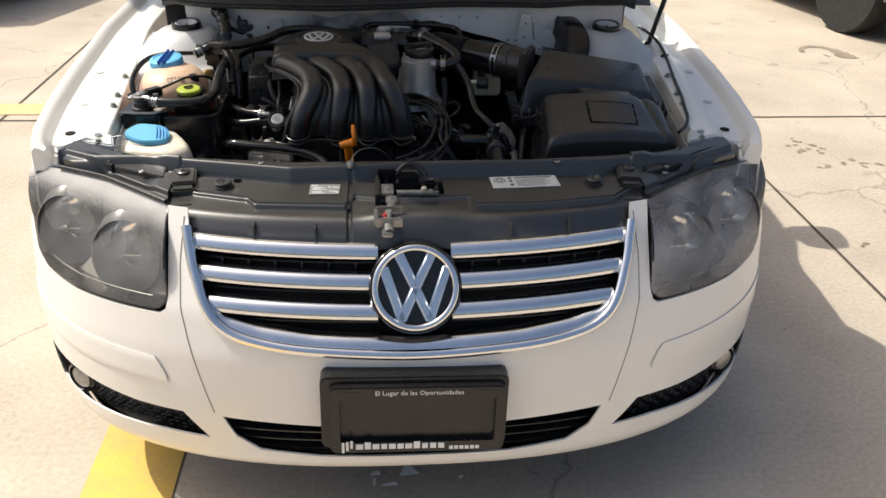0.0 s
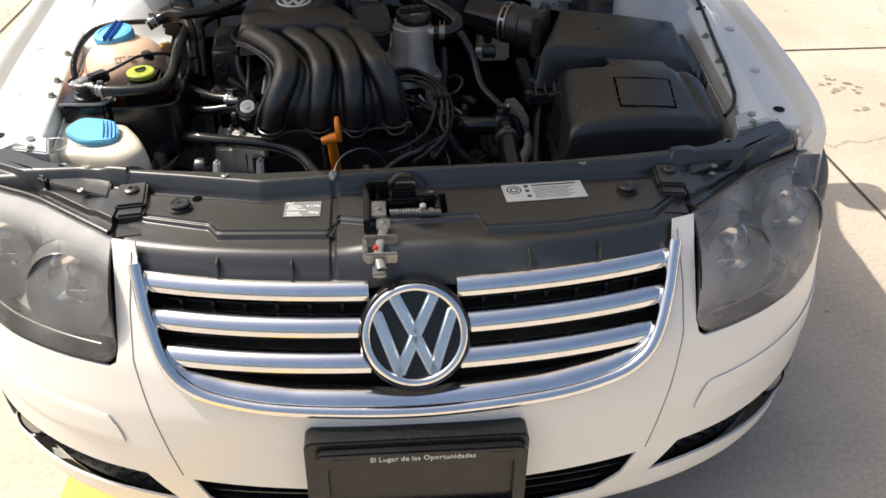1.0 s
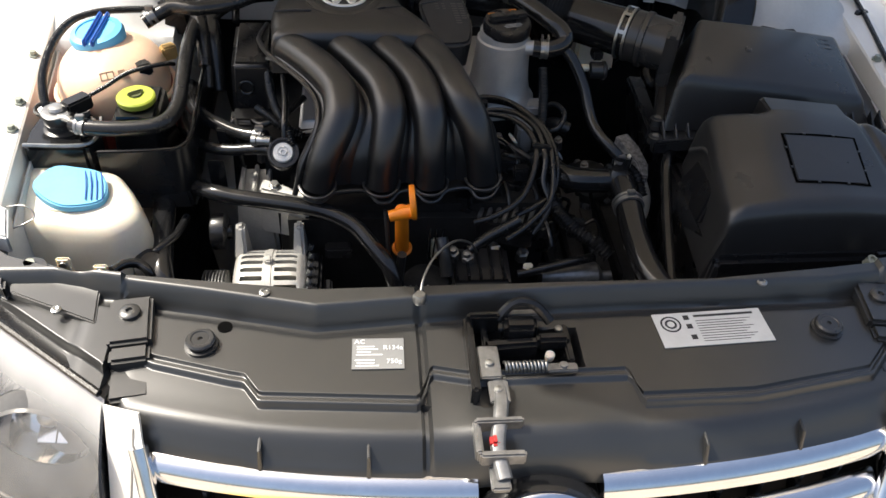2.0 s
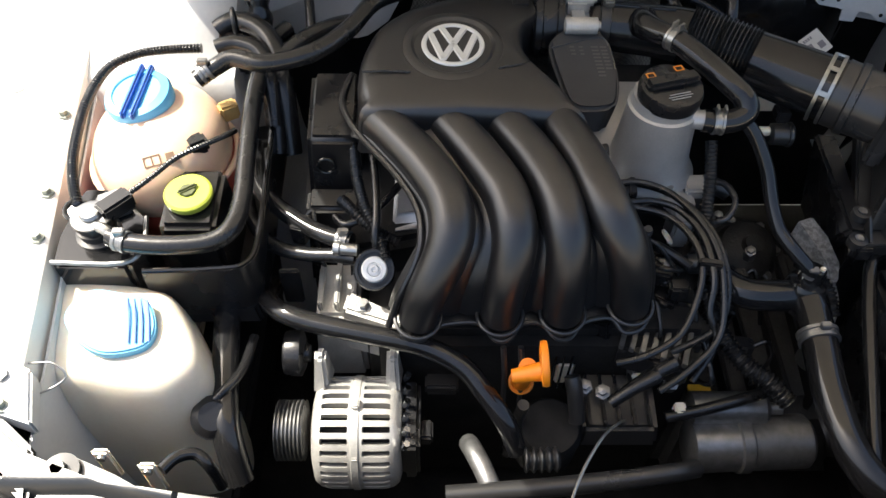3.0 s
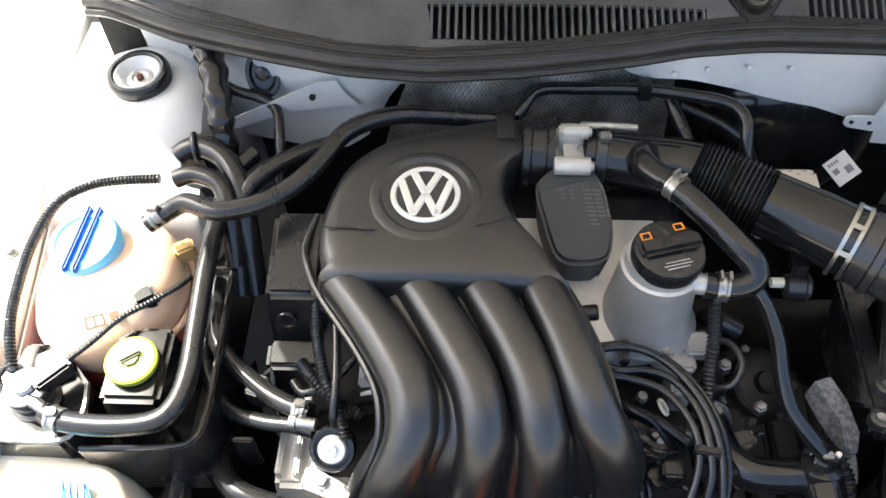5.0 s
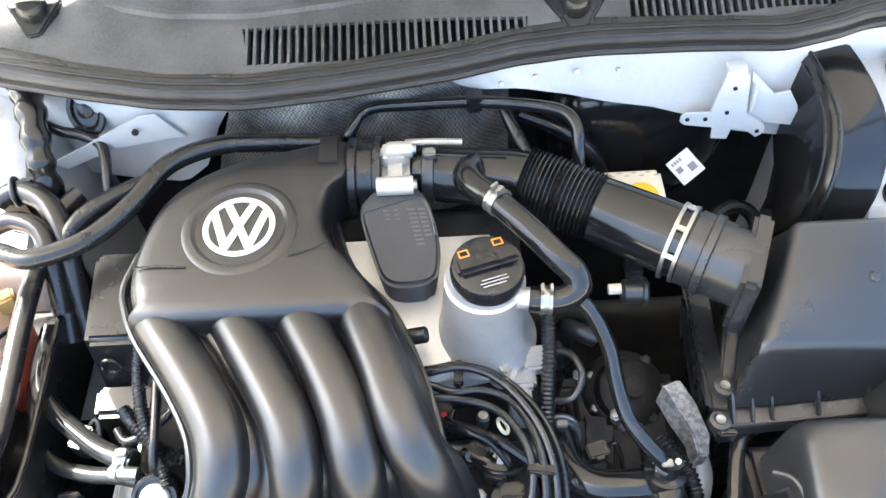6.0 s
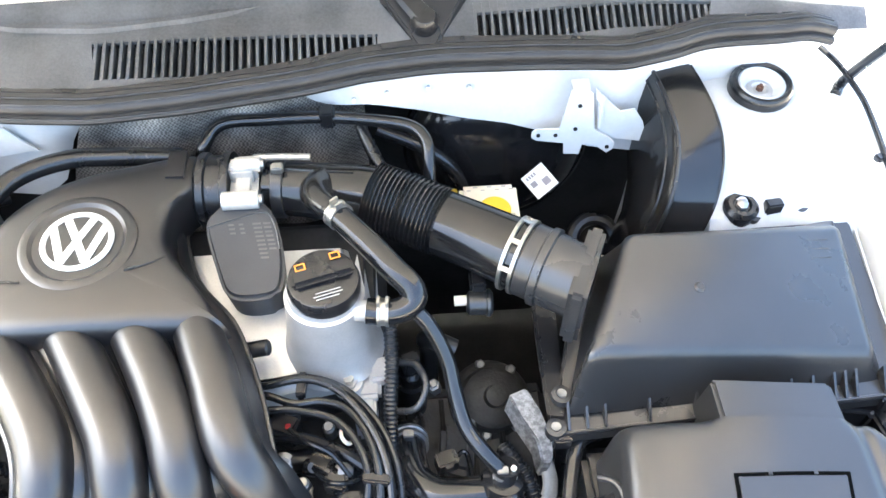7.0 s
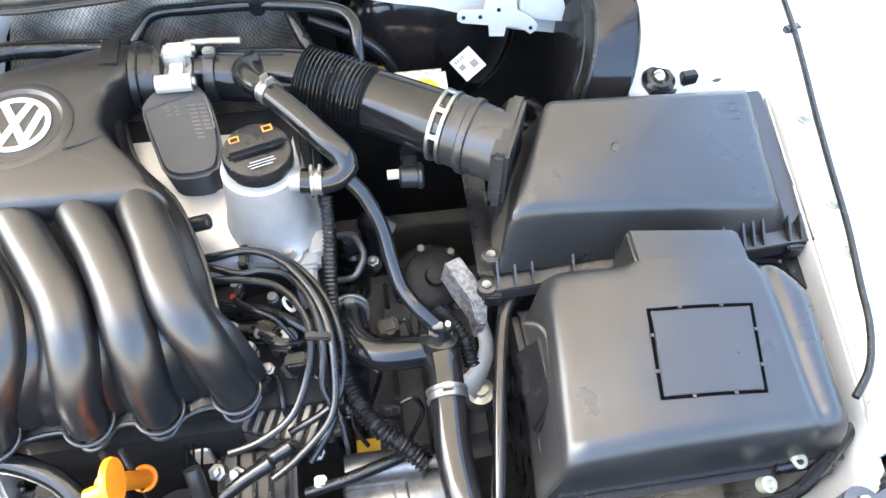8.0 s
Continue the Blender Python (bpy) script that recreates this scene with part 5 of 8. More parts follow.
part("side_stub", lathe([(0.009, -0.01), (0.009, 0.012), (0.007, 0.014), (0.001, 0.014)], (-0.038, 0.725, 0.800), (1, 0, 0.2), 18), BLACK, cover, "small black side stub")
tilt2 = Vector((0.01, -0.05, 1)).normalized()
seat = Vector((-0.2125, 0.8145, 0.8868))
part("badge_recess", lathe([(0.060, -0.01), (0.060, 0.0005), (0.056, 0.003), (0.050, 0.003), (0.046, 0.0), (0.001, 0.0)], seat, tilt2, 48), COVER, cover, "raised round badge seat")
bm2 = Matrix.Translation(seat + tilt2 * 0.0005) @ frame_of(tilt2)
turnm = bm2 @ Matrix.Rotation(radians(-(math.degrees(math.atan2((bm2.to_3x3() @ Vector((1, 0, 0))).y, (bm2.to_3x3() @ Vector((1, 0, 0))).x)))), 4, "Z")
emblem = part("badge", lathe([(0.0365, 0.0), (0.0365, 0.0022), (0.001, 0.0022)], seat, tilt2, 44), GREY_PLASTIC, cover, "round silver badge on a dark ground")
part("badge_ring", ring(0.0345, 0.0032, seat + tilt2 * 0.002, tilt2, 44, 8, 0.7), BADGE_SILVER, emblem, "silver ring")
for b in zigzag(seat, 0.0335, turnm @ Matrix.Translation((0, 0, 0.001)), 0.003, 0.0084):
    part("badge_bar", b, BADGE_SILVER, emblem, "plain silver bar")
part("rear_spout", box(-0.148, -0.104, 0.892, 0.956, 0.80, 0.884, 0.012), COVER, cover, "square rear outlet of the cover")
part("top_seam", tube([(-0.318, 0.775, 0.8795), (-0.29, 0.772, 0.8835), (-0.262, 0.768, 0.885)], 0.0012, 6), BLACK, cover)
part("top_seam", tube([(-0.160, 0.775, 0.886), (-0.135, 0.785, 0.884), (-0.122, 0.795, 0.880)], 0.0012, 6), BLACK, cover)

# ---- engine block and cylinder head ----
engine = thing("engine", (-0.12, 0.72, 0.30), "dark four-cylinder engine with a silver cast valve cover", "engine")
part("block", box(-0.315, 0.10, 0.535, 0.86, 0.30, 0.68, 0.015), DARK, engine, "dark oily engine block")
part("cylinder_head", block([(-0.34, 0.62, 0.64), (0.095, 0.715, 0.64), (0.10, 0.92, 0.64), (-0.34, 0.92, 0.64)], [(-0.335, 0.62, 0.735), (0.085, 0.722, 0.735), (0.085, 0.90, 0.80), (-0.335, 0.90, 0.80)], 0.01), DARK, engine, "dark cylinder head")
part("valve_cover", block([(-0.30, 0.64, 0.72), (0.095, 0.712, 0.715), (0.095, 0.88, 0.74), (-0.30, 0.88, 0.74)], [(-0.29, 0.652, 0.752), (0.086, 0.722, 0.755), (0.060, 0.87, 0.800), (-0.29, 0.87, 0.800)], 0.012, 3), VALVE, engine, "silver cast valve cover")
part("filler_neck", lathe([(0.060, 0.0), (0.052, 0.010), (0.0475, 0.03), (0.0445, 0.06), (0.0425, 0.090), (0.0425, 0.098), (0.039, 0.100), (0.0385, 0.112), (0.001, 0.112)], (0.036, 0.756, 0.748), (0.02, 0.03, 1), 40, (1.0, 1.0)), VALVE, engine, "silver oil filler neck")
part("neck_flange", join(box(0.060, 0.084, 0.664, 0.700, 0.690, 0.738, 0.004), box(0.078, 0.106, 0.706, 0.736, 0.735, 0.752, 0.003), box(0.052, 0.090, 0.690, 0.730, 0.728, 0.744, 0.004)), VALVE, engine, "cast flange beside the neck")
part("lug", lathe([(0.017, 0), (0.015, 0.010), (0.001, 0.010)], (0.055, 0.706, 0.740), (0, 0, 1), 20), VALVE, engine)
part("lug_bolt", lathe([(0.010, 0), (0.010, 0.003), (0.006, 0.003), (0.006, 0.009), (0.001, 0.009)], (0.055, 0.706, 0.750), (0, 0, 1), 6), STEEL, engine, "hexagon bolt")
cap = part("oil_cap", lathe([(0.037, 0.0), (0.038, 0.012), (0.036, 0.019), (0.033, 0.021), (0.001, 0.021)], (0.040, 0.756, 0.859), (0.02, -0.03, 1), 40), BLACK, engine, "black oil filler cap with orange symbols")
part("cap_grip", box(-0.033, 0.033, -0.010, 0.010, 0, 0.010, 0.004, Matrix.Translation((0.040, 0.757, 0.879)) @ Matrix.Rotation(radians(16), 4, "Z")), BLACK, cap, "raised grip bar")
for dx, dy in ((-0.023, 0.011), (0.012, 0.025)):
    sym = Matrix.Translation((0.040 + dx, 0.757 + dy, 0.8806 - 0.02 * dx + 0.03 * dy)) @ Matrix.Rotation(radians(16), 4, "Z")
    part("symbol", join(box(-0.0055, 0.0055, -0.0045, -0.003, 0, 0.0005, 0, sym), box(-0.0055, 0.0055, 0.003, 0.0045, 0, 0.0005, 0, sym), box(-0.0055, -0.004, -0.003, 0.003, 0, 0.0005, 0, sym), box(0.004, 0.0055, -0.003, 0.003, 0, 0.0005, 0, sym)), ORANGE_INK, cap, "orange symbol")
part("cap_print", join(*[box(-w, w, -0.0006, 0.0006, 0, 0.0005, 0, Matrix.Translation((0.046, 0.738 - 0.004 * i, 0.8802)) @ Matrix.Rotation(radians(16), 4, "Z")) for i, w in enumerate((0.013, 0.015, 0.012))]), material("grey_white_print", (0.34, 0.34, 0.34), (0.3, 0.3, 0.3), 0.5, bump=0), cap, "small white print")
part("belt_cover", block([(-0.398, 0.700, 0.58), (-0.316, 0.700, 0.58), (-0.316, 0.845, 0.58), (-0.398, 0.845, 0.58)], [(-0.388, 0.732, 0.812), (-0.326, 0.732, 0.812), (-0.326, 0.835, 0.834), (-0.388, 0.835, 0.834)], 0.007, 3), BLACK, engine, "black timing belt cover")
part("belt_cover_step", block([(-0.398, 0.672, 0.60), (-0.320, 0.672, 0.60), (-0.320, 0.712, 0.60), (-0.398, 0.712, 0.60)], [(-0.392, 0.682, 0.742), (-0.324, 0.682, 0.742), (-0.324, 0.716, 0.748), (-0.392, 0.716, 0.748)], 0.006, 3), BLACK, engine, "lower step of the belt cover")
part("belt_cover_boss", ring(0.0105, 0.0022, (-0.366, 0.7215, 0.778), (0, -1, 0.15), 28, 8), GLOSS, engine, "pressed oval")
# fuel rail end and pressure regulator with its bright cap
RG, RA = Vector((-0.302, 0.583, 0.752)), Vector((0.0, -0.62, 0.78)).normalized()
regulator = part("pressure_regulator", lathe([(0.022, -0.022), (0.0245, -0.010), (0.0245, 0.001), (0.0225, 0.004), (0.0195, 0.004), (0.0185, 0.0), (0.001, 0.0)], RG, RA, 32), RUBBER, engine, "black ring with bright round cap")
part("regulator_cap", lathe([(0.0150, 0), (0.0150, 0.004), (0.0135, 0.006), (0.0085, 0.006), (0.0075, 0.004), (0.0055, 0.004), (0.0050, 0.008), (0.0030, 0.008), (0.0024, 0.006), (0.001, 0.006)], RG, RA, 30), BADGE_SILVER, regulator, "bright round cap")
part("pipe_nipple", lathe([(0.007, 0), (0.007, 0.02), (0.009, 0.021), (0.009, 0.028), (0.001, 0.028)], (-0.322, 0.607, 0.757), (-1, 0.15, -0.05), 16), STEEL, engine)

# ---- throttle body ----
throttle = thing("throttle_body", (-0.05, 0.92, 0.80), "silver throttle body with a dark grey actuator box", "throttle body")
part("neck", lathe([(0.040, 0.0), (0.044, 0.004), (0.044, 0.012), (0.041, 0.014), (0.041, 0.030), (0.045, 0.032), (0.045, 0.040), (0.001, 0.040)], (-0.108, 0.922, 0.840), (1, -0.05, 0), 32), BLACK, throttle, "black stepped neck")
body = part("casting", join(box(-0.068, -0.036, 0.872, 0.950, 0.80, 0.872, 0.008), box(-0.070, -0.036, 0.908, 0.930, 0.850, 0.885, 0.005), tube([(-0.072, 0.872, 0.874), (-0.050, 0.872, 0.874), (-0.032, 0.872, 0.874)], 0.0105, 14, 3), tube([(-0.060, 0.919, 0.881), (-0.046, 0.919, 0.881), (-0.032, 0.919, 0.881)], 0.009, 14, 3)), CAST, throttle, "cast aluminium body")
for y, z in ((0.872, 0.874), (0.919, 0.881)):
    part("screw", lathe([(0.006, 0), (0.006, 0.004), (0.001, 0.004)], (-0.032, y, z), (1, 0, 0), 12), STEEL, body)
part("clamp_ring", lathe([(0.034, -0.007), (0.037, -0.006), (0.037, 0.006), (0.034, 0.007)], (-0.014, 0.919, 0.842), (1, -0.1, 0), 32), GREY_PLASTIC, throttle, "grey clamp ring")
part("clamp_screw", box(-0.020, -0.006, 0.905, 0.917, 0.876, 0.886, 0.002), STEEL, throttle, "clamp screw")
q = [(-0.092, 0.846), (-0.087, 0.864), (-0.064, 0.879), (-0.034, 0.878), (-0.016, 0.858), (-0.007, 0.822), (-0.007, 0.795), (-0.016, 0.776), (-0.050, 0.772), (-0.070, 0.780), (-0.080, 0.803)]
q = [(p.x, p.y) for p in smooth_line([(x, y, 0) for x, y in q], 3, True)]
q = q[:-1] if q[0] == q[-1] else q
box_bm = block([(-0.048 + (x + 0.048) * 0.86, 0.835 + (y - 0.835) * 0.90 + 0.006, 0.800 - (0.873 - y) * 0.30) for x, y in q], [(x, y, 0.868 - (0.873 - y) * 0.42) for x, y in q], 0.005, 3)
actuator = part("actuator_box", box_bm, material("dark_grey_actuator_plastic", (0.026, 0.028, 0.032), (0.019, 0.020, 0.023), 0.5, scale=25, fine=500), throttle, "dark grey actuator box with faint print")
marks = []
for i, (x, w, n) in enumerate(((-0.064, 0.003, 3), (-0.053, 0.0025, 3), (-0.036, 0.0045, 9), (-0.025, 0.004, 7))):
    for j in range(n):
        y = 0.850 - 0.0045 * j
        mm = Matrix.Translation((x + 0.012 * (0.850 - y) / 0.05, y, 0.8683 - (0.873 - y) * 0.42)) @ Matrix.Rotation(-math.atan(-0.42), 4, "X")
        marks.append(box(-w, w, -0.0011, 0.0011, 0, 0.0004, 0, mm))
part("cover_edge", tube([(-0.090, 0.848, 0.8585), (-0.060, 0.856, 0.8615), (-0.028, 0.862, 0.864), (-0.017, 0.850, 0.859), (-0.011, 0.822, 0.8475)], 0.0010, 6, 4), GREY_PLASTIC, actuator, "moulded edge of its cover")
part("print", join(*marks), material("faint_grey_print", (0.085, 0.082, 0.078), (0.06, 0.058, 0.055), 0.6, bump=0), actuator, "faint grey print")
part("link_rod", tube([(-0.040, 0.927, 0.884), (-0.006, 0.925, 0.885), (0.024, 0.923, 0.884)], 0.0042, 10, 3), STEEL, throttle, "thin steel link rod")
part("clip_tab", box(-0.062, -0.036, 0.866, 0.876, 0.852, 0.874, 0.002), STEEL, actuator)

# ---- intake tube to the air box ----
intake = thing("intake_tube", (0.12, 0.85, 0.80), "glossy black intake tube with a ribbed bellows section", "intake tube")
part("front_elbow", tube([(-0.030, 0.920, 0.842), (0.034, 0.909, 0.842), (0.072, 0.903, 0.841), (0.098, 0.896, 0.839)], lambda t: 0.031 + 0.006 * t, 28, 8), GLOSS, intake, "smooth black tube")
part("tube_seam", tube([(-0.010, 0.918, 0.8735), (0.034, 0.909, 0.875), (0.072, 0.903, 0.8765)], 0.0015, 6, 4), GLOSS, intake, "moulding seam")
bell = smooth_line([(0.092, 0.899, 0.839), (0.130, 0.880, 0.836), (0.170, 0.857, 0.834)], 8)
folds = 18
fine = []
for i in range(folds * 12 + 1):
    f = i / (folds * 12) * (len(bell) - 1)
    fine.append(bell[min(int(f), len(bell) - 2)].lerp(bell[min(int(f), len(bell) - 2) + 1], f - min(int(f), len(bell) - 2)))
part("bellows", tube(fine, lambda t: 0.0395 + 0.0017 * math.cos(t * folds * math.tau), 36, 1), GLOSS, intake, "ribbed bellows")
part("rear_tube", tube([(0.166, 0.859, 0.834), (0.205, 0.836, 0.832), (0.250, 0.807, 0.831), (0.268, 0.795, 0.831)], lambda t: 0.0375 + 0.004 * t, 32, 8), GLOSS, intake, "smooth black tube")
ax = Vector((0.845, -0.535, 0.0)).normalized()
clampp = Vector((0.251, 0.806, 0.831))
rails = [lathe([(0.0415, o - 0.0022), (0.0440, o - 0.0020), (0.0440, o + 0.0020), (0.0415, o + 0.0022)], clampp, ax, 44) for o in (-0.0062, 0.0062)]
side = ax.cross(Vector((0, 0, 1)))
for g in (-1.15, -0.45, 0.35, 1.1):
    at = clampp + (side * math.sin(g) + Vector((0, 0, 1)) * math.cos(g)) * 0.0430
    m = Matrix.Translation(at) @ Matrix((ax, side * math.cos(g) - Vector((0, 0, 1)) * math.sin(g), side * math.sin(g) + Vector((0, 0, 1)) * math.cos(g))).transposed().to_4x4()
    rails.append(box(-0.0075, 0.0075, -0.003, 0.003, -0.001, 0.0014, 0.0005, m))
part("hose_clamp", join(*rails), STEEL, intake, "bright slotted steel hose clamp")
part("sensor_collar", tube([(0.260, 0.800, 0.831), (0.290, 0.780, 0.830), (0.318, 0.762, 0.829)], lambda t: 0.0425 - 0.001 * t, 32, 5), GREY_PLASTIC, intake, "grey-black air meter collar")
part("meter_ridge", lathe([(0.042, -0.006), (0.0455, -0.004), (0.0455, 0.004), (0.042, 0.006)], (0.278, 0.788, 0.830), ax, 36), GREY_PLASTIC, intake)
part("meter_box", box(-0.010, 0.010, -0.050, 0.050, -0.046, 0.044, 0.005, Matrix.Translation((0.316, 0.764, 0.826)) @ Matrix.Rotation(radians(-24), 4, "Z")), GREY_PLASTIC, intake, "square meter flange")
part("branch", tube([(0.036, 0.908, 0.855), (0.029, 0.884, 0.868), (0.036, 0.862, 0.876), (0.050, 0.842, 0.882)], lambda t: 0.021 - 0.008 * t, 20, 6), GLOSS, intake, "short branch pipe")

# breather hose with its clamps
breather = thing("breather_hose", (0.10, 0.77, 0.85), "glossy black breather hose with spring clamps", "hose")
pts = [(0.048, 0.845, 0.882), (0.058, 0.831, 0.884), (0.087, 0.798, 0.878), (0.112, 0.768, 0.870), (0.128, 0.753, 0.861), (0.1315, 0.742, 0.851), (0.120, 0.735, 0.844), (0.102, 0.735, 0.840), (0.082, 0.738, 0.840)]
part("hose", tube(pts, 0.0140, 20, 8), GLOSS, breather, "worn black hose")
for p, d in (((0.056, 0.834, 0.884), (0.62, -0.76, 0.05)), ((0.099, 0.7355, 0.840), (1, -0.1, 0))):
    part("hose_clamp", lathe([(0.0140, -0.006), (0.0158, -0.006), (0.0158, -0.003), (0.0147, -0.0025), (0.0147, 0.0025), (0.0158, 0.003), (0.0158, 0.006), (0.0140, 0.006)], p, d, 28), STEEL, breather, "steel spring clamp")
    e = Vector(d).normalized()
    for o in (-0.0045, 0.0045):
        part("clamp_ear", box(-0.0015, 0.0015, -0.005, 0.005, 0.014, 0.023, 0.0006, Matrix.Translation(Vector(p) + e * o) @ Matrix.Rotation(math.atan2(e.y, e.x), 4, "Z")), STEEL, breather, "bent clamp ear")
part("stub", lathe([(0.0115, 0), (0.0115, 0.03), (0.001, 0.03)], (0.062, 0.741, 0.840), (1, -0.12, 0), 24), VALVE, breather, "silver pipe stub")

# ---- air box ----
airbox = thing("air_filter_box", (0.48, 0.76, 0.50), "faded black plastic air filter box", "air box")
lid_top = [(0.302, 0.673, 0.826), (0.366, 0.808, 0.864), (0.640, 0.843, 0.815), (0.634, 0.675, 0.780)]
lid_low = [(0.290, 0.652, 0.742), (0.350, 0.835, 0.770), (0.662, 0.880, 0.768), (0.652, 0.664, 0.738)]
RL = 0.015
bend = lambda d: RL - math.sqrt(max(0, RL * RL - (RL - d) ** 2)) if d < RL else 0.0
mixq = lambda q, u, v: Vector(q[0]).lerp(Vector(q[3]), u).lerp(Vector(q[1]).lerp(Vector(q[2]), u), v)
rows = []
for v in [-1] + list(np.linspace(0, 0.12, 9)) + list(np.linspace(0.15, 0.85, 20)) + list(np.linspace(0.88, 1, 9)) + [2]:
    row = []
    for u in [-1] + list(np.linspace(0, 0.07, 9)) + list(np.linspace(0.09, 0.91, 34)) + list(np.linspace(0.93, 1, 9)) + [2]:
        cu, cv = min(1, max(0, u)), min(1, max(0, v))
        if u in (-1, 2) or v in (-1, 2):
            row.append(mixq(lid_low, cu, cv))
            continue
        p = mixq(lid_top, cu, cv)
        row.append(p + Vector((0, 0, 0.010 * math.sin(math.pi * cu) * math.sin(math.pi * cv) - bend(min(cu, 1 - cu) * 0.30) - bend(min(cv, 1 - cv) * 0.15))))
    rows.append(row)
part("lid", sheet(rows, 0), GREY_PLASTIC, airbox, "faded black lid")
fl = lambda z, o: [(0.270 - o, 0.632 - o, z + 0.012), (0.335 - o, 0.850 + o, z + 0.038), (0.684 + o, 0.896 + o, z + 0.046), (0.676 + o, 0.648 - o, z + 0.022)]
part("flange", block(fl(0.700, 0.0), fl(0.722, 0.0), 0.003), GREY_PLASTIC, airbox, "black flange round the lid")
part("base", block([(0.30, 0.66, 0.48), (0.34, 0.83, 0.48), (0.66, 0.88, 0.48), (0.66, 0.69, 0.48)], fl(0.700, -0.012), 0.008), BLACK, airbox, "black base")
part("pin", lathe([(0.006, -0.004), (0.006, 0.004), (0.004, 0.006), (0.001, 0.006)], (0.437, 0.745, 0.8335), (0.12, -0.2, 1), 14), GREY_PLASTIC, airbox, "small moulded pin")
a, b = Vector(fl(0.722, 0)[0]), Vector(fl(0.722, 0)[3])
for t in (0.05, 0.10, 0.15, 0.27, 0.40, 0.435, 0.47, 0.56, 0.66, 0.72, 0.78, 0.81, 0.84, 0.92, 0.955):
    p = a.lerp(b, t)
    part("rib", block([(p.x - 0.0020, p.y + 0.001, p.z - 0.006), (p.x + 0.0020, p.y + 0.001, p.z - 0.006), (p.x + 0.0020, p.y + 0.028, p.z - 0.006), (p.x - 0.0020, p.y + 0.028, p.z - 0.006)],
                       [(p.x - 0.0014, p.y + 0.003, p.z + 0.004), (p.x + 0.0014, p.y + 0.003, p.z + 0.004), (p.x + 0.0014, p.y + 0.028, p.z + 0.022), (p.x - 0.0014, p.y + 0.028, p.z + 0.022)], 0.0), GREY_PLASTIC, airbox, "stiffening rib")
part("front_lip", tube([a + Vector((0.004, 0.002, 0.001)), a.lerp(b, 0.5) + Vector((0, 0.002, 0.001)), b + Vector((-0.004, 0.002, 0.001))], 0.0022, 6, 3), GREY_PLASTIC, airbox)
for t in (0.03, 0.93):
    p = a.lerp(b, t)
    part("spring_clip", box(p.x - 0.010, p.x + 0.010, p.y - 0.008, p.y - 0.001, p.z - 0.018, p.z + 0.002, 0.002), BLACK, airbox, "black lid clip")
for x, y, z in ((0.276, 0.640, 0.736), (0.286, 0.673, 0.748), (0.622, 0.898, 0.776), (0.345, 0.845, 0.766), (0.560, 0.890, 0.772)):
    ear = part("ear", lathe([(0.011, -0.008), (0.011, 0.004), (0.006, 0.005), (0.005, 0.002), (0.001, 0.002)], (x, y, z), (0, 0, 1), 20), GREY_PLASTIC, airbox, "screw ear")
    part("ear_screw", lathe([(0.0055, 0), (0.0055, 0.004), (0.001, 0.003)], (x, y, z + 0.002), (0, 0, 1), 10), DULL, ear)
marks = []
for i in range(3):
    t = 0.86
    p = Vector(lid_top[1]).lerp(Vector(lid_top[2]), t).lerp(Vector(lid_top[0]).lerp(Vector(lid_top[3]), t), 0.16 + 0.07 * i)
    lift = Vector((0, 0, 0.010 * math.sin(math.pi * t) * math.sin(math.pi * (0.84 - 0.07 * i)) + 0.0003))
    along = (Vector(lid_top[2]) - Vector(lid_top[1])).normalized()
    marks.append(tube([p + lift - along * 0.016, p + lift + along * 0.012], 0.0005, 6, 2))
part("moulded_print", join(*marks), GREY_PLASTIC, airbox, "faint moulded print")
part("side_bracket", block([(0.290, 0.72, 0.62), (0.306, 0.71, 0.62), (0.306, 0.80, 0.62), (0.290, 0.80, 0.62)], [(0.268, 0.650, 0.742), (0.290, 0.646, 0.742), (0.300, 0.815, 0.745), (0.272, 0.82, 0.745)], 0.004), BLACK, airbox, "black side bracket")

part("corner_apron", prism([(0.590, 0.650), (0.637, 0.641), (0.641, 0.620), (0.660, 0.584), (0.676, 0.655), (0.692, 0.706), (0.660, 0.680), (0.600, 0.668)], 0.640, 0.716, 0.004), BLACK, airbox, "black apron below the flange corner")
bush = thing("rubber_mount", (0.545, 0.897, 0.76), "grey rubber mount with a steel bolt behind the air box", "rubber mount")
part("rubber", lathe([(0.022, -0.02), (0.022, 0.004), (0.017, 0.009), (0.012, 0.009), (0.010, 0.005), (0.001, 0.005)], (0.545, 0.897, 0.782), (0, -0.2, 1), 28), RUBBER, bush, "black rubber ring")
part("bolt", lathe([(0.0075, 0.003), (0.0075, 0.010), (0.003, 0.012), (0.001, 0.012)], (0.545, 0.897, 0.782), (0, -0.2, 1), 6), STEEL, bush, "bolt head")
solo("wire_plug", box(-0.011, 0.011, -0.007, 0.007, -0.008, 0.010, 0.002, Matrix.Translation((0.584, 0.893, 0.784)) @ Matrix.Rotation(radians(6), 4, "Z")), BLACK, (0.584, 0.893, 0.776), "small black plug behind the air box", "plug")

# ---- battery under its cover ----
battery = thing("battery_cover", (0.46, 0.52, 0.45), "faded black plastic battery cover with a square panel", "battery cover")
def cover_z(x, y):
    """The cover's crown: it rises a little towards the rear."""
    return 0.783 + 0.030 * soft(0.40, 0.60, y) - 0.010 * soft(0.46, 0.60, x) - 0.006 * soft(0.40, 0.32, x)


sq = [(0.4255, 0.546), (0.5355, 0.542), (0.525, 0.453), (0.4185, 0.457)]
cx, cy = sum(p[0] for p in sq) / 4, sum(p[1] for p in sq) / 4
grow = lambda f: [(cx + (x - cx) * f, cy + (y - cy) * f) for x, y in sq]


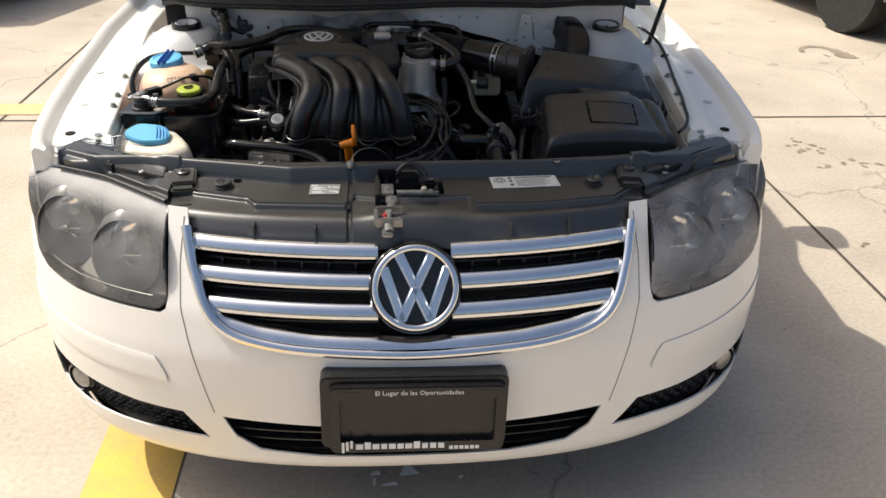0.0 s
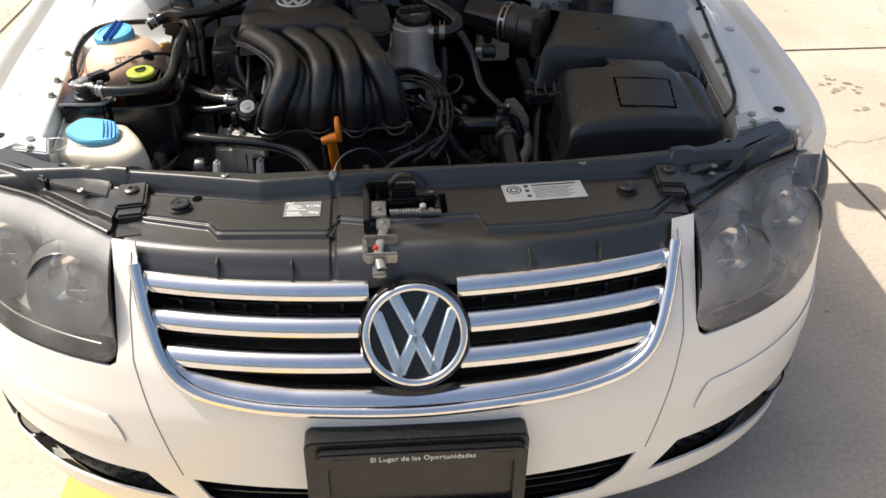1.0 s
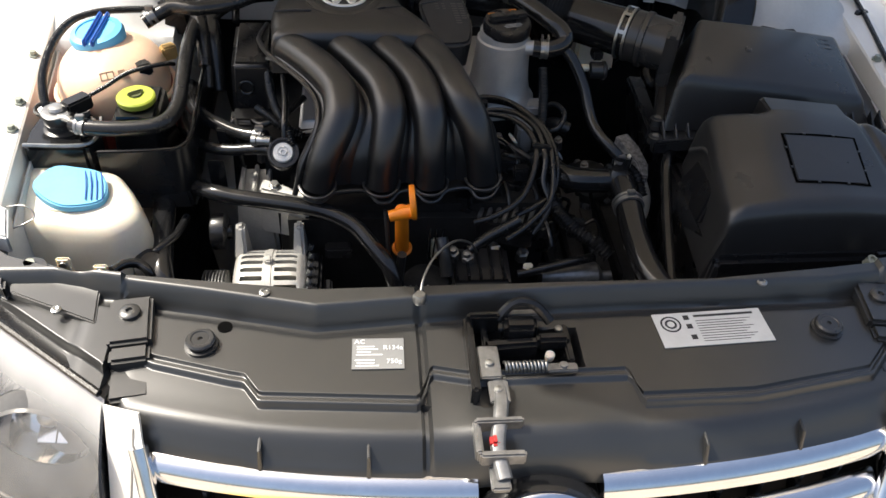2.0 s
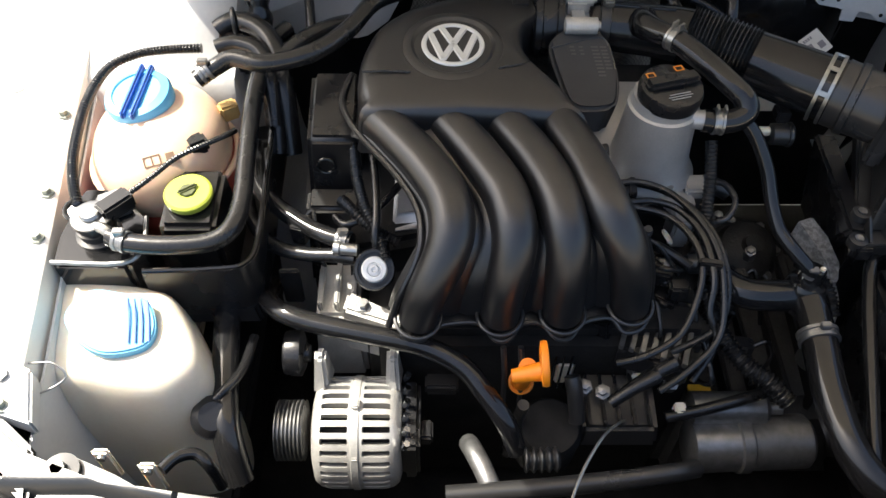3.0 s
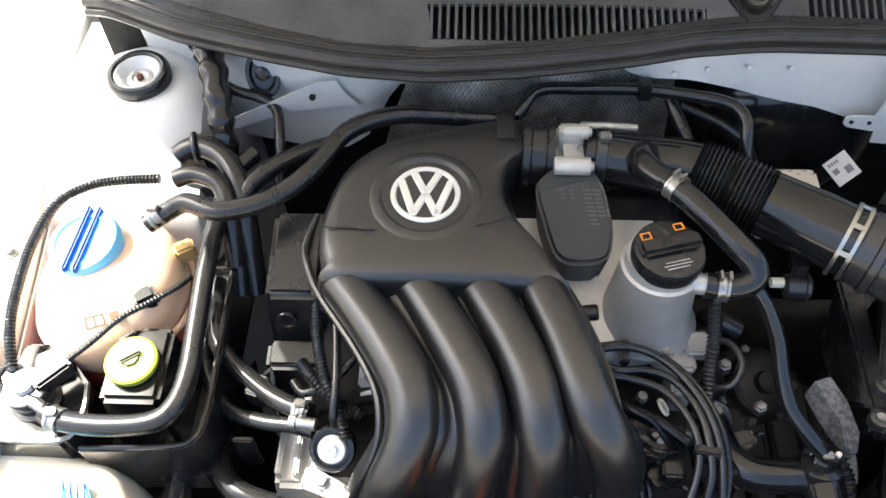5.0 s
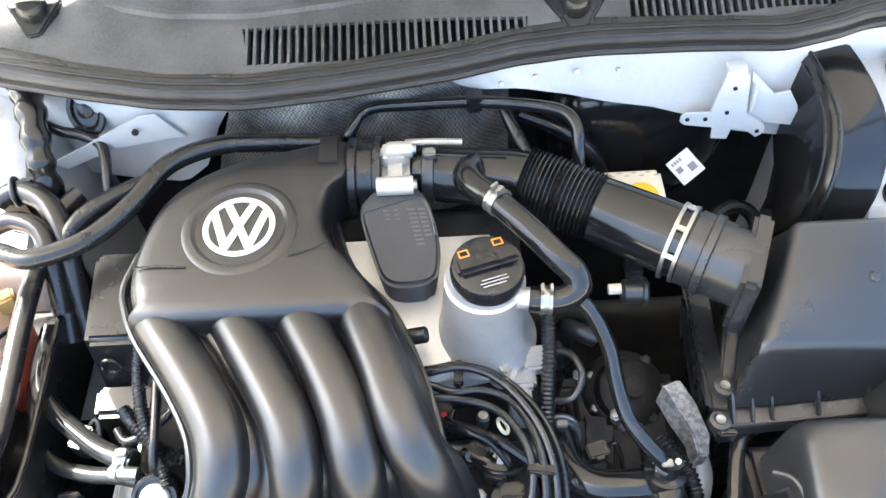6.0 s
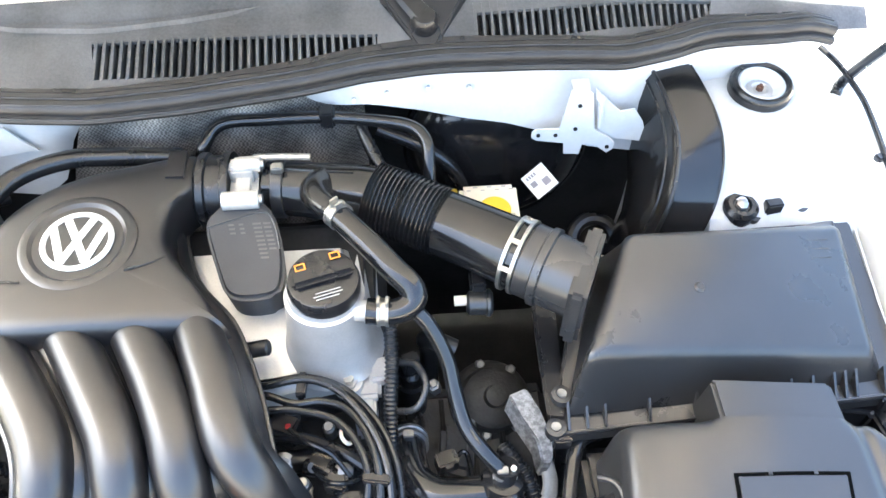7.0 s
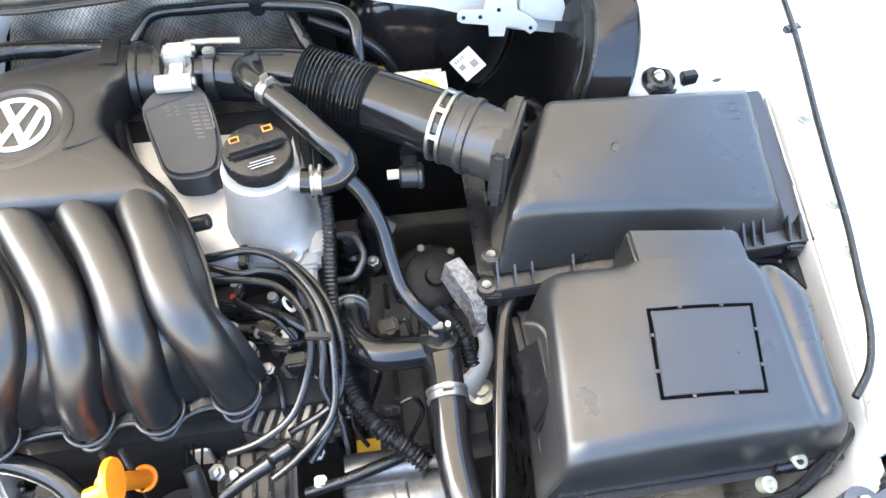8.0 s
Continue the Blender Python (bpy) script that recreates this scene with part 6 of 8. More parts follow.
R = 0.026
fall = lambda d: R - math.sqrt(max(0, R * R - (R - d) ** 2)) if d < R else 0.0
rows = []
for v in [-1] + list(np.linspace(0, 0.12, 9)) + list(np.linspace(0.135, 0.865, 80)) + list(np.linspace(0.88, 1, 9)) + [2]:
    row = []
    for u in [-1] + list(np.linspace(0, 0.10, 9)) + list(np.linspace(0.11, 0.89, 100)) + list(np.linspace(0.90, 1, 9)) + [2]:
        cu, cv = min(1, max(0, u)), min(1, max(0, v))
        x0, x1 = 0.310 + 0.018 * cv, 0.613 + 0.002 * cv - 0.02 * soft(0.75, 1.0, cv)
        y0, y1 = 0.405 + 0.006 * cu, 0.612 - 0.018 * cu
        x, y = x0 + (x1 - x0) * cu, y0 + (y1 - y0) * cv
        dx, dy = min(cu, 1 - cu) * 0.285, min(cv, 1 - cv) * 0.21
        back = 1 - soft(0.405, 0.435, x) * soft(0.575, 0.545, x)
        z = cover_z(x, y) - fall(dx) - fall(dy) * (1 if cv < 0.5 else 0.6 * back)
        # the soft fold along the right flank
        z -= 0.004 * math.exp(-((x - 0.572 - 0.06 * (0.5 - y)) / 0.007) ** 2)
        if u in (-1, 2) or v in (-1, 2):
            z = 0.655
            x += -0.014 if u == -1 else 0.016 if u == 2 else 0
            y += -0.004 if v == -1 else 0.010 if v == 2 else 0
        row.append((x, y, z))
    rows.append(row)
part("shell", sheet(rows, 0), GREY_PLASTIC, battery, "faded black moulded shell")
part("rear_tab", block([(0.425, 0.600, 0.70), (0.560, 0.596, 0.70), (0.562, 0.655, 0.70), (0.430, 0.664, 0.70)], [(0.428, 0.585, 0.8105), (0.556, 0.580, 0.8020), (0.556, 0.640, 0.8005), (0.429, 0.649, 0.8095)], 0.004, 3), GREY_PLASTIC, battery, "raised rear tab")
part("lower_case", block([(0.310, 0.395, 0.46), (0.310, 0.62, 0.46), (0.62, 0.62, 0.46), (0.62, 0.395, 0.46)], [(0.305, 0.392, 0.702), (0.305, 0.628, 0.702), (0.632, 0.628, 0.702), (0.620, 0.396, 0.702)], 0.008), BLACK, battery, "black lower case")
part("square_panel", block([(x, y, cover_z(x, y) - 0.011) for x, y in grow(0.985)], [(x, y, cover_z(x, y) + 0.0022) for x, y in grow(0.972)], 0.0012), GREY_PLASTIC, battery, "flat square panel")
gap = []
for f in (0.965, 1.045):
    loop = grow(f)
    gap.append([(p.x, p.y, cover_z(p.x, p.y) + 0.0008) for a, b in zip(loop, loop[1:] + loop[:1]) for p in (Vector((*a, 0)).lerp(Vector((*b, 0)), t) for t in np.linspace(0, 0.9, 10))])
gap = [g + g[:1] for g in gap]
part("panel_gap", sheet(gap, 0), HOLE, battery, "dark gap round the square panel")
for a, b in zip(grow(1.015), grow(1.015)[1:] + grow(1.015)[:1]):
    for t in (0.3, 0.7):
        p = Vector((*a, 0)).lerp(Vector((*b, 0)), t)
        part("panel_clip", box(p.x - 0.0018, p.x + 0.0018, p.y - 0.0018, p.y + 0.0018, cover_z(p.x, p.y), cover_z(p.x, p.y) + 0.0022, 0.0), GREY_PLASTIC, battery)
part("side_lip", tube([(0.306, 0.572, 0.762), (0.318, 0.562, 0.772), (0.324, 0.545, 0.772), (0.322, 0.512, 0.764), (0.330, 0.494, 0.766), (0.330, 0.478, 0.762), (0.316, 0.470, 0.742)], 0.0035, 8, 5), GREY_PLASTIC, battery, "raised lip round the side pocket")
part("front_foot", block([(0.300, 0.392, 0.655), (0.628, 0.398, 0.655), (0.625, 0.412, 0.655), (0.300, 0.408, 0.655)], [(0.304, 0.396, 0.690), (0.622, 0.402, 0.688), (0.620, 0.414, 0.700), (0.306, 0.410, 0.700)], 0.004), GREY_PLASTIC, battery, "lower edge of the cover")
part("side_pocket", block([(0.298, 0.470, 0.70), (0.316, 0.470, 0.70), (0.316, 0.570, 0.70), (0.298, 0.570, 0.70)], [(0.318, 0.485, 0.756), (0.335, 0.485, 0.760), (0.335, 0.560, 0.760), (0.318, 0.560, 0.756)], 0.004), BLACK, battery, "pressed side pocket")

# ---- coolant tank ----
tank = thing("coolant_tank", (-0.575, 0.76, 0.66), "cream plastic coolant expansion tank with a blue cap", "coolant tank")
ball = bmesh.new()
bmesh.ops.create_uvsphere(ball, u_segments=40, v_segments=24, radius=1)
for v in ball.verts:
    x, y, z = v.co
    k = 1 + 0.06 * max(0, -z)
    v.co = Vector((-0.575 + 0.083 * x * k, 0.762 + 0.097 * y * k, 0.768 + 0.066 * math.copysign(abs(z) ** 0.85, z)))
tank_body = part("tank", ball, CREAM, tank, "cream translucent tank")
part("waist_seam", ring(0.090, 0.004, (-0.575, 0.762, 0.757), (0, 0, 1), 44, 8), CREAM, tank_body)
bottom = lathe([(0.05, -0.09), (0.085, -0.075), (0.094, -0.02), (0.091, 0.0), (0.001, 0.0)], (-0.575, 0.762, 0.752), (0, 0, 1), 36)
part("tank_foot", bottom, PINK, tank, "pinkish foot with coolant inside")
tcap = Vector((-0.590, 0.780, 0.828))
tax = Vector((-0.10, -0.10, 1)).normalized()
blue = part("cap", lathe([(0.036, -0.008), (0.0405, -0.002), (0.0415, 0.010), (0.039, 0.016), (0.030, 0.0185), (0.029, 0.0165), (0.001, 0.0165)], tcap, tax, 44), SKYBLUE, tank, "light blue screw cap")
for s in (-0.006, 0.006):
    part("cap_ridge", box(-0.0028, 0.0028, -0.042, 0.042, 0.012, 0.024, 0.002, Matrix.Translation(tcap) @ Matrix.Rotation(radians(-6), 4, "Z") @ Matrix.Rotation(radians(5), 4, "X") @ Matrix.Translation((s, 0, 0))), BLUE, blue, "deep blue ridge")
part("neck_tab", box(-0.010, 0.012, -0.010, 0.010, 0, 0.012, 0.003, Matrix.Translation((-0.612, 0.835, 0.812))), MILK, tank)
sens = part("level_sensor", box(-0.013, 0.013, -0.011, 0.011, -0.01, 0.012, 0.004, Matrix.Translation((-0.519, 0.727, 0.806)) @ Matrix.Rotation(radians(35), 4, "Z")), BLACK, tank, "black sensor plug")
part("sensor_wire", tube([(-0.482, 0.768, 0.792), (-0.487, 0.745, 0.806), (-0.510, 0.716, 0.816), (-0.535, 0.694, 0.818), (-0.560, 0.668, 0.812), (-0.588, 0.642, 0.806), (-0.600, 0.630, 0.803)], 0.0034, 8, wave=0.12, pitch=0.004), RUBBER, sens, "corrugated wire")
nz = Vector((0.145, -0.56, 0.81)).normalized()
nx = (Vector((0.93, 0.36, 0)) - nz * nz.dot(Vector((0.93, 0.36, 0)))).normalized()
mm = Matrix.Translation(Vector((-0.562, 0.692, 0.8148))) @ Matrix((nx, nz.cross(nx), nz)).transposed().to_4x4()
part("symbol", join(box(-0.010, -0.0085, -0.006, 0.006, 0, 0.0006, 0, mm), box(0.0085, 0.010, -0.006, 0.006, 0, 0.0006, 0, mm), box(-0.0008, 0.0008, -0.006, 0.006, 0, 0.0006, 0, mm), box(-0.010, 0.010, -0.0065, -0.005, 0, 0.0006, 0, mm), box(-0.010, 0.010, 0.005, 0.0065, 0, 0.0006, 0, mm), box(0.016, 0.026, -0.005, 0.005, 0, 0.0006, 0, mm)), material("brown_print", (0.2, 0.12, 0.07), (0.16, 0.1, 0.06), 0.5, bump=0), tank_body, "brown open-book symbol")
part("foam_chip", box(-0.012, 0.012, -0.009, 0.009, -0.012, 0.012, 0.003, Matrix.Translation((-0.495, 0.802, 0.795)) @ Matrix.Rotation(radians(30), 4, "Z")), material("ochre_foam", (0.5, 0.33, 0.12), (0.35, 0.22, 0.08), 0.8, scale=60, bump=0.5), tank, "ochre foam block")

# ---- power steering reservoir ----
steer = thing("power_steering_reservoir", (-0.51, 0.65, 0.70), "black fluid reservoir with a yellow-green cap", "reservoir")
part("body", block([(-0.55, 0.60, 0.68), (-0.475, 0.60, 0.68), (-0.475, 0.705, 0.68), (-0.55, 0.705, 0.68)], [(-0.545, 0.612, 0.792), (-0.482, 0.612, 0.792), (-0.482, 0.698, 0.798), (-0.545, 0.698, 0.798)], 0.006), GLOSS, steer, "black box body")
lime = part("cap", lathe([(0.026, 0), (0.0275, 0.003), (0.0275, 0.009), (0.025, 0.011), (0.001, 0.011)], (-0.515, 0.652, 0.797), (0, -0.05, 1), 36), LIME, steer, "yellow-green cap")
part("cap_grip", join(box(-0.012, 0.012, -0.003, 0.003, 0, 0.006, 0.002, Matrix.Translation((-0.515, 0.653, 0.808)) @ Matrix.Rotation(radians(35), 4, "Z")), lathe([(0.010, 0), (0.009, 0.002), (0.001, 0.002)], (-0.515, 0.652, 0.8085), (0, 0, 1), 8)), material("dark_olive_print", (0.08, 0.09, 0.03), (0.06, 0.07, 0.02), 0.5), lime, "dark olive grip")

# ---- canister valve beside it ----
valve = thing("vapour_valve", (-0.61, 0.61, 0.74), "black and bright vapour valve on a black tray", "valve")
part("tray", prism([(-0.660, 0.572), (-0.575, 0.572), (-0.560, 0.60), (-0.568, 0.640), (-0.615, 0.690), (-0.655, 0.69), (-0.664, 0.62)], 0.66, 0.772, 0.005), GLOSS, valve, "glossy black tray")
part("tray_lip", tube([(-0.660, 0.575, 0.774), (-0.580, 0.574, 0.774), (-0.563, 0.60, 0.775), (-0.568, 0.640, 0.776)], 0.003, 6, 4), STEEL, valve, "bright edge")
part("valve_body", lathe([(0.026, 0), (0.026, 0.006), (0.021, 0.008), (0.021, 0.014), (0.0225, 0.015), (0.0225, 0.018), (0.020, 0.019), (0.020, 0.026), (0.0235, 0.028), (0.0235, 0.033), (0.021, 0.034), (0.019, 0.032), (0.001, 0.032)], (-0.618, 0.620, 0.768), (0, 0, 1), 32), GREY_PLASTIC, valve, "ribbed black valve body")
part("valve_plate", lathe([(0.0225, 0), (0.0225, 0.0025), (0.020, 0.0035), (0.012, 0.0035), (0.001, 0.0035)], (-0.618, 0.620, 0.7995), (0, 0, 1), 30), DULL, valve, "grey metal top plate")
part("valve_cap", lathe([(0.0125, 0), (0.0125, 0.006), (0.010, 0.009), (0.005, 0.010), (0.001, 0.010)], (-0.618, 0.620, 0.800), (0, 0, 1), 24), STEEL, valve, "bright valve cap")
part("spout", tube([(-0.612, 0.607, 0.798), (-0.600, 0.602, 0.800), (-0.588, 0.594, 0.796)], 0.0065, 10, 4), STEEL, valve, "bright outlet spout")
part("back_plate", prism([(-0.622, 0.628), (-0.585, 0.650), (-0.605, 0.682), (-0.632, 0.668)], 0.770, 0.784, 0.003), DULL, valve, "grey back plate")
part("plug", box(-0.011, 0.011, -0.020, 0.020, -0.010, 0.012, 0.003, Matrix.Translation((-0.594, 0.634, 0.802)) @ Matrix.Rotation(radians(-42), 4, "Z")), BLACK, valve, "black plug")
part("wire_eye", ring(0.0125, 0.003, (-0.641, 0.634, 0.795), (0, -0.2, 1), 26, 8), RUBBER, valve, "black wire eyelet")
part("eye_bolt", lathe([(0.009, 0), (0.009, 0.006), (0.001, 0.007)], (-0.641, 0.634, 0.790), (0, -0.2, 1), 6), CHROME, valve, "bright bolt")

# ---- washer bottle ----
washer = thing("washer_bottle", (-0.58, 0.52, 0.45), "milky white washer bottle with a light blue flap cap", "washer bottle")
q = [(-0.682, 0.580), (-0.558, 0.574), (-0.520, 0.545), (-0.489, 0.485), (-0.505, 0.456), (-0.535, 0.444), (-0.600, 0.452), (-0.655, 0.470)]
q2 = [(-0.672, 0.590), (-0.545, 0.585), (-0.505, 0.555), (-0.475, 0.480), (-0.488, 0.440), (-0.525, 0.425), (-0.600, 0.432), (-0.650, 0.445)]
rounded = lambda pts: [(p.x, p.y) for p in smooth_line([(x, y, 0) for x, y in pts], 5, True)]
q, q2 = rounded(q), rounded(q2)
mean = lambda pts: (sum(p[0] for p in pts) / len(pts), sum(p[1] for p in pts) / len(pts))
(ax0, ay0), rows = mean(q), []
for f, z, w in ((0.05, 0.733, 0), (0.55, 0.733, 0), (0.80, 0.731, 0), (0.90, 0.727, 0), (0.965, 0.719, 0.05), (1.0, 0.706, 0.12), (1.015, 0.690, 0.25), (1.02, 0.66, 0.5), (1.0, 0.46, 1.0)):
    ring_pts = [((ax0 + (p[0] - ax0) * f) * (1 - w) + r[0] * w, (ay0 + (p[1] - ay0) * f) * (1 - w) + r[1] * w) for p, r in zip(q, q2)]
    rows.append([(x, y, z + 0.09 * (y - 0.50) * (1 - w)) for x, y in ring_pts + ring_pts[:1]])
part("bottle", sheet(rows, 0), MILK, washer, "milky white bottle")
bend = lambda x, y: 0.7425 + 0.018 * (y - 0.50) / 0.1 + 0.006 * math.sin((x + 0.65) * 28)
cap_line = smooth_line([(-0.640, 0.523, 0), (-0.618, 0.492, 0), (-0.585, 0.476, 0), (-0.546, 0.487, 0), (-0.538, 0.512, 0), (-0.552, 0.541, 0), (-0.585, 0.548, 0), (-0.618, 0.550, 0)], 4, True)
flap = part("flap_cap", block([(p.x, p.y, bend(p.x, p.y) - 0.012) for p in cap_line], [(p.x, p.y, bend(p.x, p.y)) for p in cap_line], 0.002), FLAP, washer, "light blue flap cap")
for i in range(4):
    x = -0.566 + 0.007 * i
    part("cap_line", tube([(x + 0.004, 0.4885 + 0.001 * i, bend(x, 0.489) + 0.0008), (x, 0.515, bend(x, 0.515) + 0.0008), (x - 0.006, 0.540, bend(x, 0.54) + 0.0004)], 0.0010, 6, 3), BLUE, flap)
part("neck", lathe([(0.036, 0), (0.034, 0.012), (0.001, 0.012)], (-0.595, 0.513, 0.722), (0, 0, 1), 28), MILK, washer)

# ---- alternator ----
alt = thing("alternator", (-0.32, 0.465, 0.50), "silver alternator with slotted housing and grooved pulley", "alternator")
AC = Vector((0, 0.468, 0.575))


def slotted(x0, x1):
    """Half of the housing, from its rounded outer end x0 to the joint x1, with a row of cooling slots."""
    w, out = abs(x1 - x0), 1 if x1 > x0 else -1
    prof = [(0.048, 0), (0.059, 0.003), (0.064, 0.009), (0.0665, 0.017), (0.067, 0.022), (0.067, w), (0.001, w)]
    drum = lathe(prof, (x0, AC.y, AC.z), (out, 0, 0), 60)
    cuts = []
    for k in range(30):
        m = Matrix.Translation((x0 + out * (w * 0.5 + 0.002), AC.y, AC.z)) @ Matrix.Rotation(k * math.tau / 30, 4, "X") @ Matrix.Translation((0, 0, 0.066))
        cuts.append(box(-0.0160, 0.0160, -0.0036, 0.0036, -0.018, 0.02, 0.0012, m, 1))
    return carve(drum, join(*cuts))


part("housing", slotted(-0.377, -0.3252), CAST, alt, "slotted cast housing half")
part("housing", slotted(-0.272, -0.3248), CAST, alt, "slotted cast housing half")
part("joint_band", lathe([(0.0668, -0.005), (0.0684, -0.004), (0.0684, 0.004), (0.0668, 0.005)], (-0.325, AC.y, AC.z), (1, 0, 0), 60), CAST, alt, "raised joint between the halves")
part("core", lathe([(0.050, 0), (0.050, 0.098), (0.001, 0.098)], (-0.374, AC.y, AC.z), (1, 0, 0), 32), DARK, alt, "dark core")
pul = []
for i in range(7):
    pul += [(0.037, 0.0047 * i), (0.037, 0.0047 * i + 0.0014), (0.032, 0.0047 * i + 0.0026), (0.032, 0.0047 * i + 0.0036)]
part("pulley", lathe([(0.02, 0)] + pul + [(0.037, 0.0335), (0.02, 0.036), (0.001, 0.036)], (-0.424, AC.y + 0.002, AC.z), (1, 0, 0), 40), DULL, alt, "grooved steel pulley")
for x in (-0.368, -0.283):
    part("mount_ear", block([(x - 0.009, 0.49, 0.625), (x + 0.009, 0.49, 0.625), (x + 0.011, 0.54, 0.60), (x - 0.011, 0.54, 0.60)], [(x - 0.006, 0.515, 0.668), (x + 0.006, 0.515, 0.668), (x + 0.007, 0.532, 0.668), (x - 0.007, 0.532, 0.668)], 0.004), CAST, alt, "cast mounting ear")
for y0, z0 in ((0.462, 0.634), (0.412, 0.602)):
    part("clamping_lug", box(-0.330, -0.320, y0, y0 + 0.014, z0, z0 + 0.016, 0.002), CAST, alt, "clamping lug")
part("regulator", join(box(-0.272, -0.250, 0.425, 0.515, 0.535, 0.620, 0.005), box(-0.252, -0.235, 0.445, 0.470, 0.585, 0.605, 0.003)), BLACK, alt, "black regulator cap")
for i in range(6):
    part("terminal", lathe([(0.004, 0), (0.004, 0.012), (0.001, 0.012)], (-0.268, 0.425 + 0.018 * i, 0.622), (0.3, 0, 1), 8), CHROME, alt, "bright terminal")
part("connector", box(-0.245, -0.205, 0.492, 0.512, 0.622, 0.642, 0.003), BLACK, alt, "black connector")
bracketA = thing("accessory_bracket", (-0.35, 0.60, 0.60), "cast aluminium accessory bracket beside the engine", "bracket")
part("web", block([(-0.385, 0.56, 0.55), (-0.318, 0.56, 0.55), (-0.318, 0.655, 0.55), (-0.385, 0.655, 0.55)], [(-0.378, 0.574, 0.668), (-0.325, 0.574, 0.668), (-0.325, 0.648, 0.680), (-0.378, 0.648, 0.680)], 0.006), CAST, bracketA, "cast web")
for x in (-0.372, -0.352, -0.332):
    part("fin", box(x - 0.003, x + 0.003, 0.58, 0.645, 0.670, 0.688, 0.002), CAST, bracketA, "cast fin")
part("lower_flange", block([(-0.345, 0.560, 0.62), (-0.268, 0.535, 0.62), (-0.262, 0.556, 0.62), (-0.338, 0.590, 0.62)], [(-0.342, 0.562, 0.702), (-0.272, 0.538, 0.700), (-0.268, 0.552, 0.704), (-0.336, 0.586, 0.706)], 0.004), CAST, bracketA, "cast flange")
part("flange_bolt", lathe([(0.009, 0), (0.009, 0.003), (0.006, 0.003), (0.006, 0.009), (0.001, 0.009)], (-0.318, 0.566, 0.703), (0, -0.1, 1), 6), STEEL, bracketA)
part("steel_strap", box(-0.418, -0.394, 0.600, 0.606, 0.66, 0.725, 0.002), GLOSS, bracketA, "black steel strap")
part("tensioner", lathe([(0.026, 0), (0.028, 0.004), (0.028, 0.020), (0.020, 0.024), (0.012, 0.024), (0.011, 0.03), (0.001, 0.03)], (-0.414, 0.540, 0.640), (1, 0, 0), 32), BLACK, bracketA, "black belt tensioner")

# ---- dipstick ----
dip = thing("dipstick", (-0.13, 0.46, 0.55), "orange dipstick handle on its tube", "dipstick")
part("guide_tube", tube([(-0.140, 0.475, 0.50), (-0.136, 0.465, 0.60), (-0.132, 0.460, 0.660)], 0.007, 10), GREY_PLASTIC, dip, "dark guide tube")
part("funnel", tube([(-0.130, 0.505, 0.630), (-0.132, 0.482, 0.690), (-0.134, 0.462, 0.742)], lambda t: 0.0105 - 0.001 * t, 16), ORANGE, dip, "orange funnel")
part("funnel_ring", ring(0.0125, 0.003, (-0.130, 0.505, 0.632), (0.0, -0.35, 1), 24, 8), ORANGE, dip)
part("handle", join(lathe([(0.016, -0.0045), (0.0235, -0.0035), (0.0245, 0.0), (0.0235, 0.0035), (0.016, 0.0045), (0.001, 0.0045)], (-0.119, 0.454, 0.762), (1, 0, 0.1), 28), tube([(-0.121, 0.454, 0.746), (-0.135, 0.453, 0.743), (-0.151, 0.452, 0.739)], lambda t: 0.0105 - 0.003 * t, 14)), ORANGE, dip, "orange round pull handle")
solo("dipstick_cable", tube([(-0.120, 0.262, 0.776), (-0.115, 0.285, 0.785), (-0.098, 0.325, 0.782), (-0.070, 0.370, 0.765), (-0.045, 0.40, 0.735), (-0.03, 0.42, 0.70)], 0.0016, 8), STEEL, (-0.12, 0.262, 0.776), "thin bare steel cable fixed to the panel", "cable")
solo("cable_end", lathe([(0.008, -0.006), (0.0085, 0.002), (0.006, 0.006), (0.001, 0.006)], (-0.121, 0.260, 0.776), (0, 0, 1), 14), STEEL, (-0.121, 0.260, 0.77), "round steel cable end fixing", "cable fixing")

# ---- hoses, pipes and wires ----
def hose(name, pts, r, label, mat=RUBBER, wave=0.0, pitch=0.005, clamps=(), sides=12, category="hose"):
    at = pts[0]
    if not clamps:
        return solo(name, tube(pts, r, sides, 6, wave, pitch), mat, at, label, category)
    ob = thing(name, at, label, category)
    part("hose_body", tube(pts, r, sides, 6, wave, pitch), mat, ob)
    r = r(0.3) if callable(r) else r
    for p, d in clamps:
        part("hose_clamp", lathe([(r * 1.0, -0.007), (r * 1.16, -0.007), (r * 1.16, -0.003), (r * 1.06, -0.002), (r * 1.06, 0.002), (r * 1.16, 0.003), (r * 1.16, 0.007), (r * 1.0, 0.007)], p, d, 24), DULL, ob, "steel spring clamp")
        part("clamp_ears", box(-0.006, 0.006, -0.004, 0.004, r, r + 0.008, 0.001, Matrix.Translation(p)), DULL, ob, "clamp ears")
    return ob


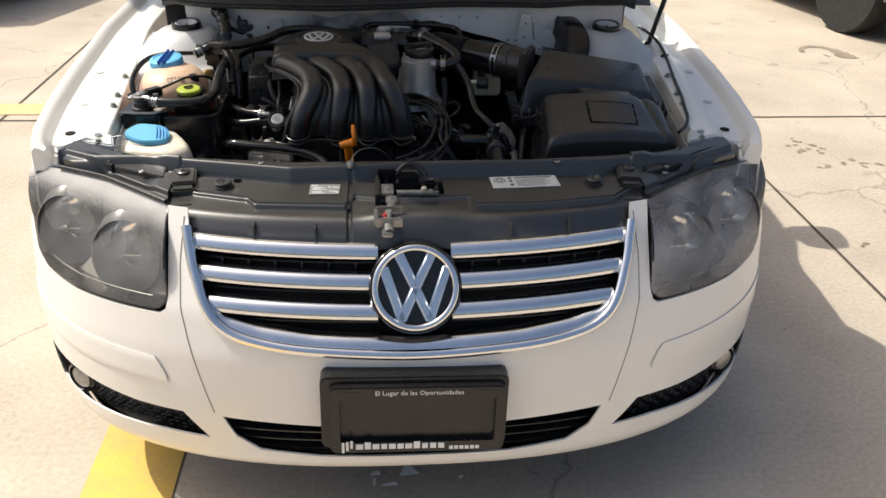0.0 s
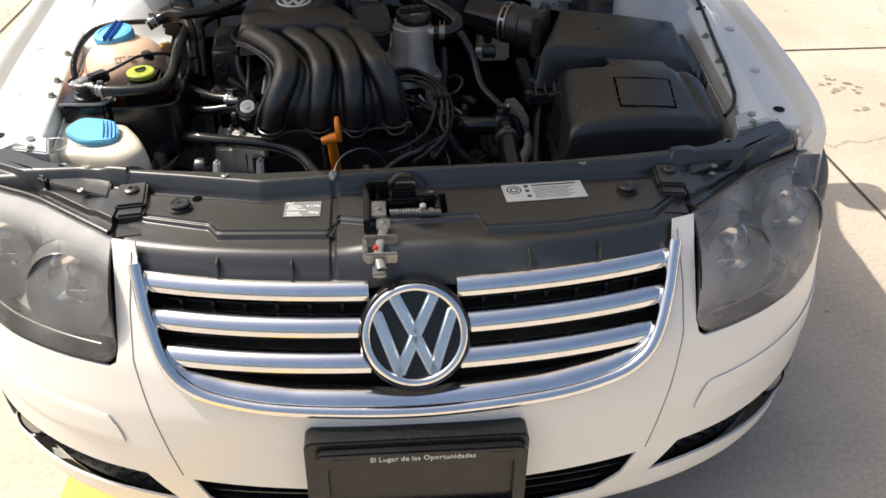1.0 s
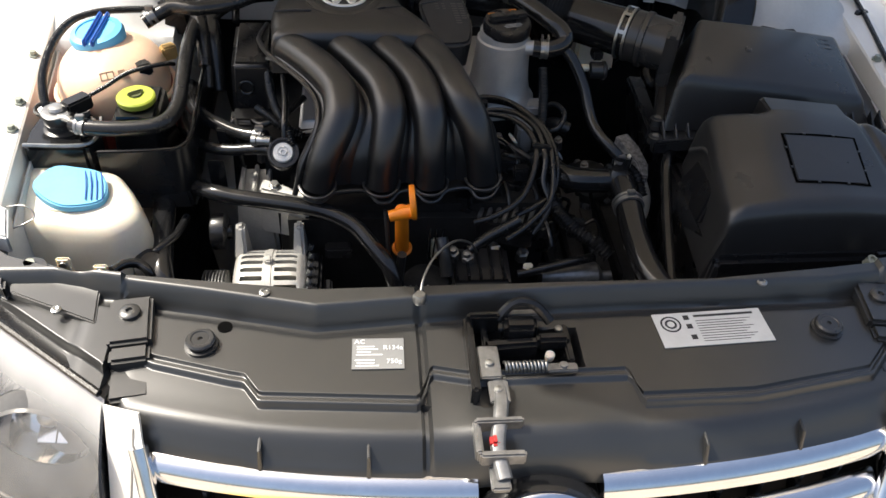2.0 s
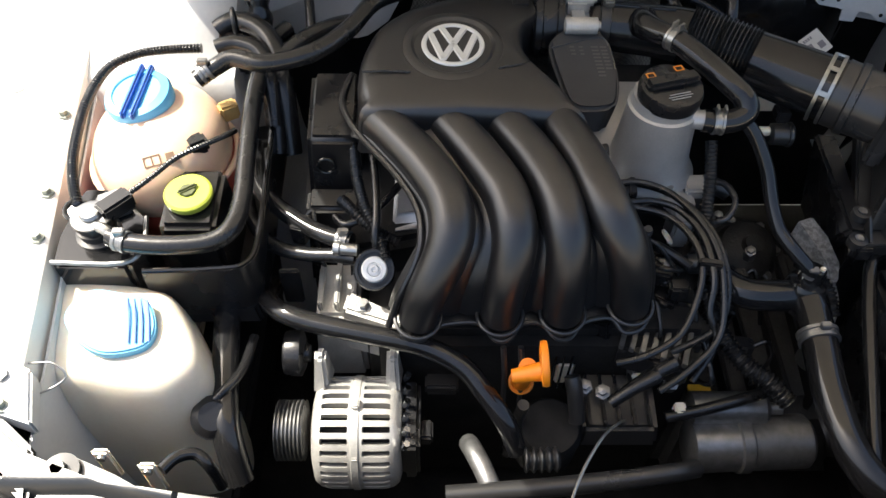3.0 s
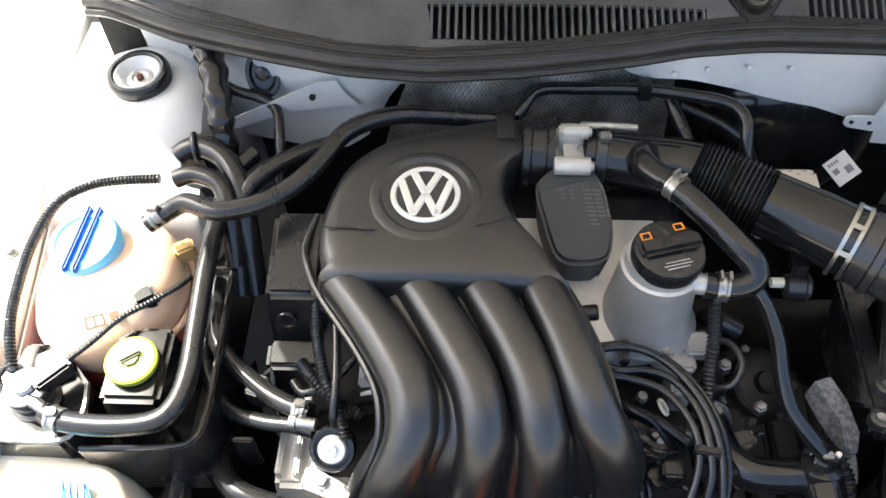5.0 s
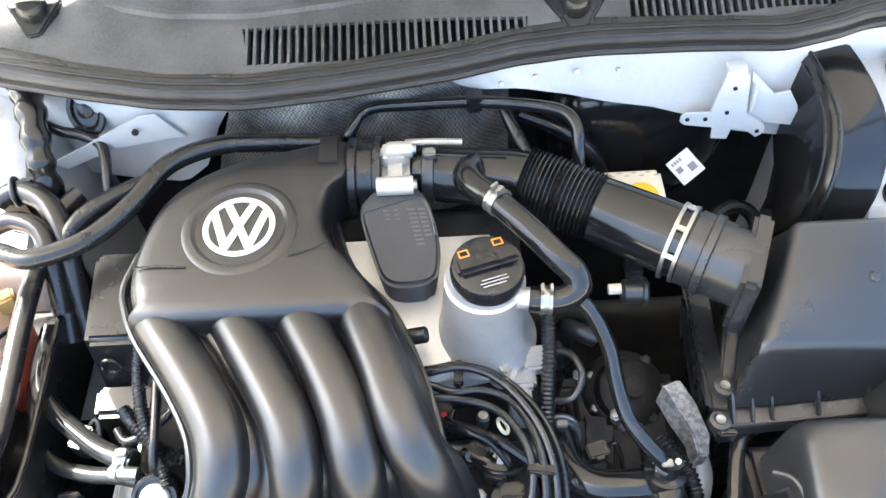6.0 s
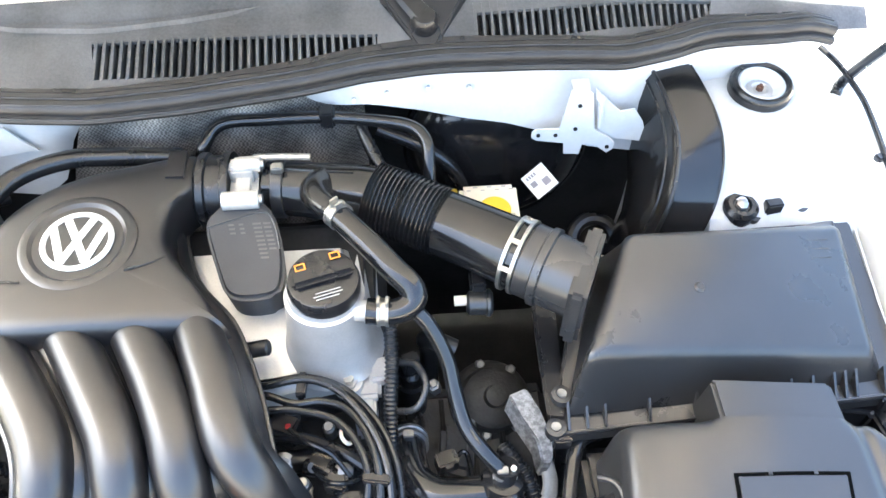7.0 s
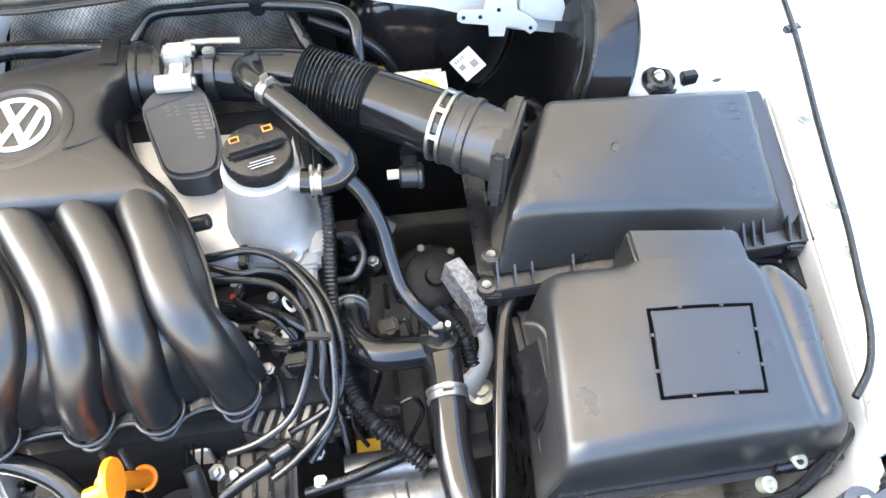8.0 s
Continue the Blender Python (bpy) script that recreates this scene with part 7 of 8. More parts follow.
hose("coolant_hose", [(-0.523, 0.800, 0.846), (-0.500, 0.812, 0.856), (-0.476, 0.816, 0.866), (-0.436, 0.801, 0.870), (-0.382, 0.819, 0.872), (-0.342, 0.861, 0.874), (-0.309, 0.920, 0.876), (-0.257, 0.951, 0.872), (-0.200, 0.958, 0.866), (-0.130, 0.960, 0.858)], 0.0112, "black coolant hose clamped to the tank", clamps=(((-0.513, 0.807, 0.852), (0.8, 0.4, 0.35)),))
hose("vapour_hose", [(-0.592, 0.595, 0.795), (-0.570, 0.586, 0.796), (-0.530, 0.582, 0.796), (-0.482, 0.586, 0.797), (-0.460, 0.602, 0.800), (-0.453, 0.640, 0.802), (-0.456, 0.70, 0.806), (-0.459, 0.77, 0.812), (-0.457, 0.84, 0.818), (-0.448, 0.90, 0.824), (-0.430, 0.93, 0.826)], 0.0112, "black hose bent round the reservoir tray", clamps=(((-0.577, 0.588, 0.796), (1, -0.35, 0)),))
hose_bracket = thing("hose_bracket", (-0.510, 0.940, 0.77), "black plastic hose bracket beside the tower", "bracket")
part("body", block([(-0.535, 0.905, 0.76), (-0.470, 0.905, 0.76), (-0.462, 0.965, 0.76), (-0.520, 0.965, 0.76)], [(-0.522, 0.918, 0.838), (-0.480, 0.916, 0.838), (-0.474, 0.955, 0.842), (-0.512, 0.955, 0.842)], 0.010, 3), BLACK, hose_bracket, "black rounded body")
part("tie", ring(0.016, 0.003, (-0.500, 0.930, 0.836), (1, 0.2, 0), 24, 8), GREY_PLASTIC, hose_bracket, "strap round the hose")
hose("heater_hose", [(-0.522, 0.924, 0.826), (-0.510, 0.929, 0.832), (-0.494, 0.930, 0.836), (-0.462, 0.912, 0.836), (-0.440, 0.880, 0.826), (-0.428, 0.835, 0.79), (-0.422, 0.79, 0.73)], 0.0135, "thick black heater hose elbow")
hose("heater_hose", [(-0.516, 0.884, 0.828), (-0.502, 0.887, 0.832), (-0.486, 0.886, 0.834), (-0.459, 0.872, 0.832), (-0.446, 0.843, 0.815), (-0.440, 0.80, 0.77)], 0.0115, "black heater hose elbow")
hose("sensor_lead", [(-0.640, 0.640, 0.798), (-0.650, 0.668, 0.806), (-0.658, 0.710, 0.814), (-0.662, 0.787, 0.820), (-0.650, 0.846, 0.824), (-0.620, 0.872, 0.826), (-0.585, 0.882, 0.826), (-0.537, 0.886, 0.826)], 0.0058, "black corrugated sensor lead along the wing", wave=0.14, pitch=0.0042, category="cable")
hose("cable_loom", [(-0.505, 1.060, 0.895), (-0.492, 1.035, 0.892), (-0.480, 1.000, 0.882), (-0.472, 0.965, 0.862), (-0.468, 0.945, 0.835), (-0.466, 0.935, 0.79)], lambda t: 0.019 - 0.005 * t + 0.002 * math.sin(t * 40), "thick black taped cable loom at the plenum", GLOSS, category="cable loom")
hose("vacuum_line", [(-0.486, 1.015, 0.868), (-0.460, 1.006, 0.858), (-0.432, 1.003, 0.850), (-0.410, 0.990, 0.842), (-0.403, 0.955, 0.825), (-0.402, 0.915, 0.79)], 0.0068, "thin black vacuum line")
hose("heater_hose", [(-0.340, 0.945, 0.826), (-0.370, 0.925, 0.832), (-0.405, 0.898, 0.832), (-0.432, 0.868, 0.820), (-0.438, 0.83, 0.79), (-0.436, 0.78, 0.74)], 0.0115, "black heater hose bent downwards")
hose("coolant_pipe", [(-0.470, 0.80, 0.735), (-0.462, 0.755, 0.745), (-0.452, 0.715, 0.748), (-0.428, 0.684, 0.748), (-0.388, 0.651, 0.748), (-0.360, 0.634, 0.750), (-0.330, 0.622, 0.753)], 0.0108, "glossy black fuel hose to the regulator", GLOSS, clamps=(((-0.340, 0.626, 0.752), (1, -0.4, 0.1)),))
hose("fuel_hose", [(-0.478, 0.74, 0.718), (-0.464, 0.69, 0.724), (-0.445, 0.655, 0.727), (-0.420, 0.632, 0.729), (-0.384, 0.620, 0.732), (-0.350, 0.614, 0.738), (-0.325, 0.606, 0.742)], 0.0088, "thin black fuel return hose")
hose("coolant_pipe", [(-0.440, 0.631, 0.655), (-0.434, 0.586, 0.688), (-0.411, 0.556, 0.704), (-0.370, 0.540, 0.705), (-0.310, 0.526, 0.705), (-0.246, 0.513, 0.700), (-0.201, 0.492, 0.690), (-0.175, 0.464, 0.675), (-0.152, 0.438, 0.655), (-0.140, 0.420, 0.625)], 0.0122, "long black coolant pipe across the alternator", GLOSS)
hose("radiator_hose", [(-0.500, 0.690, 0.60), (-0.498, 0.655, 0.645), (-0.490, 0.615, 0.664), (-0.481, 0.544, 0.665), (-0.472, 0.472, 0.660), (-0.466, 0.430, 0.650), (-0.452, 0.39, 0.61)], 0.0165, "glossy black radiator hose beside the washer bottle", GLOSS, clamps=(((-0.489, 0.605, 0.665), (0.12, -1, 0)),))
hose("sensor_lead", [(-0.335, 0.765, 0.800), (-0.332, 0.730, 0.796), (-0.326, 0.690, 0.792), (-0.315, 0.650, 0.785), (-0.298, 0.618, 0.775), (-0.288, 0.590, 0.760)], 0.0062, "black corrugated lead beside the engine cover", wave=0.15, pitch=0.0045, category="cable")
hose("sensor_lead", [(-0.345, 0.672, 0.772), (-0.328, 0.652, 0.772), (-0.305, 0.632, 0.765), (-0.275, 0.620, 0.755)], 0.0066, "short black corrugated lead at the engine", wave=0.15, pitch=0.0045, category="cable")
hose("vacuum_line", [(-0.301, 0.604, 0.764), (-0.301, 0.614, 0.780), (-0.300, 0.640, 0.792), (-0.304, 0.690, 0.800), (-0.310, 0.73, 0.805)], 0.0052, "thin black vacuum line to the regulator")
hose("fuel_hose", [(-0.352, 0.655, 0.760), (-0.335, 0.640, 0.764), (-0.300, 0.660, 0.772), (-0.275, 0.690, 0.78)], 0.005, "thin black hose under the cover")
hose("wing_cable", [(-0.665, 0.47, 0.752), (-0.655, 0.455, 0.760), (-0.625, 0.452, 0.765), (-0.612, 0.440, 0.755), (-0.640, 0.425, 0.748), (-0.665, 0.43, 0.745)], 0.0011, "loose thin wire beside the washer bottle", STEEL, category="cable")
# the tray that holds the left-hand reservoirs
tray = thing("reservoir_tray", (-0.51, 0.72, 0.60), "black moulded tray between wing and engine", "tray")
part("floor", block([(-0.67, 0.565, 0.66), (-0.44, 0.57, 0.66), (-0.445, 0.90, 0.66), (-0.67, 0.86, 0.66)], [(-0.665, 0.57, 0.69), (-0.446, 0.575, 0.69), (-0.45, 0.895, 0.69), (-0.665, 0.855, 0.69)], 0.004), BLACK, tray, "black floor")
edge = smooth_line([(-0.446, 0.88, 0.772), (-0.441, 0.74, 0.770), (-0.437, 0.62, 0.768), (-0.446, 0.582, 0.766), (-0.48, 0.574, 0.765), (-0.56, 0.571, 0.764)], 5)
part("wall", sheet([[p for p in edge], [p + Vector((-0.001, 0.001, -0.04)) for p in edge], [p + Vector((-0.003, 0.003, -0.09)) for p in edge]], 0.004), BLACK, tray, "upright black wall")
part("wall_rim", tube(edge, 0.0032, 8, 1), GLOSS, tray, "glossy rim of the wall")

# ---- ignition leads and injection parts between cover and gearbox ----
for pts in (
    [(-0.060, 0.700, 0.762), (-0.031, 0.697, 0.770), (0.011, 0.699, 0.775), (0.047, 0.682, 0.775), (0.076, 0.647, 0.770), (0.092, 0.611, 0.760), (0.097, 0.572, 0.744), (0.090, 0.520, 0.712), (0.052, 0.486, 0.690), (0.020, 0.468, 0.678)],
    [(-0.060, 0.690, 0.758), (-0.033, 0.688, 0.765), (-0.002, 0.676, 0.765), (0.028, 0.676, 0.766), (0.058, 0.662, 0.766), (0.080, 0.622, 0.763), (0.086, 0.575, 0.748), (0.082, 0.546, 0.722), (0.090, 0.520, 0.698), (0.060, 0.482, 0.675)],
    [(-0.055, 0.670, 0.758), (-0.027, 0.670, 0.765), (0.004, 0.667, 0.765), (0.040, 0.655, 0.765), (0.063, 0.629, 0.763), (0.074, 0.598, 0.755), (0.070, 0.565, 0.738), (0.048, 0.524, 0.712), (0.010, 0.505, 0.695), (-0.025, 0.500, 0.685)],
    [(-0.060, 0.707, 0.754), (-0.030, 0.706, 0.761), (0.012, 0.706, 0.765), (0.052, 0.688, 0.766), (0.084, 0.652, 0.762), (0.102, 0.612, 0.750), (0.106, 0.570, 0.730), (0.092, 0.535, 0.704), (0.040, 0.515, 0.684)],
):
    solo("ignition_lead", tube(pts, 0.0044, 10), RUBBER, pts[0], "black ignition lead looping to the coil", "ignition lead", "ignition leads")
for x, y, z, turn in ((0.006, 0.696, 0.768, 85), (0.083, 0.590, 0.754, -10)):
    solo("lead_clip", box(-0.014, 0.014, -0.005, 0.005, -0.008, 0.006, 0.002, Matrix.Translation((x, y, z)) @ Matrix.Rotation(radians(turn), 4, "Z")), BLACK, (x, y, z - 0.008), "black clip that gathers the ignition leads", "clip", "lead clips")
for k, (x, y) in enumerate(((-0.010, 0.470), (0.012, 0.486))):
    solo("lead_boot", tube([(x + 0.03, y + 0.012, 0.690), (x, y, 0.680), (x - 0.025, y - 0.012, 0.668)], lambda t: 0.009 - 0.002 * t, 12), RUBBER, (x, y, 0.67), "black rubber lead boot", "lead boot", "lead boots")
coil = thing("ignition_coil", (0.02, 0.54, 0.62), "grey ribbed ignition coil block", "ignition coil")
cm = Matrix.Translation((0.034, 0.545, 0.664)) @ Matrix.Rotation(radians(-20), 4, "Z")
part("body", box(-0.045, 0.045, -0.030, 0.030, -0.04, 0.0, 0.004, cm), BLACK, coil, "black body")
for k in range(7):
    part("fin", box(-0.042 + 0.0125 * k, -0.036 + 0.0125 * k, -0.028, 0.028, -0.002, 0.008, 0.001, cm), DULL, coil, "grey cooling fin")
rail = thing("injection_rail", (0.0, 0.64, 0.66), "black fuel injection rail with plugs and bolts", "fuel rail")
part("rail_bar", tube([(-0.05, 0.640, 0.700), (0.0, 0.640, 0.700), (0.055, 0.636, 0.700)], 0.013, 14), BLACK, rail, "black bar")
part("manifold_flange", box(-0.06, 0.075, 0.575, 0.70, 0.62, 0.672, 0.008), DARK, rail, "dark flange")
for k, (x, y, z) in enumerate(((0.004, 0.605, 0.722), (0.030, 0.668, 0.720), (-0.012, 0.690, 0.722))):
    part("bolt", lathe([(0.007, -0.03), (0.007, 0.0), (0.005, 0.002), (0.005, 0.006), (0.001, 0.006)], (x, y, z), (0, -0.2, 1), 12), DULL, rail, "bright bolt")
part("plug", box(-0.016, 0.016, -0.012, 0.012, -0.02, 0.012, 0.003, Matrix.Translation((-0.018, 0.668, 0.725)) @ Matrix.Rotation(radians(-20), 4, "Z")), BLACK, rail, "black plug")
part("red_clip", box(-0.003, 0.003, -0.003, 0.003, 0.0, 0.003, 0.0008, Matrix.Translation((-0.012, 0.664, 0.736))), RED, rail, "small red clip")
part("white_ring", ring(0.0085, 0.0022, (0.050, 0.652, 0.728), (0.9, 0.2, 0.7), 20, 8), MILK, rail, "white ring")
for k in range(3):
    part("injector_plug", box(-0.012, 0.012, -0.009, 0.009, -0.012, 0.012, 0.003, Matrix.Translation((0.022 + 0.016 * k, 0.628 - 0.022 * k, 0.712)) @ Matrix.Rotation(radians(-30 + 15 * k), 4, "Z")), BLACK, rail, "black plug")
part("fuel_pipe", tube([(-0.045, 0.665, 0.722), (0.0, 0.655, 0.726), (0.040, 0.640, 0.722), (0.075, 0.618, 0.712)], 0.0065, 10), BLACK, rail, "black fuel pipe")
for k in range(3):
    part("injector", lathe([(0.008, -0.03), (0.008, 0.0), (0.011, 0.002), (0.011, 0.012), (0.006, 0.014), (0.006, 0.024), (0.001, 0.024)], (-0.02 + 0.032 * k, 0.640 - 0.008 * k, 0.700), (0.1, -0.45, 1), 14), (DULL, BLACK, DULL)[k], rail, "small injector body")
part("bracket_arch", tube([(-0.035, 0.585, 0.672), (-0.030, 0.580, 0.700), (-0.012, 0.572, 0.708), (0.004, 0.566, 0.700), (0.008, 0.562, 0.672)], 0.006, 8, flat=0.5), BLACK, rail, "black arched bracket")
part("sensor", lathe([(0.010, 0), (0.010, 0.02), (0.013, 0.022), (0.013, 0.034), (0.001, 0.034)], (0.060, 0.640, 0.690), (0.9, -0.2, 0.3), 16), GREY_PLASTIC, rail, "grey sensor")
part("wire", tube([(0.02, 0.612, 0.725), (0.035, 0.598, 0.735), (0.055, 0.600, 0.728), (0.070, 0.615, 0.712)], 0.0028, 8), RUBBER, rail)
part("wire", tube([(-0.01, 0.66, 0.738), (0.012, 0.640, 0.744), (0.036, 0.628, 0.736), (0.058, 0.604, 0.715)], 0.0030, 8), RUBBER, rail)
part("hose_stub", tube([(0.005, 0.628, 0.712), (0.030, 0.618, 0.715), (0.045, 0.600, 0.705)], 0.009, 12), RUBBER, rail, "short hose")

# ---- coolant and control hoses by the gearbox ----
hose("radiator_hose", [(0.118, 0.705, 0.640), (0.117, 0.675, 0.668), (0.117, 0.640, 0.682), (0.124, 0.612, 0.688), (0.145, 0.595, 0.690), (0.175, 0.592, 0.690), (0.206, 0.594, 0.688)], 0.0195, "thick glossy black radiator hose elbow", GLOSS, clamps=(((0.117, 0.665, 0.673), (0, -1, 0.5)),), sides=18)
hose("radiator_hose", [(0.214, 0.602, 0.690), (0.217, 0.570, 0.690), (0.216, 0.520, 0.684), (0.215, 0.47, 0.675), (0.222, 0.41, 0.665), (0.245, 0.365, 0.655), (0.285, 0.340, 0.650), (0.345, 0.330, 0.645)], lambda t: 0.0215 - 0.003 * t, "thick glossy black radiator hose bending behind the lock carrier", GLOSS, clamps=(((0.2165, 0.535, 0.686), (0, -1, -0.1)),), sides=18)
clip = thing("hose_clip", (0.216, 0.603, 0.704), "white plastic clip on the slim hose", "clip")
part("band", box(0.204, 0.230, 0.594, 0.612, 0.708, 0.722, 0.003), MILK, clip, "white band")
for o in (-0.009, 0.009):
    part("prong", box(0.214 + o, 0.220 + o, 0.599, 0.605, 0.700, 0.732, 0.0015), MILK, clip, "white prong")
solo("hose_joint", lathe([(0.022, -0.02), (0.025, -0.012), (0.025, 0.012), (0.022, 0.02), (0.014, 0.022), (0.014, 0.040), (0.001, 0.040)], (0.213, 0.596, 0.688), (0.15, 0.25, 1), 24), GLOSS, (0.213, 0.596, 0.66), "black plastic hose joint", "hose joint")
hose("coolant_hose", [(0.130, 0.736, 0.842), (0.147, 0.724, 0.824), (0.163, 0.700, 0.795), (0.170, 0.672, 0.768), (0.178, 0.645, 0.750), (0.195, 0.620, 0.738), (0.214, 0.602, 0.722), (0.215, 0.597, 0.705)], 0.0088, "slim black hose running down to the hose joint", GLOSS, clamps=(((0.214, 0.600, 0.716), (0, -0.2, -1)),))
hose("corrugated_loom", [(0.098, 0.615, 0.672), (0.105, 0.580, 0.664), (0.119, 0.546, 0.655), (0.140, 0.518, 0.648), (0.165, 0.498, 0.642), (0.185, 0.480, 0.63)], 0.011, "black corrugated wiring loom", wave=0.14, pitch=0.0055, category="cable loom")
hose("corrugated_loom", [(0.222, 0.645, 0.690), (0.236, 0.620, 0.692), (0.246, 0.600, 0.688), (0.252, 0.575, 0.67)], 0.0085, "short black corrugated loom", wave=0.16, pitch=0.005, category="cable loom")
hose("wire_loop", [(0.112, 0.735, 0.735), (0.130, 0.725, 0.745), (0.140, 0.700, 0.742), (0.128, 0.680, 0.730), (0.108, 0.682, 0.72)], 0.0042, "thin grey wire loop", GREY_PLASTIC, category="cable")
hose("cable_loom", [(0.104, 0.745, 0.80), (0.104, 0.715, 0.775), (0.100, 0.680, 0.745), (0.098, 0.640, 0.71)], 0.0075, "black corrugated cable beside the filler neck", wave=0.10, pitch=0.005, category="cable loom")
hose("battery_cable", [(0.340, 0.655, 0.690), (0.318, 0.645, 0.704), (0.300, 0.628, 0.710), (0.288, 0.590, 0.702), (0.276, 0.53, 0.686), (0.264, 0.46, 0.666), (0.252, 0.39, 0.645)], 0.0085, "black battery cable along its cover", GLOSS, category="cable")
hose("starter_cable", [(0.045, 0.475, 0.600), (0.09, 0.482, 0.606), (0.13, 0.492, 0.608), (0.17, 0.505, 0.606)], 0.0075, "black taped starter cable", category="cable")
lever = thing("shift_lever", (0.27, 0.64, 0.47), "grey cast gear shift lever with counterweight", "lever")
top = [(0.236, 0.706, 0.696), (0.258, 0.714, 0.696), (0.272, 0.686, 0.690), (0.283, 0.654, 0.676), (0.280, 0.634, 0.664), (0.268, 0.634, 0.664), (0.264, 0.655, 0.676), (0.249, 0.680, 0.690)]
part("counterweight", block([(x - 0.006, y - 0.006, z - 0.026) for x, y, z in top], top, 0.002, 2), ROUGH_CAST, lever, "rough cast counterweight")
part("arm", tube([(0.274, 0.640, 0.650), (0.278, 0.622, 0.636), (0.274, 0.606, 0.624), (0.264, 0.592, 0.612), (0.254, 0.584, 0.604), (0.246, 0.578, 0.600)], lambda t: 0.009 + 0.010 * t * t, 14, 6, flat=0.42), CAST, lever, "grey cast arm")
part("pivot", lathe([(0.018, -0.03), (0.018, 0.004), (0.009, 0.005), (0.009, 0.014), (0.001, 0.014)], (0.266, 0.580, 0.584), (0, -0.1, 1), 18), STEEL, lever, "pivot with bolt")
gearbox = thing("gearbox", (0.22, 0.62, 0.35), "dirty grey cast gearbox housing", "gearbox")
part("housing", block([(0.08, 0.50, 0.35), (0.36, 0.50, 0.35), (0.36, 0.86, 0.35), (0.08, 0.86, 0.35)], [(0.10, 0.53, 0.485), (0.32, 0.55, 0.485), (0.32, 0.82, 0.52), (0.10, 0.82, 0.52)], 0.02, 3), material("dirty_gearbox_casting", (0.075, 0.074, 0.072), (0.018, 0.018, 0.018), 0.6, 0.3, scale=16, fine=200, bump=0.4, contrast=0.5), gearbox, "dirty grey casting")
for k in range(5):
    part("rib", box(0.12 + 0.04 * k, 0.127 + 0.04 * k, 0.55, 0.80, 0.47, 0.524, 0.003), DARK, gearbox, "cast rib")
GRIME = material("grimy_casting", (0.060, 0.057, 0.052), (0.014, 0.014, 0.014), 0.55, 0.3, scale=30, fine=220, bump=0.5, contrast=0.5)
part("bell_casting", lathe([(0.058, -0.06), (0.058, 0.0), (0.053, 0.008), (0.046, 0.012), (0.042, 0.030), (0.034, 0.036), (0.016, 0.038), (0.014, 0.050), (0.001, 0.052)], (0.232, 0.790, 0.520), (0.1, -0.35, 1), 30), GRIME, gearbox, "grimy round casting")
for a in range(7):
    q = Vector((0.232, 0.790, 0.524)) + Vector((0.050 * math.cos(a * 0.9), 0.048 * math.sin(a * 0.9), 0.016 * math.sin(a * 0.9)))
    part("casting_bolt", lathe([(0.0075, -0.012), (0.0075, 0.008), (0.005, 0.010), (0.001, 0.010)], q, (0.1, -0.35, 1), 6), DULL, gearbox)
part("side_casting", block([(0.150, 0.675, 0.46), (0.205, 0.665, 0.46), (0.212, 0.745, 0.46), (0.155, 0.750, 0.46)], [(0.156, 0.690, 0.540), (0.196, 0.680, 0.530), (0.202, 0.735, 0.560), (0.160, 0.742, 0.565)], 0.008, 2), GRIME, gearbox, "grimy bracket casting")
part("vent_elbow", tube([(0.150, 0.835, 0.50), (0.150, 0.838, 0.590), (0.146, 0.830, 0.630), (0.160, 0.815, 0.646), (0.182, 0.806, 0.640)], 0.0125, 14, 5), GREY_PLASTIC, gearbox, "dark vent elbow")
part("sensor_stem", lathe([(0.020, 0), (0.020, 0.10), (0.016, 0.104), (0.016, 0.130), (0.011, 0.134), (0.001, 0.134)], (0.124, 0.795, 0.505), (0, -0.1, 1), 18), BLACK, gearbox, "round black sensor")
part("sensor_plug", box(-0.011, 0.011, -0.009, 0.009, -0.002, 0.028, 0.003, Matrix.Translation((0.124, 0.781, 0.640)) @ Matrix.Rotation(radians(20), 4, "Z")), GREY_PLASTIC, gearbox, "square plug")
part("inspection_tag", box(0.104, 0.134, 0.540, 0.558, 0.528, 0.532, 0.0), YELLOW, gearbox, "small yellow tag")
starter = thing("starter_motor", (0.14, 0.46, 0.50), "grey starter motor behind the lock carrier", "starter motor")
part("barrel", lathe([(0.028, 0), (0.034, 0.004), (0.034, 0.06), (0.037, 0.062), (0.037, 0.075), (0.034, 0.078), (0.034, 0.15), (0.028, 0.156), (0.001, 0.156)], (0.085, 0.468, 0.535), (1, 0.05, 0), 32), DULL, starter, "grey barrel")
part("solenoid", lathe([(0.022, 0), (0.022, 0.09), (0.016, 0.096), (0.008, 0.10), (0.008, 0.115), (0.001, 0.115)], (0.09, 0.505, 0.565), (1, 0, 0), 24), DULL, starter, "solenoid")
part("bolt_head", box(0.056, 0.070, 0.476, 0.49, 0.596, 0.612, 0.002), MILK, starter, "white bolt cap")
ecu = thing("oil_filter_housing", (0.0, 0.48, 0.50), "dark oil filter housing and plugs under the runners", "oil filter")
part("housing", lathe([(0.036, 0), (0.040, 0.004), (0.040, 0.07), (0.034, 0.082), (0.001, 0.084)], (-0.095, 0.475, 0.52), (0, -0.15, 1), 28), DARK, ecu, "dark housing")
part("harness_plate", block([(-0.06, 0.455, 0.56), (0.04, 0.455, 0.56), (0.04, 0.535, 0.56), (-0.06, 0.535, 0.56)], [(-0.055, 0.46, 0.60), (0.035, 0.46, 0.60), (0.035, 0.53, 0.61), (-0.055, 0.53, 0.61)], 0.005), GREY_PLASTIC, ecu, "grey harness plate")
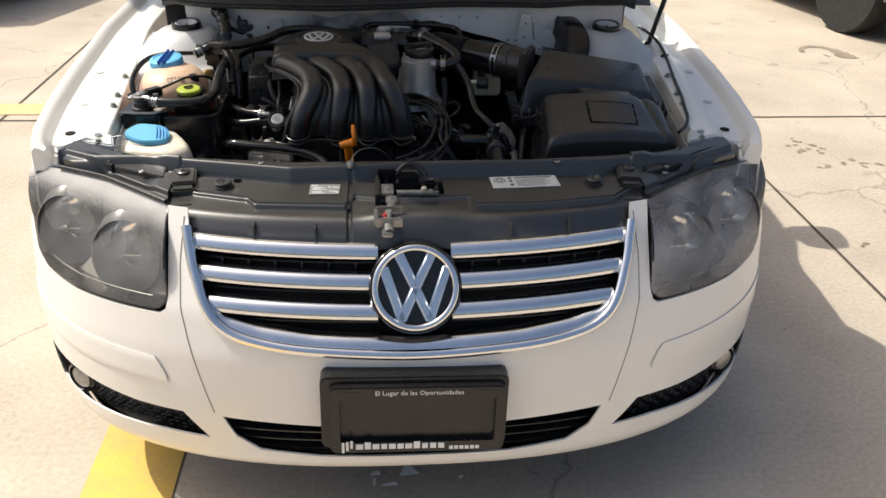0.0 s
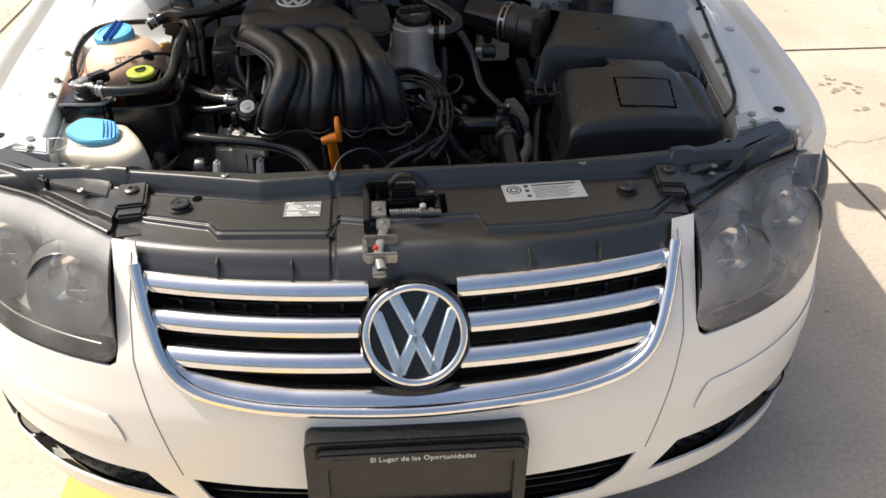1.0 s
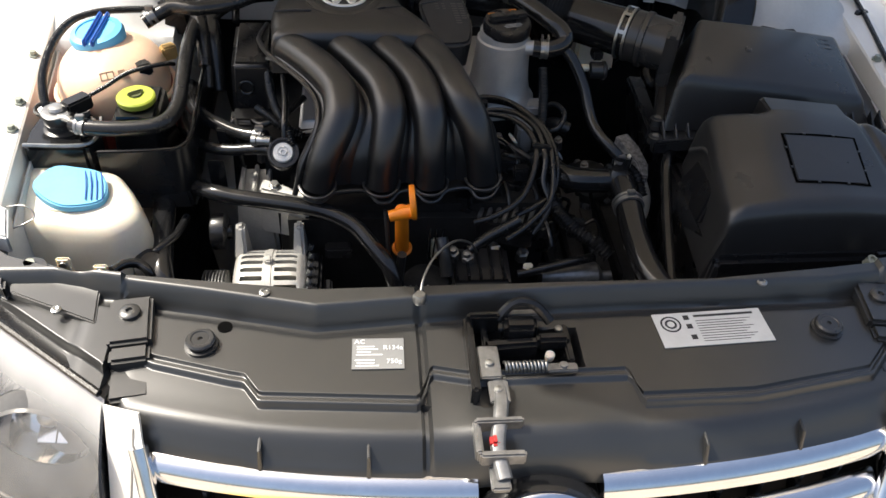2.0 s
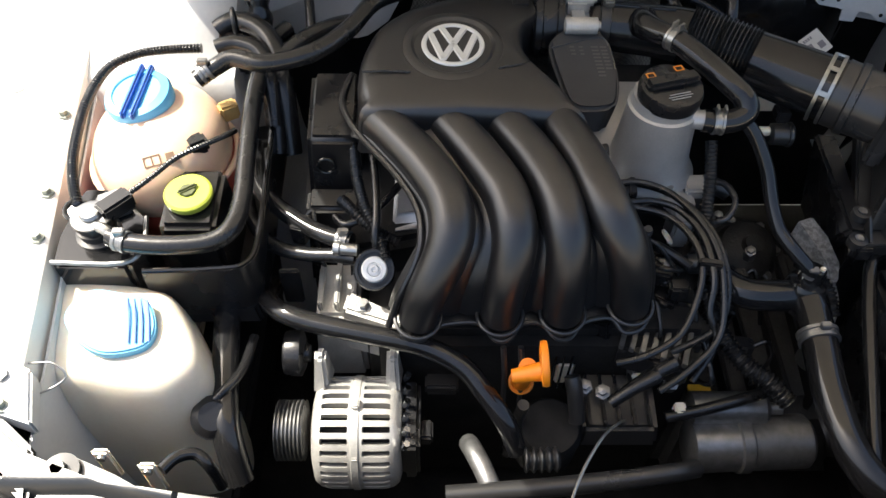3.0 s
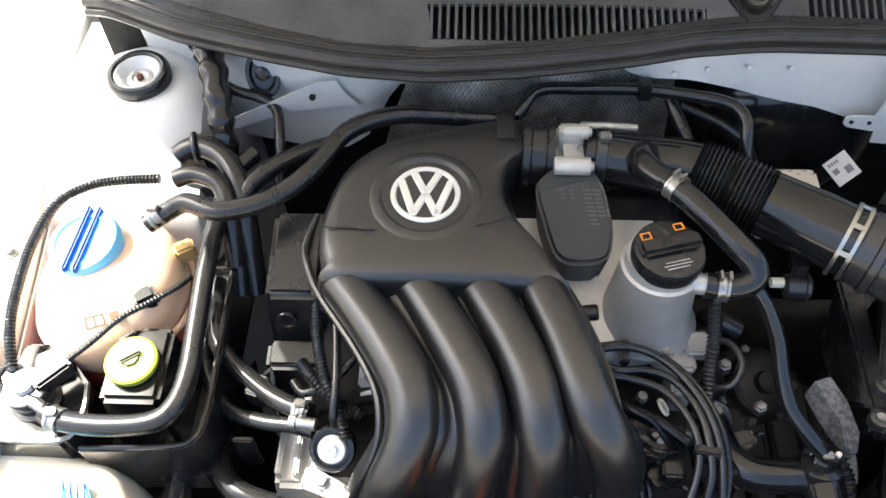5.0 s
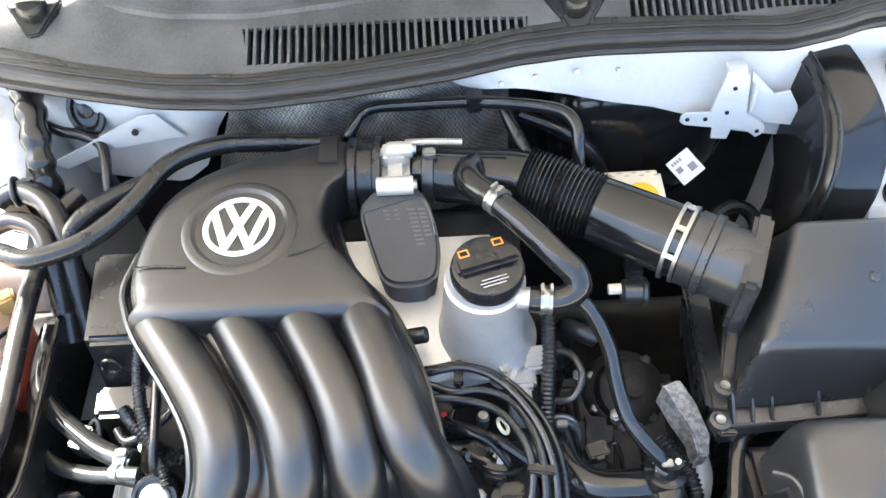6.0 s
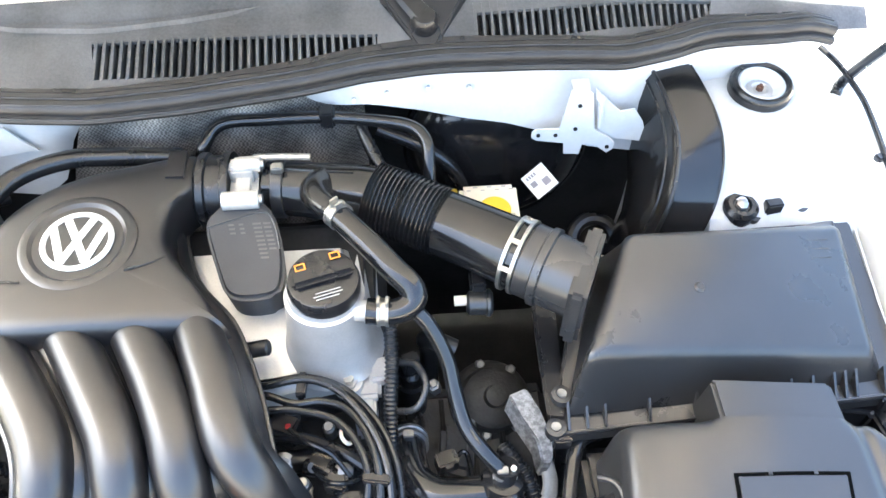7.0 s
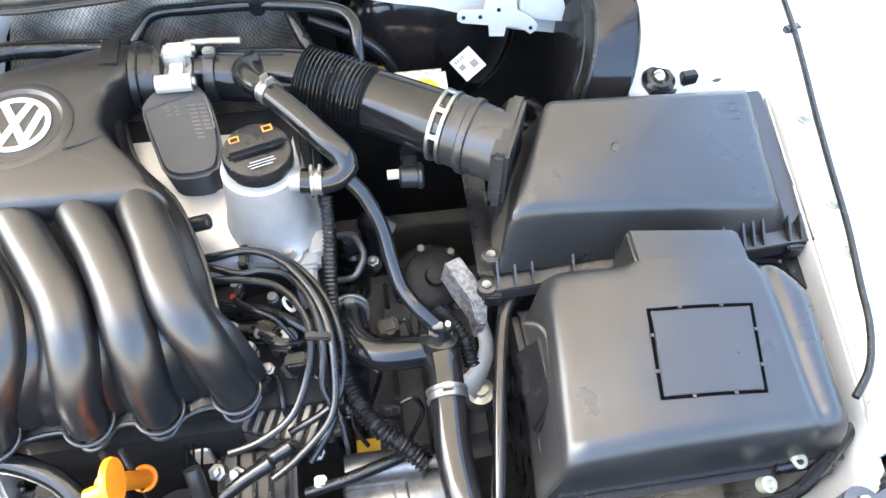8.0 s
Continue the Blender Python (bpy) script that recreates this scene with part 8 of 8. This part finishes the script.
for k in range(5):
    part("plate_rib", box(-0.05 + 0.018 * k, -0.046 + 0.018 * k, 0.46, 0.53, 0.602, 0.612, 0.001), BLACK, ecu)
part("grey_plug", tube([(-0.072, 0.500, 0.655), (-0.068, 0.485, 0.640), (-0.064, 0.465, 0.610)], 0.010, 12), GREY_PLASTIC, ecu, "grey plug")
part("plug_tip", lathe([(0.005, 0), (0.005, 0.014), (0.001, 0.014)], (0.011, 0.527, 0.606), (1, 0, 0.1), 10), MILK, ecu, "white plug tip")
for x in (-0.155, -0.135):
    solo("support_strut", tube([(x, 0.512, 0.70), (x + 0.003, 0.50, 0.66), (x + 0.004, 0.49, 0.60)], 0.0035, 8), GREY_PLASTIC, (x, 0.50, 0.60), "thin dark support strut below the runners", "strut")
for x, y, z in ((0.028, 0.567, 0.648), (0.030, 0.552, 0.612)):
    d = Vector((0.85, 0.48, 0.12)).normalized()
    c = Vector((x, y, z))
    solo("heat_sleeve", lathe([(0.008, -0.030)] + [(0.0125 - 0.0016 * (i % 2), -0.028 + 0.0028 * i) for i in range(21)] + [(0.008, 0.030), (0.001, 0.030)], c, d, 20), DULL, c - Vector((0, 0, 0.013)), "ribbed dull metal heat sleeve on an ignition lead", "heat sleeve", "ignition lead sleeves")
wp = thing("wire_plug", (-0.071, 0.542, 0.57), "white wiring connector with thin black wires", "plug")
part("shell", join(box(-0.084, -0.060, 0.532, 0.552, 0.580, 0.625, 0.003), box(-0.079, -0.065, 0.536, 0.549, 0.625, 0.640, 0.002)), MILK, wp, "white plastic shell")
for k in range(3):
    part("wire", tube([(-0.076 + 0.006 * k, 0.542, 0.640), (-0.078 + 0.008 * k, 0.545, 0.655), (-0.085 + 0.010 * k, 0.535, 0.640), (-0.090 + 0.008 * k, 0.515, 0.60)], 0.0016, 6), RUBBER, wp)
solo("pipe_end", tube([(-0.132, 0.408, 0.628), (-0.112, 0.408, 0.628), (-0.092, 0.409, 0.628)], 0.0125, 16, 6, wave=0.16, pitch=0.0085), GREY_PLASTIC, (-0.112, 0.408, 0.61), "ribbed dark pipe end below the dipstick", "pipe end")
hose("coolant_pipe", [(-0.192, 0.448, 0.585), (-0.188, 0.430, 0.605), (-0.178, 0.405, 0.612), (-0.166, 0.375, 0.605), (-0.16, 0.35, 0.58)], 0.012, "dull grey metal coolant pipe stub", DULL)
hose("coolant_pipe", [(-0.22, 0.372, 0.615), (-0.14, 0.376, 0.620), (-0.05, 0.384, 0.622), (0.03, 0.396, 0.618), (0.07, 0.41, 0.60)], 0.011, "dark cross pipe behind the radiator", GREY_PLASTIC)
for k, (x, y, z) in enumerate(((-0.03, 0.50, 0.618), (-0.052, 0.505, 0.622), (0.06, 0.52, 0.605))):
    solo("engine_nut", lathe([(0.010, -0.02), (0.010, 0.0), (0.006, 0.001), (0.006, 0.010), (0.001, 0.011)], (x, y, z), (0.1 * (k - 2), -0.3, 1), 6), DULL, (x, y, z - 0.02), "dull steel nut on the engine", "nut", "engine nuts")
pump = thing("brake_vacuum_valve", (0.207, 0.79, 0.74), "small grey valve under the intake tube", "valve")
part("barrel", lathe([(0.010, 0), (0.014, 0.003), (0.014, 0.022), (0.016, 0.023), (0.016, 0.027), (0.012, 0.030), (0.001, 0.030)], (0.192, 0.784, 0.775), (1, -0.05, 0), 22), GREY_PLASTIC, pump, "grey barrel")
part("tip", lathe([(0.006, 0), (0.006, 0.014), (0.001, 0.014)], (0.178, 0.786, 0.778), (1, 0, 0), 10), MILK, pump, "pale tip")
part("stalk", box(0.196, 0.214, 0.786, 0.810, 0.79, 0.806, 0.003), BLACK, pump, "black stalk")

# ---- brake booster and what sits at the firewall ----
booster = thing("brake_booster", (0.26, 1.06, 0.65), "glossy black brake booster with a white fluid reservoir", "brake booster")
part("drum", lathe([(0.06, 0), (0.118, 0.004), (0.128, 0.02), (0.130, 0.035), (0.122, 0.045), (0.105, 0.075), (0.075, 0.092), (0.001, 0.098)], (0.262, 1.115, 0.735), (0, -1, 0.18), 48), GLOSS, booster, "glossy black drum")
part("drum_ring", ring(0.126, 0.005, (0.262, 1.078, 0.742), (0, -1, 0.18), 48, 8), GLOSS, booster)
res = part("fluid_reservoir", block([(0.200, 0.905, 0.70), (0.275, 0.905, 0.70), (0.275, 0.972, 0.70), (0.200, 0.972, 0.70)], [(0.202, 0.912, 0.774), (0.272, 0.910, 0.774), (0.273, 0.968, 0.776), (0.199, 0.968, 0.776)], 0.006), MILK, booster, "milky white reservoir")
part("reservoir_cap", lathe([(0.019, 0), (0.020, 0.003), (0.020, 0.009), (0.018, 0.011), (0.001, 0.011)], (0.240, 0.917, 0.774), (0, -0.1, 1), 30), YELLOW, res, "yellow cap")
part("reservoir_print", join(*[box(0.208 + 0.009 * k, 0.2135 + 0.009 * k, 0.954 + 0.005 * (k % 2), 0.9555 + 0.005 * (k % 2), 0.7765, 0.777, 0) for k in range(7)]), material("grey_reservoir_print", (0.30, 0.30, 0.29), (0.36, 0.36, 0.35), 0.6, bump=0), res, "small grey print")
stm = Matrix.Translation((0.304, 0.966, 0.776)) @ Matrix.Rotation(radians(28), 4, "X") @ Matrix.Rotation(radians(36), 4, "Z")
st = solo("sticker", box(-0.0175, 0.0175, -0.0175, 0.0175, -0.0006, 0.0006, 0, stm), PAPER, stm.translation, "white square part sticker on the booster", "sticker")
ORIGIN[st] = Vector(stm.translation)
part("print", join(*[box(-0.013 + 0.004 * k, -0.0105 + 0.004 * k, 0.009, 0.0135, 0.0006, 0.001, 0, stm) for k in range(4)], box(-0.013, -0.005, -0.003, 0.0045, 0.0006, 0.001, 0, stm), box(0.002, 0.012, -0.010, 0.000, 0.0006, 0.001, 0, stm)), material("grey_sticker_print", (0.16, 0.15, 0.17), (0.22, 0.21, 0.23), 0.6, bump=0), st, "grey print")
hose("vacuum_pipe", [(-0.112, 0.962, 0.835), (-0.106, 0.976, 0.858), (-0.085, 0.998, 0.872), (-0.03, 1.000, 0.874), (0.04, 0.999, 0.874), (0.10, 0.990, 0.873), (0.142, 0.978, 0.871), (0.158, 0.960, 0.864), (0.160, 0.938, 0.845), (0.158, 0.915, 0.815)], 0.0078, "black vacuum pipe along the heat shield", GLOSS)
solo("pipe_clip", box(-0.009, 0.009, -0.011, 0.011, -0.012, 0.012, 0.003, Matrix.Translation((0.042, 1.000, 0.874))), BLACK, (0.042, 1.0, 0.86), "black clip on the vacuum pipe", "clip")
hose("brake_hose", [(0.080, 1.010, 0.850), (0.090, 0.985, 0.835), (0.105, 0.955, 0.815), (0.118, 0.930, 0.79)], 0.0085, "short black hose at the firewall")
hose("cable_loom", [(0.10, 1.03, 0.82), (0.16, 1.01, 0.80), (0.20, 1.0, 0.76), (0.22, 0.99, 0.70)], 0.009, "black cable loom behind the intake", category="cable loom")
solo("cable_loom", ring(0.030, 0.010, (0.385, 0.945, 0.672), (0.1, -0.6, 0.8), 32, 10), BLACK, (0.385, 0.945, 0.67), "coiled black cable beside the booster", "cable loom")
hose("cable_loom", [(0.315, 0.90, 0.72), (0.345, 0.885, 0.735), (0.375, 0.885, 0.73), (0.40, 0.90, 0.70)], 0.009, "dark cable behind the air box", category="cable loom")
# white steel bracket
bracket = thing("steel_bracket", (0.36, 1.0, 0.78), "white painted steel bracket with holes on the plenum", "bracket")
flat = [(0.334, 0.903), (0.353, 0.905), (0.361, 0.896), (0.371, 0.838), (0.393, 0.822), (0.400, 0.813), (0.399, 0.803), (0.392, 0.797), (0.378, 0.809), (0.358, 0.814), (0.356, 0.797), (0.336, 0.799), (0.334, 0.818), (0.298, 0.825), (0.292, 0.830), (0.292, 0.838), (0.297, 0.843), (0.326, 0.842)]
part("plate", block([(x, 0.993, z) for x, z in flat], [(x, 0.990, z) for x, z in flat], 0), BAY_WHITE, bracket, "white plate")
part("upper_fold", block([(0.336, 1.010, 0.901), (0.358, 1.010, 0.901), (0.358, 0.992, 0.897), (0.336, 0.992, 0.897)], [(0.336, 1.010, 0.905), (0.358, 1.010, 0.905), (0.357, 0.990, 0.903), (0.337, 0.990, 0.903)], 0), BAY_WHITE, bracket, "white fold to the panel")
fold = [(0.366, 0.897), (0.384, 0.878), (0.402, 0.859), (0.420, 0.862), (0.434, 0.840), (0.442, 0.816), (0.441, 0.806), (0.410, 0.812), (0.378, 0.820)]
part("foot", block([(x, 1.001, z) for x, z in fold], [(x, 0.998, z) for x, z in fold], 0), BAY_WHITE, bracket, "white foot behind the plate")
part("stiffening_bead", tube([(0.374, 0.996, 0.882), (0.376, 0.996, 0.860), (0.378, 0.996, 0.838)], 0.004, 8, 3), BAY_WHITE, bracket, "pressed bead")
for x, z in ((0.391, 0.808), (0.300, 0.834), (0.322, 0.833), (0.346, 0.842), (0.347, 0.880)):
    part("hole", lathe([(0.0026, 0), (0.0026, 0.0022), (0.001, 0.0022)], (x, 0.9905, z), (0, -1, 0), 14), DARK, bracket)
left_bracket = thing("steel_bracket", (-0.38, 1.0, 0.80), "white painted angled steel bracket on the plenum", "bracket")
tri = [(-0.482, 0.992, 0.817), (-0.374, 0.990, 0.876), (-0.352, 0.988, 0.889), (-0.329, 0.987, 0.893), (-0.320, 0.992, 0.868), (-0.306, 0.994, 0.848), (-0.322, 0.995, 0.846), (-0.400, 0.996, 0.832), (-0.470, 0.998, 0.800)]
part("plate", block([(x, y + 0.003, z - 0.001) for x, y, z in tri], tri, 0), BAY_WHITE, left_bracket, "white plate")
part("hole", lathe([(0.004, 0), (0.004, 0.003), (0.001, 0.003)], (-0.360, 0.986, 0.868), (0, -1, 0.2), 14), DARK, left_bracket)
gm = Vector((-0.428, 1.028, 0.868))
grommet = thing("grommet", gm, "oval black rubber grommet in the plenum panel", "grommet")
part("rim", lathe([(0.026, -0.004), (0.030, 0.0), (0.028, 0.006), (0.022, 0.006), (0.018, 0.002), (0.001, 0.002)], gm, (0.1, -0.85, 0.5), 32, (0.75, 1.1)), RUBBER, grommet, "rubber rim")
part("knob", lathe([(0.010, 0), (0.009, 0.008), (0.004, 0.010), (0.001, 0.010)], gm + Vector((0, 0.001, 0)), (0.1, -0.85, 0.5), 20), RUBBER, grommet)
# air duct from the plenum to the air box
duct = thing("air_duct", (0.46, 0.95, 0.75), "glossy black arched air duct behind the air box", "air duct")
rows = []
for y, z in ((1.085, 0.896), (1.055, 0.892), (1.02, 0.888), (0.985, 0.880), (0.950, 0.866), (0.915, 0.845), (0.885, 0.815), (0.868, 0.780), (0.858, 0.70)):
    r = interp(y, (0.858, 0.868, 0.885, 0.91, 0.946, 0.995, 1.06, 1.09), (0.478, 0.492, 0.505, 0.514, 0.518, 0.511, 0.497, 0.490))
    rows.append([(r - 0.085, y + 0.075, z - 0.100), (r - 0.080, y + 0.048, z - 0.030), (r - 0.066, y + 0.010, z - 0.006), (r - 0.058, y + 0.002, z), (r - 0.040, y, z - 0.001), (r - 0.020, y - 0.001, z - 0.003), (r - 0.003, y - 0.001, z - 0.006), (r, y + 0.003, z - 0.010), (r + 0.002, y + 0.02, z - 0.12)])
part("channel", sheet(rows, 0.003), GLOSS, duct, "glossy black arched channel")
part("ridge", tube([Vector(r[3]) for r in rows], 0.0028, 8, 3), BLACK, duct, "raised ridge along the bend")
part("ridge", tube([Vector(r[2]).lerp(Vector(r[1]), 0.12) for r in rows], 0.0020, 8, 3), BLACK, duct, "raised ridge along the bend")
part("edge_lip", tube([Vector(r[7]) for r in rows], 0.0018, 8, 3), GLOSS, duct)
# cable along the right wing
hose("wing_cable", [(0.712, 1.13, 0.838), (0.728, 1.10, 0.832), (0.742, 1.06, 0.822), (0.748, 1.025, 0.814), (0.744, 0.954, 0.805), (0.733, 0.88, 0.798), (0.719, 0.808, 0.795), (0.703, 0.72, 0.792), (0.688, 0.634, 0.790), (0.672, 0.56, 0.786), (0.662, 0.51, 0.782), (0.645, 0.468, 0.776), (0.62, 0.44, 0.770)], 0.0042, "thin black bonnet cable along the wing rail", category="cable")
solo("cable_clip", box(-0.012, 0.012, -0.006, 0.006, -0.006, 0.008, 0.002, Matrix.Translation((0.744, 0.952, 0.797)) @ Matrix.Rotation(radians(15), 4, "Z")), GREY_PLASTIC, (0.744, 0.952, 0.79), "grey cable clip on the rail", "clip")
mount = thing("headlight_mount", (0.57, 0.40, 0.62), "black headlight mount with two pale bolts", "mount")
part("frame", join(tube([(0.50, 0.365, 0.70), (0.56, 0.375, 0.705), (0.64, 0.43, 0.71)], 0.007, 8), tube([(0.545, 0.40, 0.70), (0.62, 0.405, 0.70)], 0.005, 8), box(0.50, 0.64, 0.345, 0.36, 0.60, 0.70, 0.004)), BLACK, mount, "black frame")
for x, y in ((0.571, 0.404), (0.530, 0.384)):
    part("bolt", lathe([(0.0085, -0.012), (0.0085, 0.002), (0.005, 0.003), (0.004, -0.001), (0.001, -0.001)], (x, y, 0.704), (0.1, -0.3, 1), 20), PALE, mount, "pale round bolt")
solo("washer_pump", lathe([(0.020, 0), (0.024, 0.004), (0.024, 0.03), (0.016, 0.036), (0.001, 0.036)], (-0.488, 0.452, 0.640), (0.3, -0.4, 1), 24), BLACK, (-0.488, 0.452, 0.63), "black pump cap beside the washer bottle", "pump")
hose("fuel_hose", [(-0.488, 0.452, 0.668), (-0.470, 0.470, 0.675), (-0.455, 0.50, 0.67), (-0.45, 0.55, 0.66)], 0.006, "thin black hose from the washer pump")

for x, y in ((-0.556, 0.360), (-0.508, 0.346)):
    tab = thing("fixing_tab", (x, y, 0.72), "pale plastic fixing tab behind the lock carrier", "fixing tab", "pale fixing tabs")
    part("plate", box(x - 0.009, x + 0.009, y - 0.003, y + 0.003, 0.70, 0.757, 0.0025, segments=3), MILK, tab)
    part("screw", lathe([(0.005, 0), (0.0045, 0.003), (0.001, 0.003)], (x, y - 0.003, 0.748), (0, -1, 0), 12), STEEL, tab)
hose("fuel_hose", [(-0.495, 0.344, 0.748), (-0.484, 0.358, 0.746), (-0.468, 0.364, 0.740), (-0.455, 0.356, 0.730), (-0.450, 0.352, 0.69)], 0.0062, "short black hose with a clamp behind the lock carrier", GLOSS)

# ---- other cars on the lot ----
def parked_car(x, y, turn, paint, label):
    ob = thing("parked_car", (0, 0, 0), label, "car", "other parked cars")
    L = [(-2.1, 0.42, 0.62), (-2.05, 0.30, 0.70), (-1.2, 0.25, 0.92), (-0.6, 0.25, 1.40), (0.7, 0.25, 1.42), (1.4, 0.25, 0.98), (2.0, 0.28, 0.92), (2.1, 0.40, 0.70)]
    rows = []
    for yy, z0, z1 in L:
        w = 0.84 - (0.06 if abs(yy) > 2 else 0)
        rows.append([(-w + 0.02, yy, z0), (-w, yy, 0.55), (-w + 0.05, yy, min(z1, 0.88)), (-w + 0.22, yy, z1), (0, yy, z1 + 0.03), (w - 0.22, yy, z1), (w - 0.05, yy, min(z1, 0.88)), (w, yy, 0.55), (w - 0.02, yy, z0)])
    part("body", sheet(rows, 0.01), paint, ob, "painted body")
    part("underbody", box(-0.75, 0.75, -2.0, 2.0, 0.22, 0.42, 0.05), DARK, ob, "dark underbody")
    part("bumper", box(-0.78, 0.78, -2.16, -1.98, 0.26, 0.58, 0.05), paint, ob, "front bumper")
    part("intake", box(-0.5, 0.5, -2.175, -2.14, 0.30, 0.40, 0.01), BLACK, ob, "black intake")
    for sx in (-0.76, 0.76):
        for wy in (-1.3, 1.3):
            wh = part("wheel", lathe([(0.20, -0.09), (0.30, -0.09), (0.31, -0.07), (0.31, 0.07), (0.30, 0.09), (0.20, 0.09)], (sx, wy, 0.31), (1, 0, 0), 32), TYRE, ob, "black tyre")
            part("rim", lathe([(0.20, -0.085), (0.05, -0.07), (0.05, 0.07), (0.20, 0.085)], (sx, wy, 0.31), (1, 0, 0), 24), STEEL, wh, "alloy rim")
    ob.matrix_basis = pose(x, y, 0, 0, 0, turn)
    return ob


GREY_PAINT = material("grey_car_paint", (0.42, 0.43, 0.44), (0.36, 0.37, 0.38), 0.3, 0.3, scale=3, bump=0, coat=0.4)
DARK_PAINT = material("dark_car_paint", (0.03, 0.03, 0.035), (0.02, 0.02, 0.025), 0.3, scale=3, bump=0, coat=0.4)
parked_car(3.74, 5.80, 12, GREY_PAINT, "silver-grey car parked beyond the white car")
parked_car(-3.42, 6.75, -4, DARK_PAINT, "dark car parked beyond the white car")

# ---- small plugs and wires round the cylinder head ----
rnd = random.Random(4)
for x, y, z, turn in ((0.010, 0.575, 0.690, 20), (0.048, 0.590, 0.684, -35), (-0.030, 0.560, 0.680, 60), (0.060, 0.545, 0.650, -20), (0.085, 0.535, 0.640, 30), (0.150, 0.560, 0.625, -10), (0.118, 0.600, 0.640, 40), (0.160, 0.655, 0.640, 15), (-0.395, 0.655, 0.742, 70)):
    plug = thing("wire_plug", (x, y, z - 0.02), "small black wiring plug on the engine", "plug", "wiring plugs")
    m = Matrix.Translation((x, y, z)) @ Matrix.Rotation(radians(turn), 4, "Z") @ Matrix.Rotation(radians(rnd.uniform(-20, 20)), 4, "X")
    part("shell", box(-0.013, 0.013, -0.009, 0.009, -0.02, 0.010, 0.002, m), BLACK, plug)
    part("latch", box(-0.005, 0.005, -0.012, -0.008, -0.004, 0.008, 0.001, m), GREY_PLASTIC, plug)
    e = m @ Vector((0.012, 0, 0.002))
    part("lead", tube([e, e + Vector((rnd.uniform(0.008, 0.02), rnd.uniform(-0.02, 0.02), 0.006)), e + Vector((rnd.uniform(0.01, 0.03), rnd.uniform(-0.04, 0.0), -0.02)), e + Vector((rnd.uniform(-0.01, 0.03), rnd.uniform(-0.05, 0.02), -0.06))], 0.003, 8), RUBBER, plug)
for x, y, z in ((0.020, 0.588, 0.700), (0.112, 0.632, 0.660), (0.150, 0.745, 0.66), (0.190, 0.700, 0.64), (0.100, 0.560, 0.63), (-0.345, 0.660, 0.70)):
    solo("hex_bolt", lathe([(0.008, -0.02), (0.008, 0.0), (0.0055, 0.001), (0.0055, 0.006), (0.001, 0.007)], (x, y, z), (rnd.uniform(-0.2, 0.2), -0.2, 1), 6), DULL, (x, y, z - 0.02), "dull hexagon bolt on the engine", "bolt", "engine bolts")
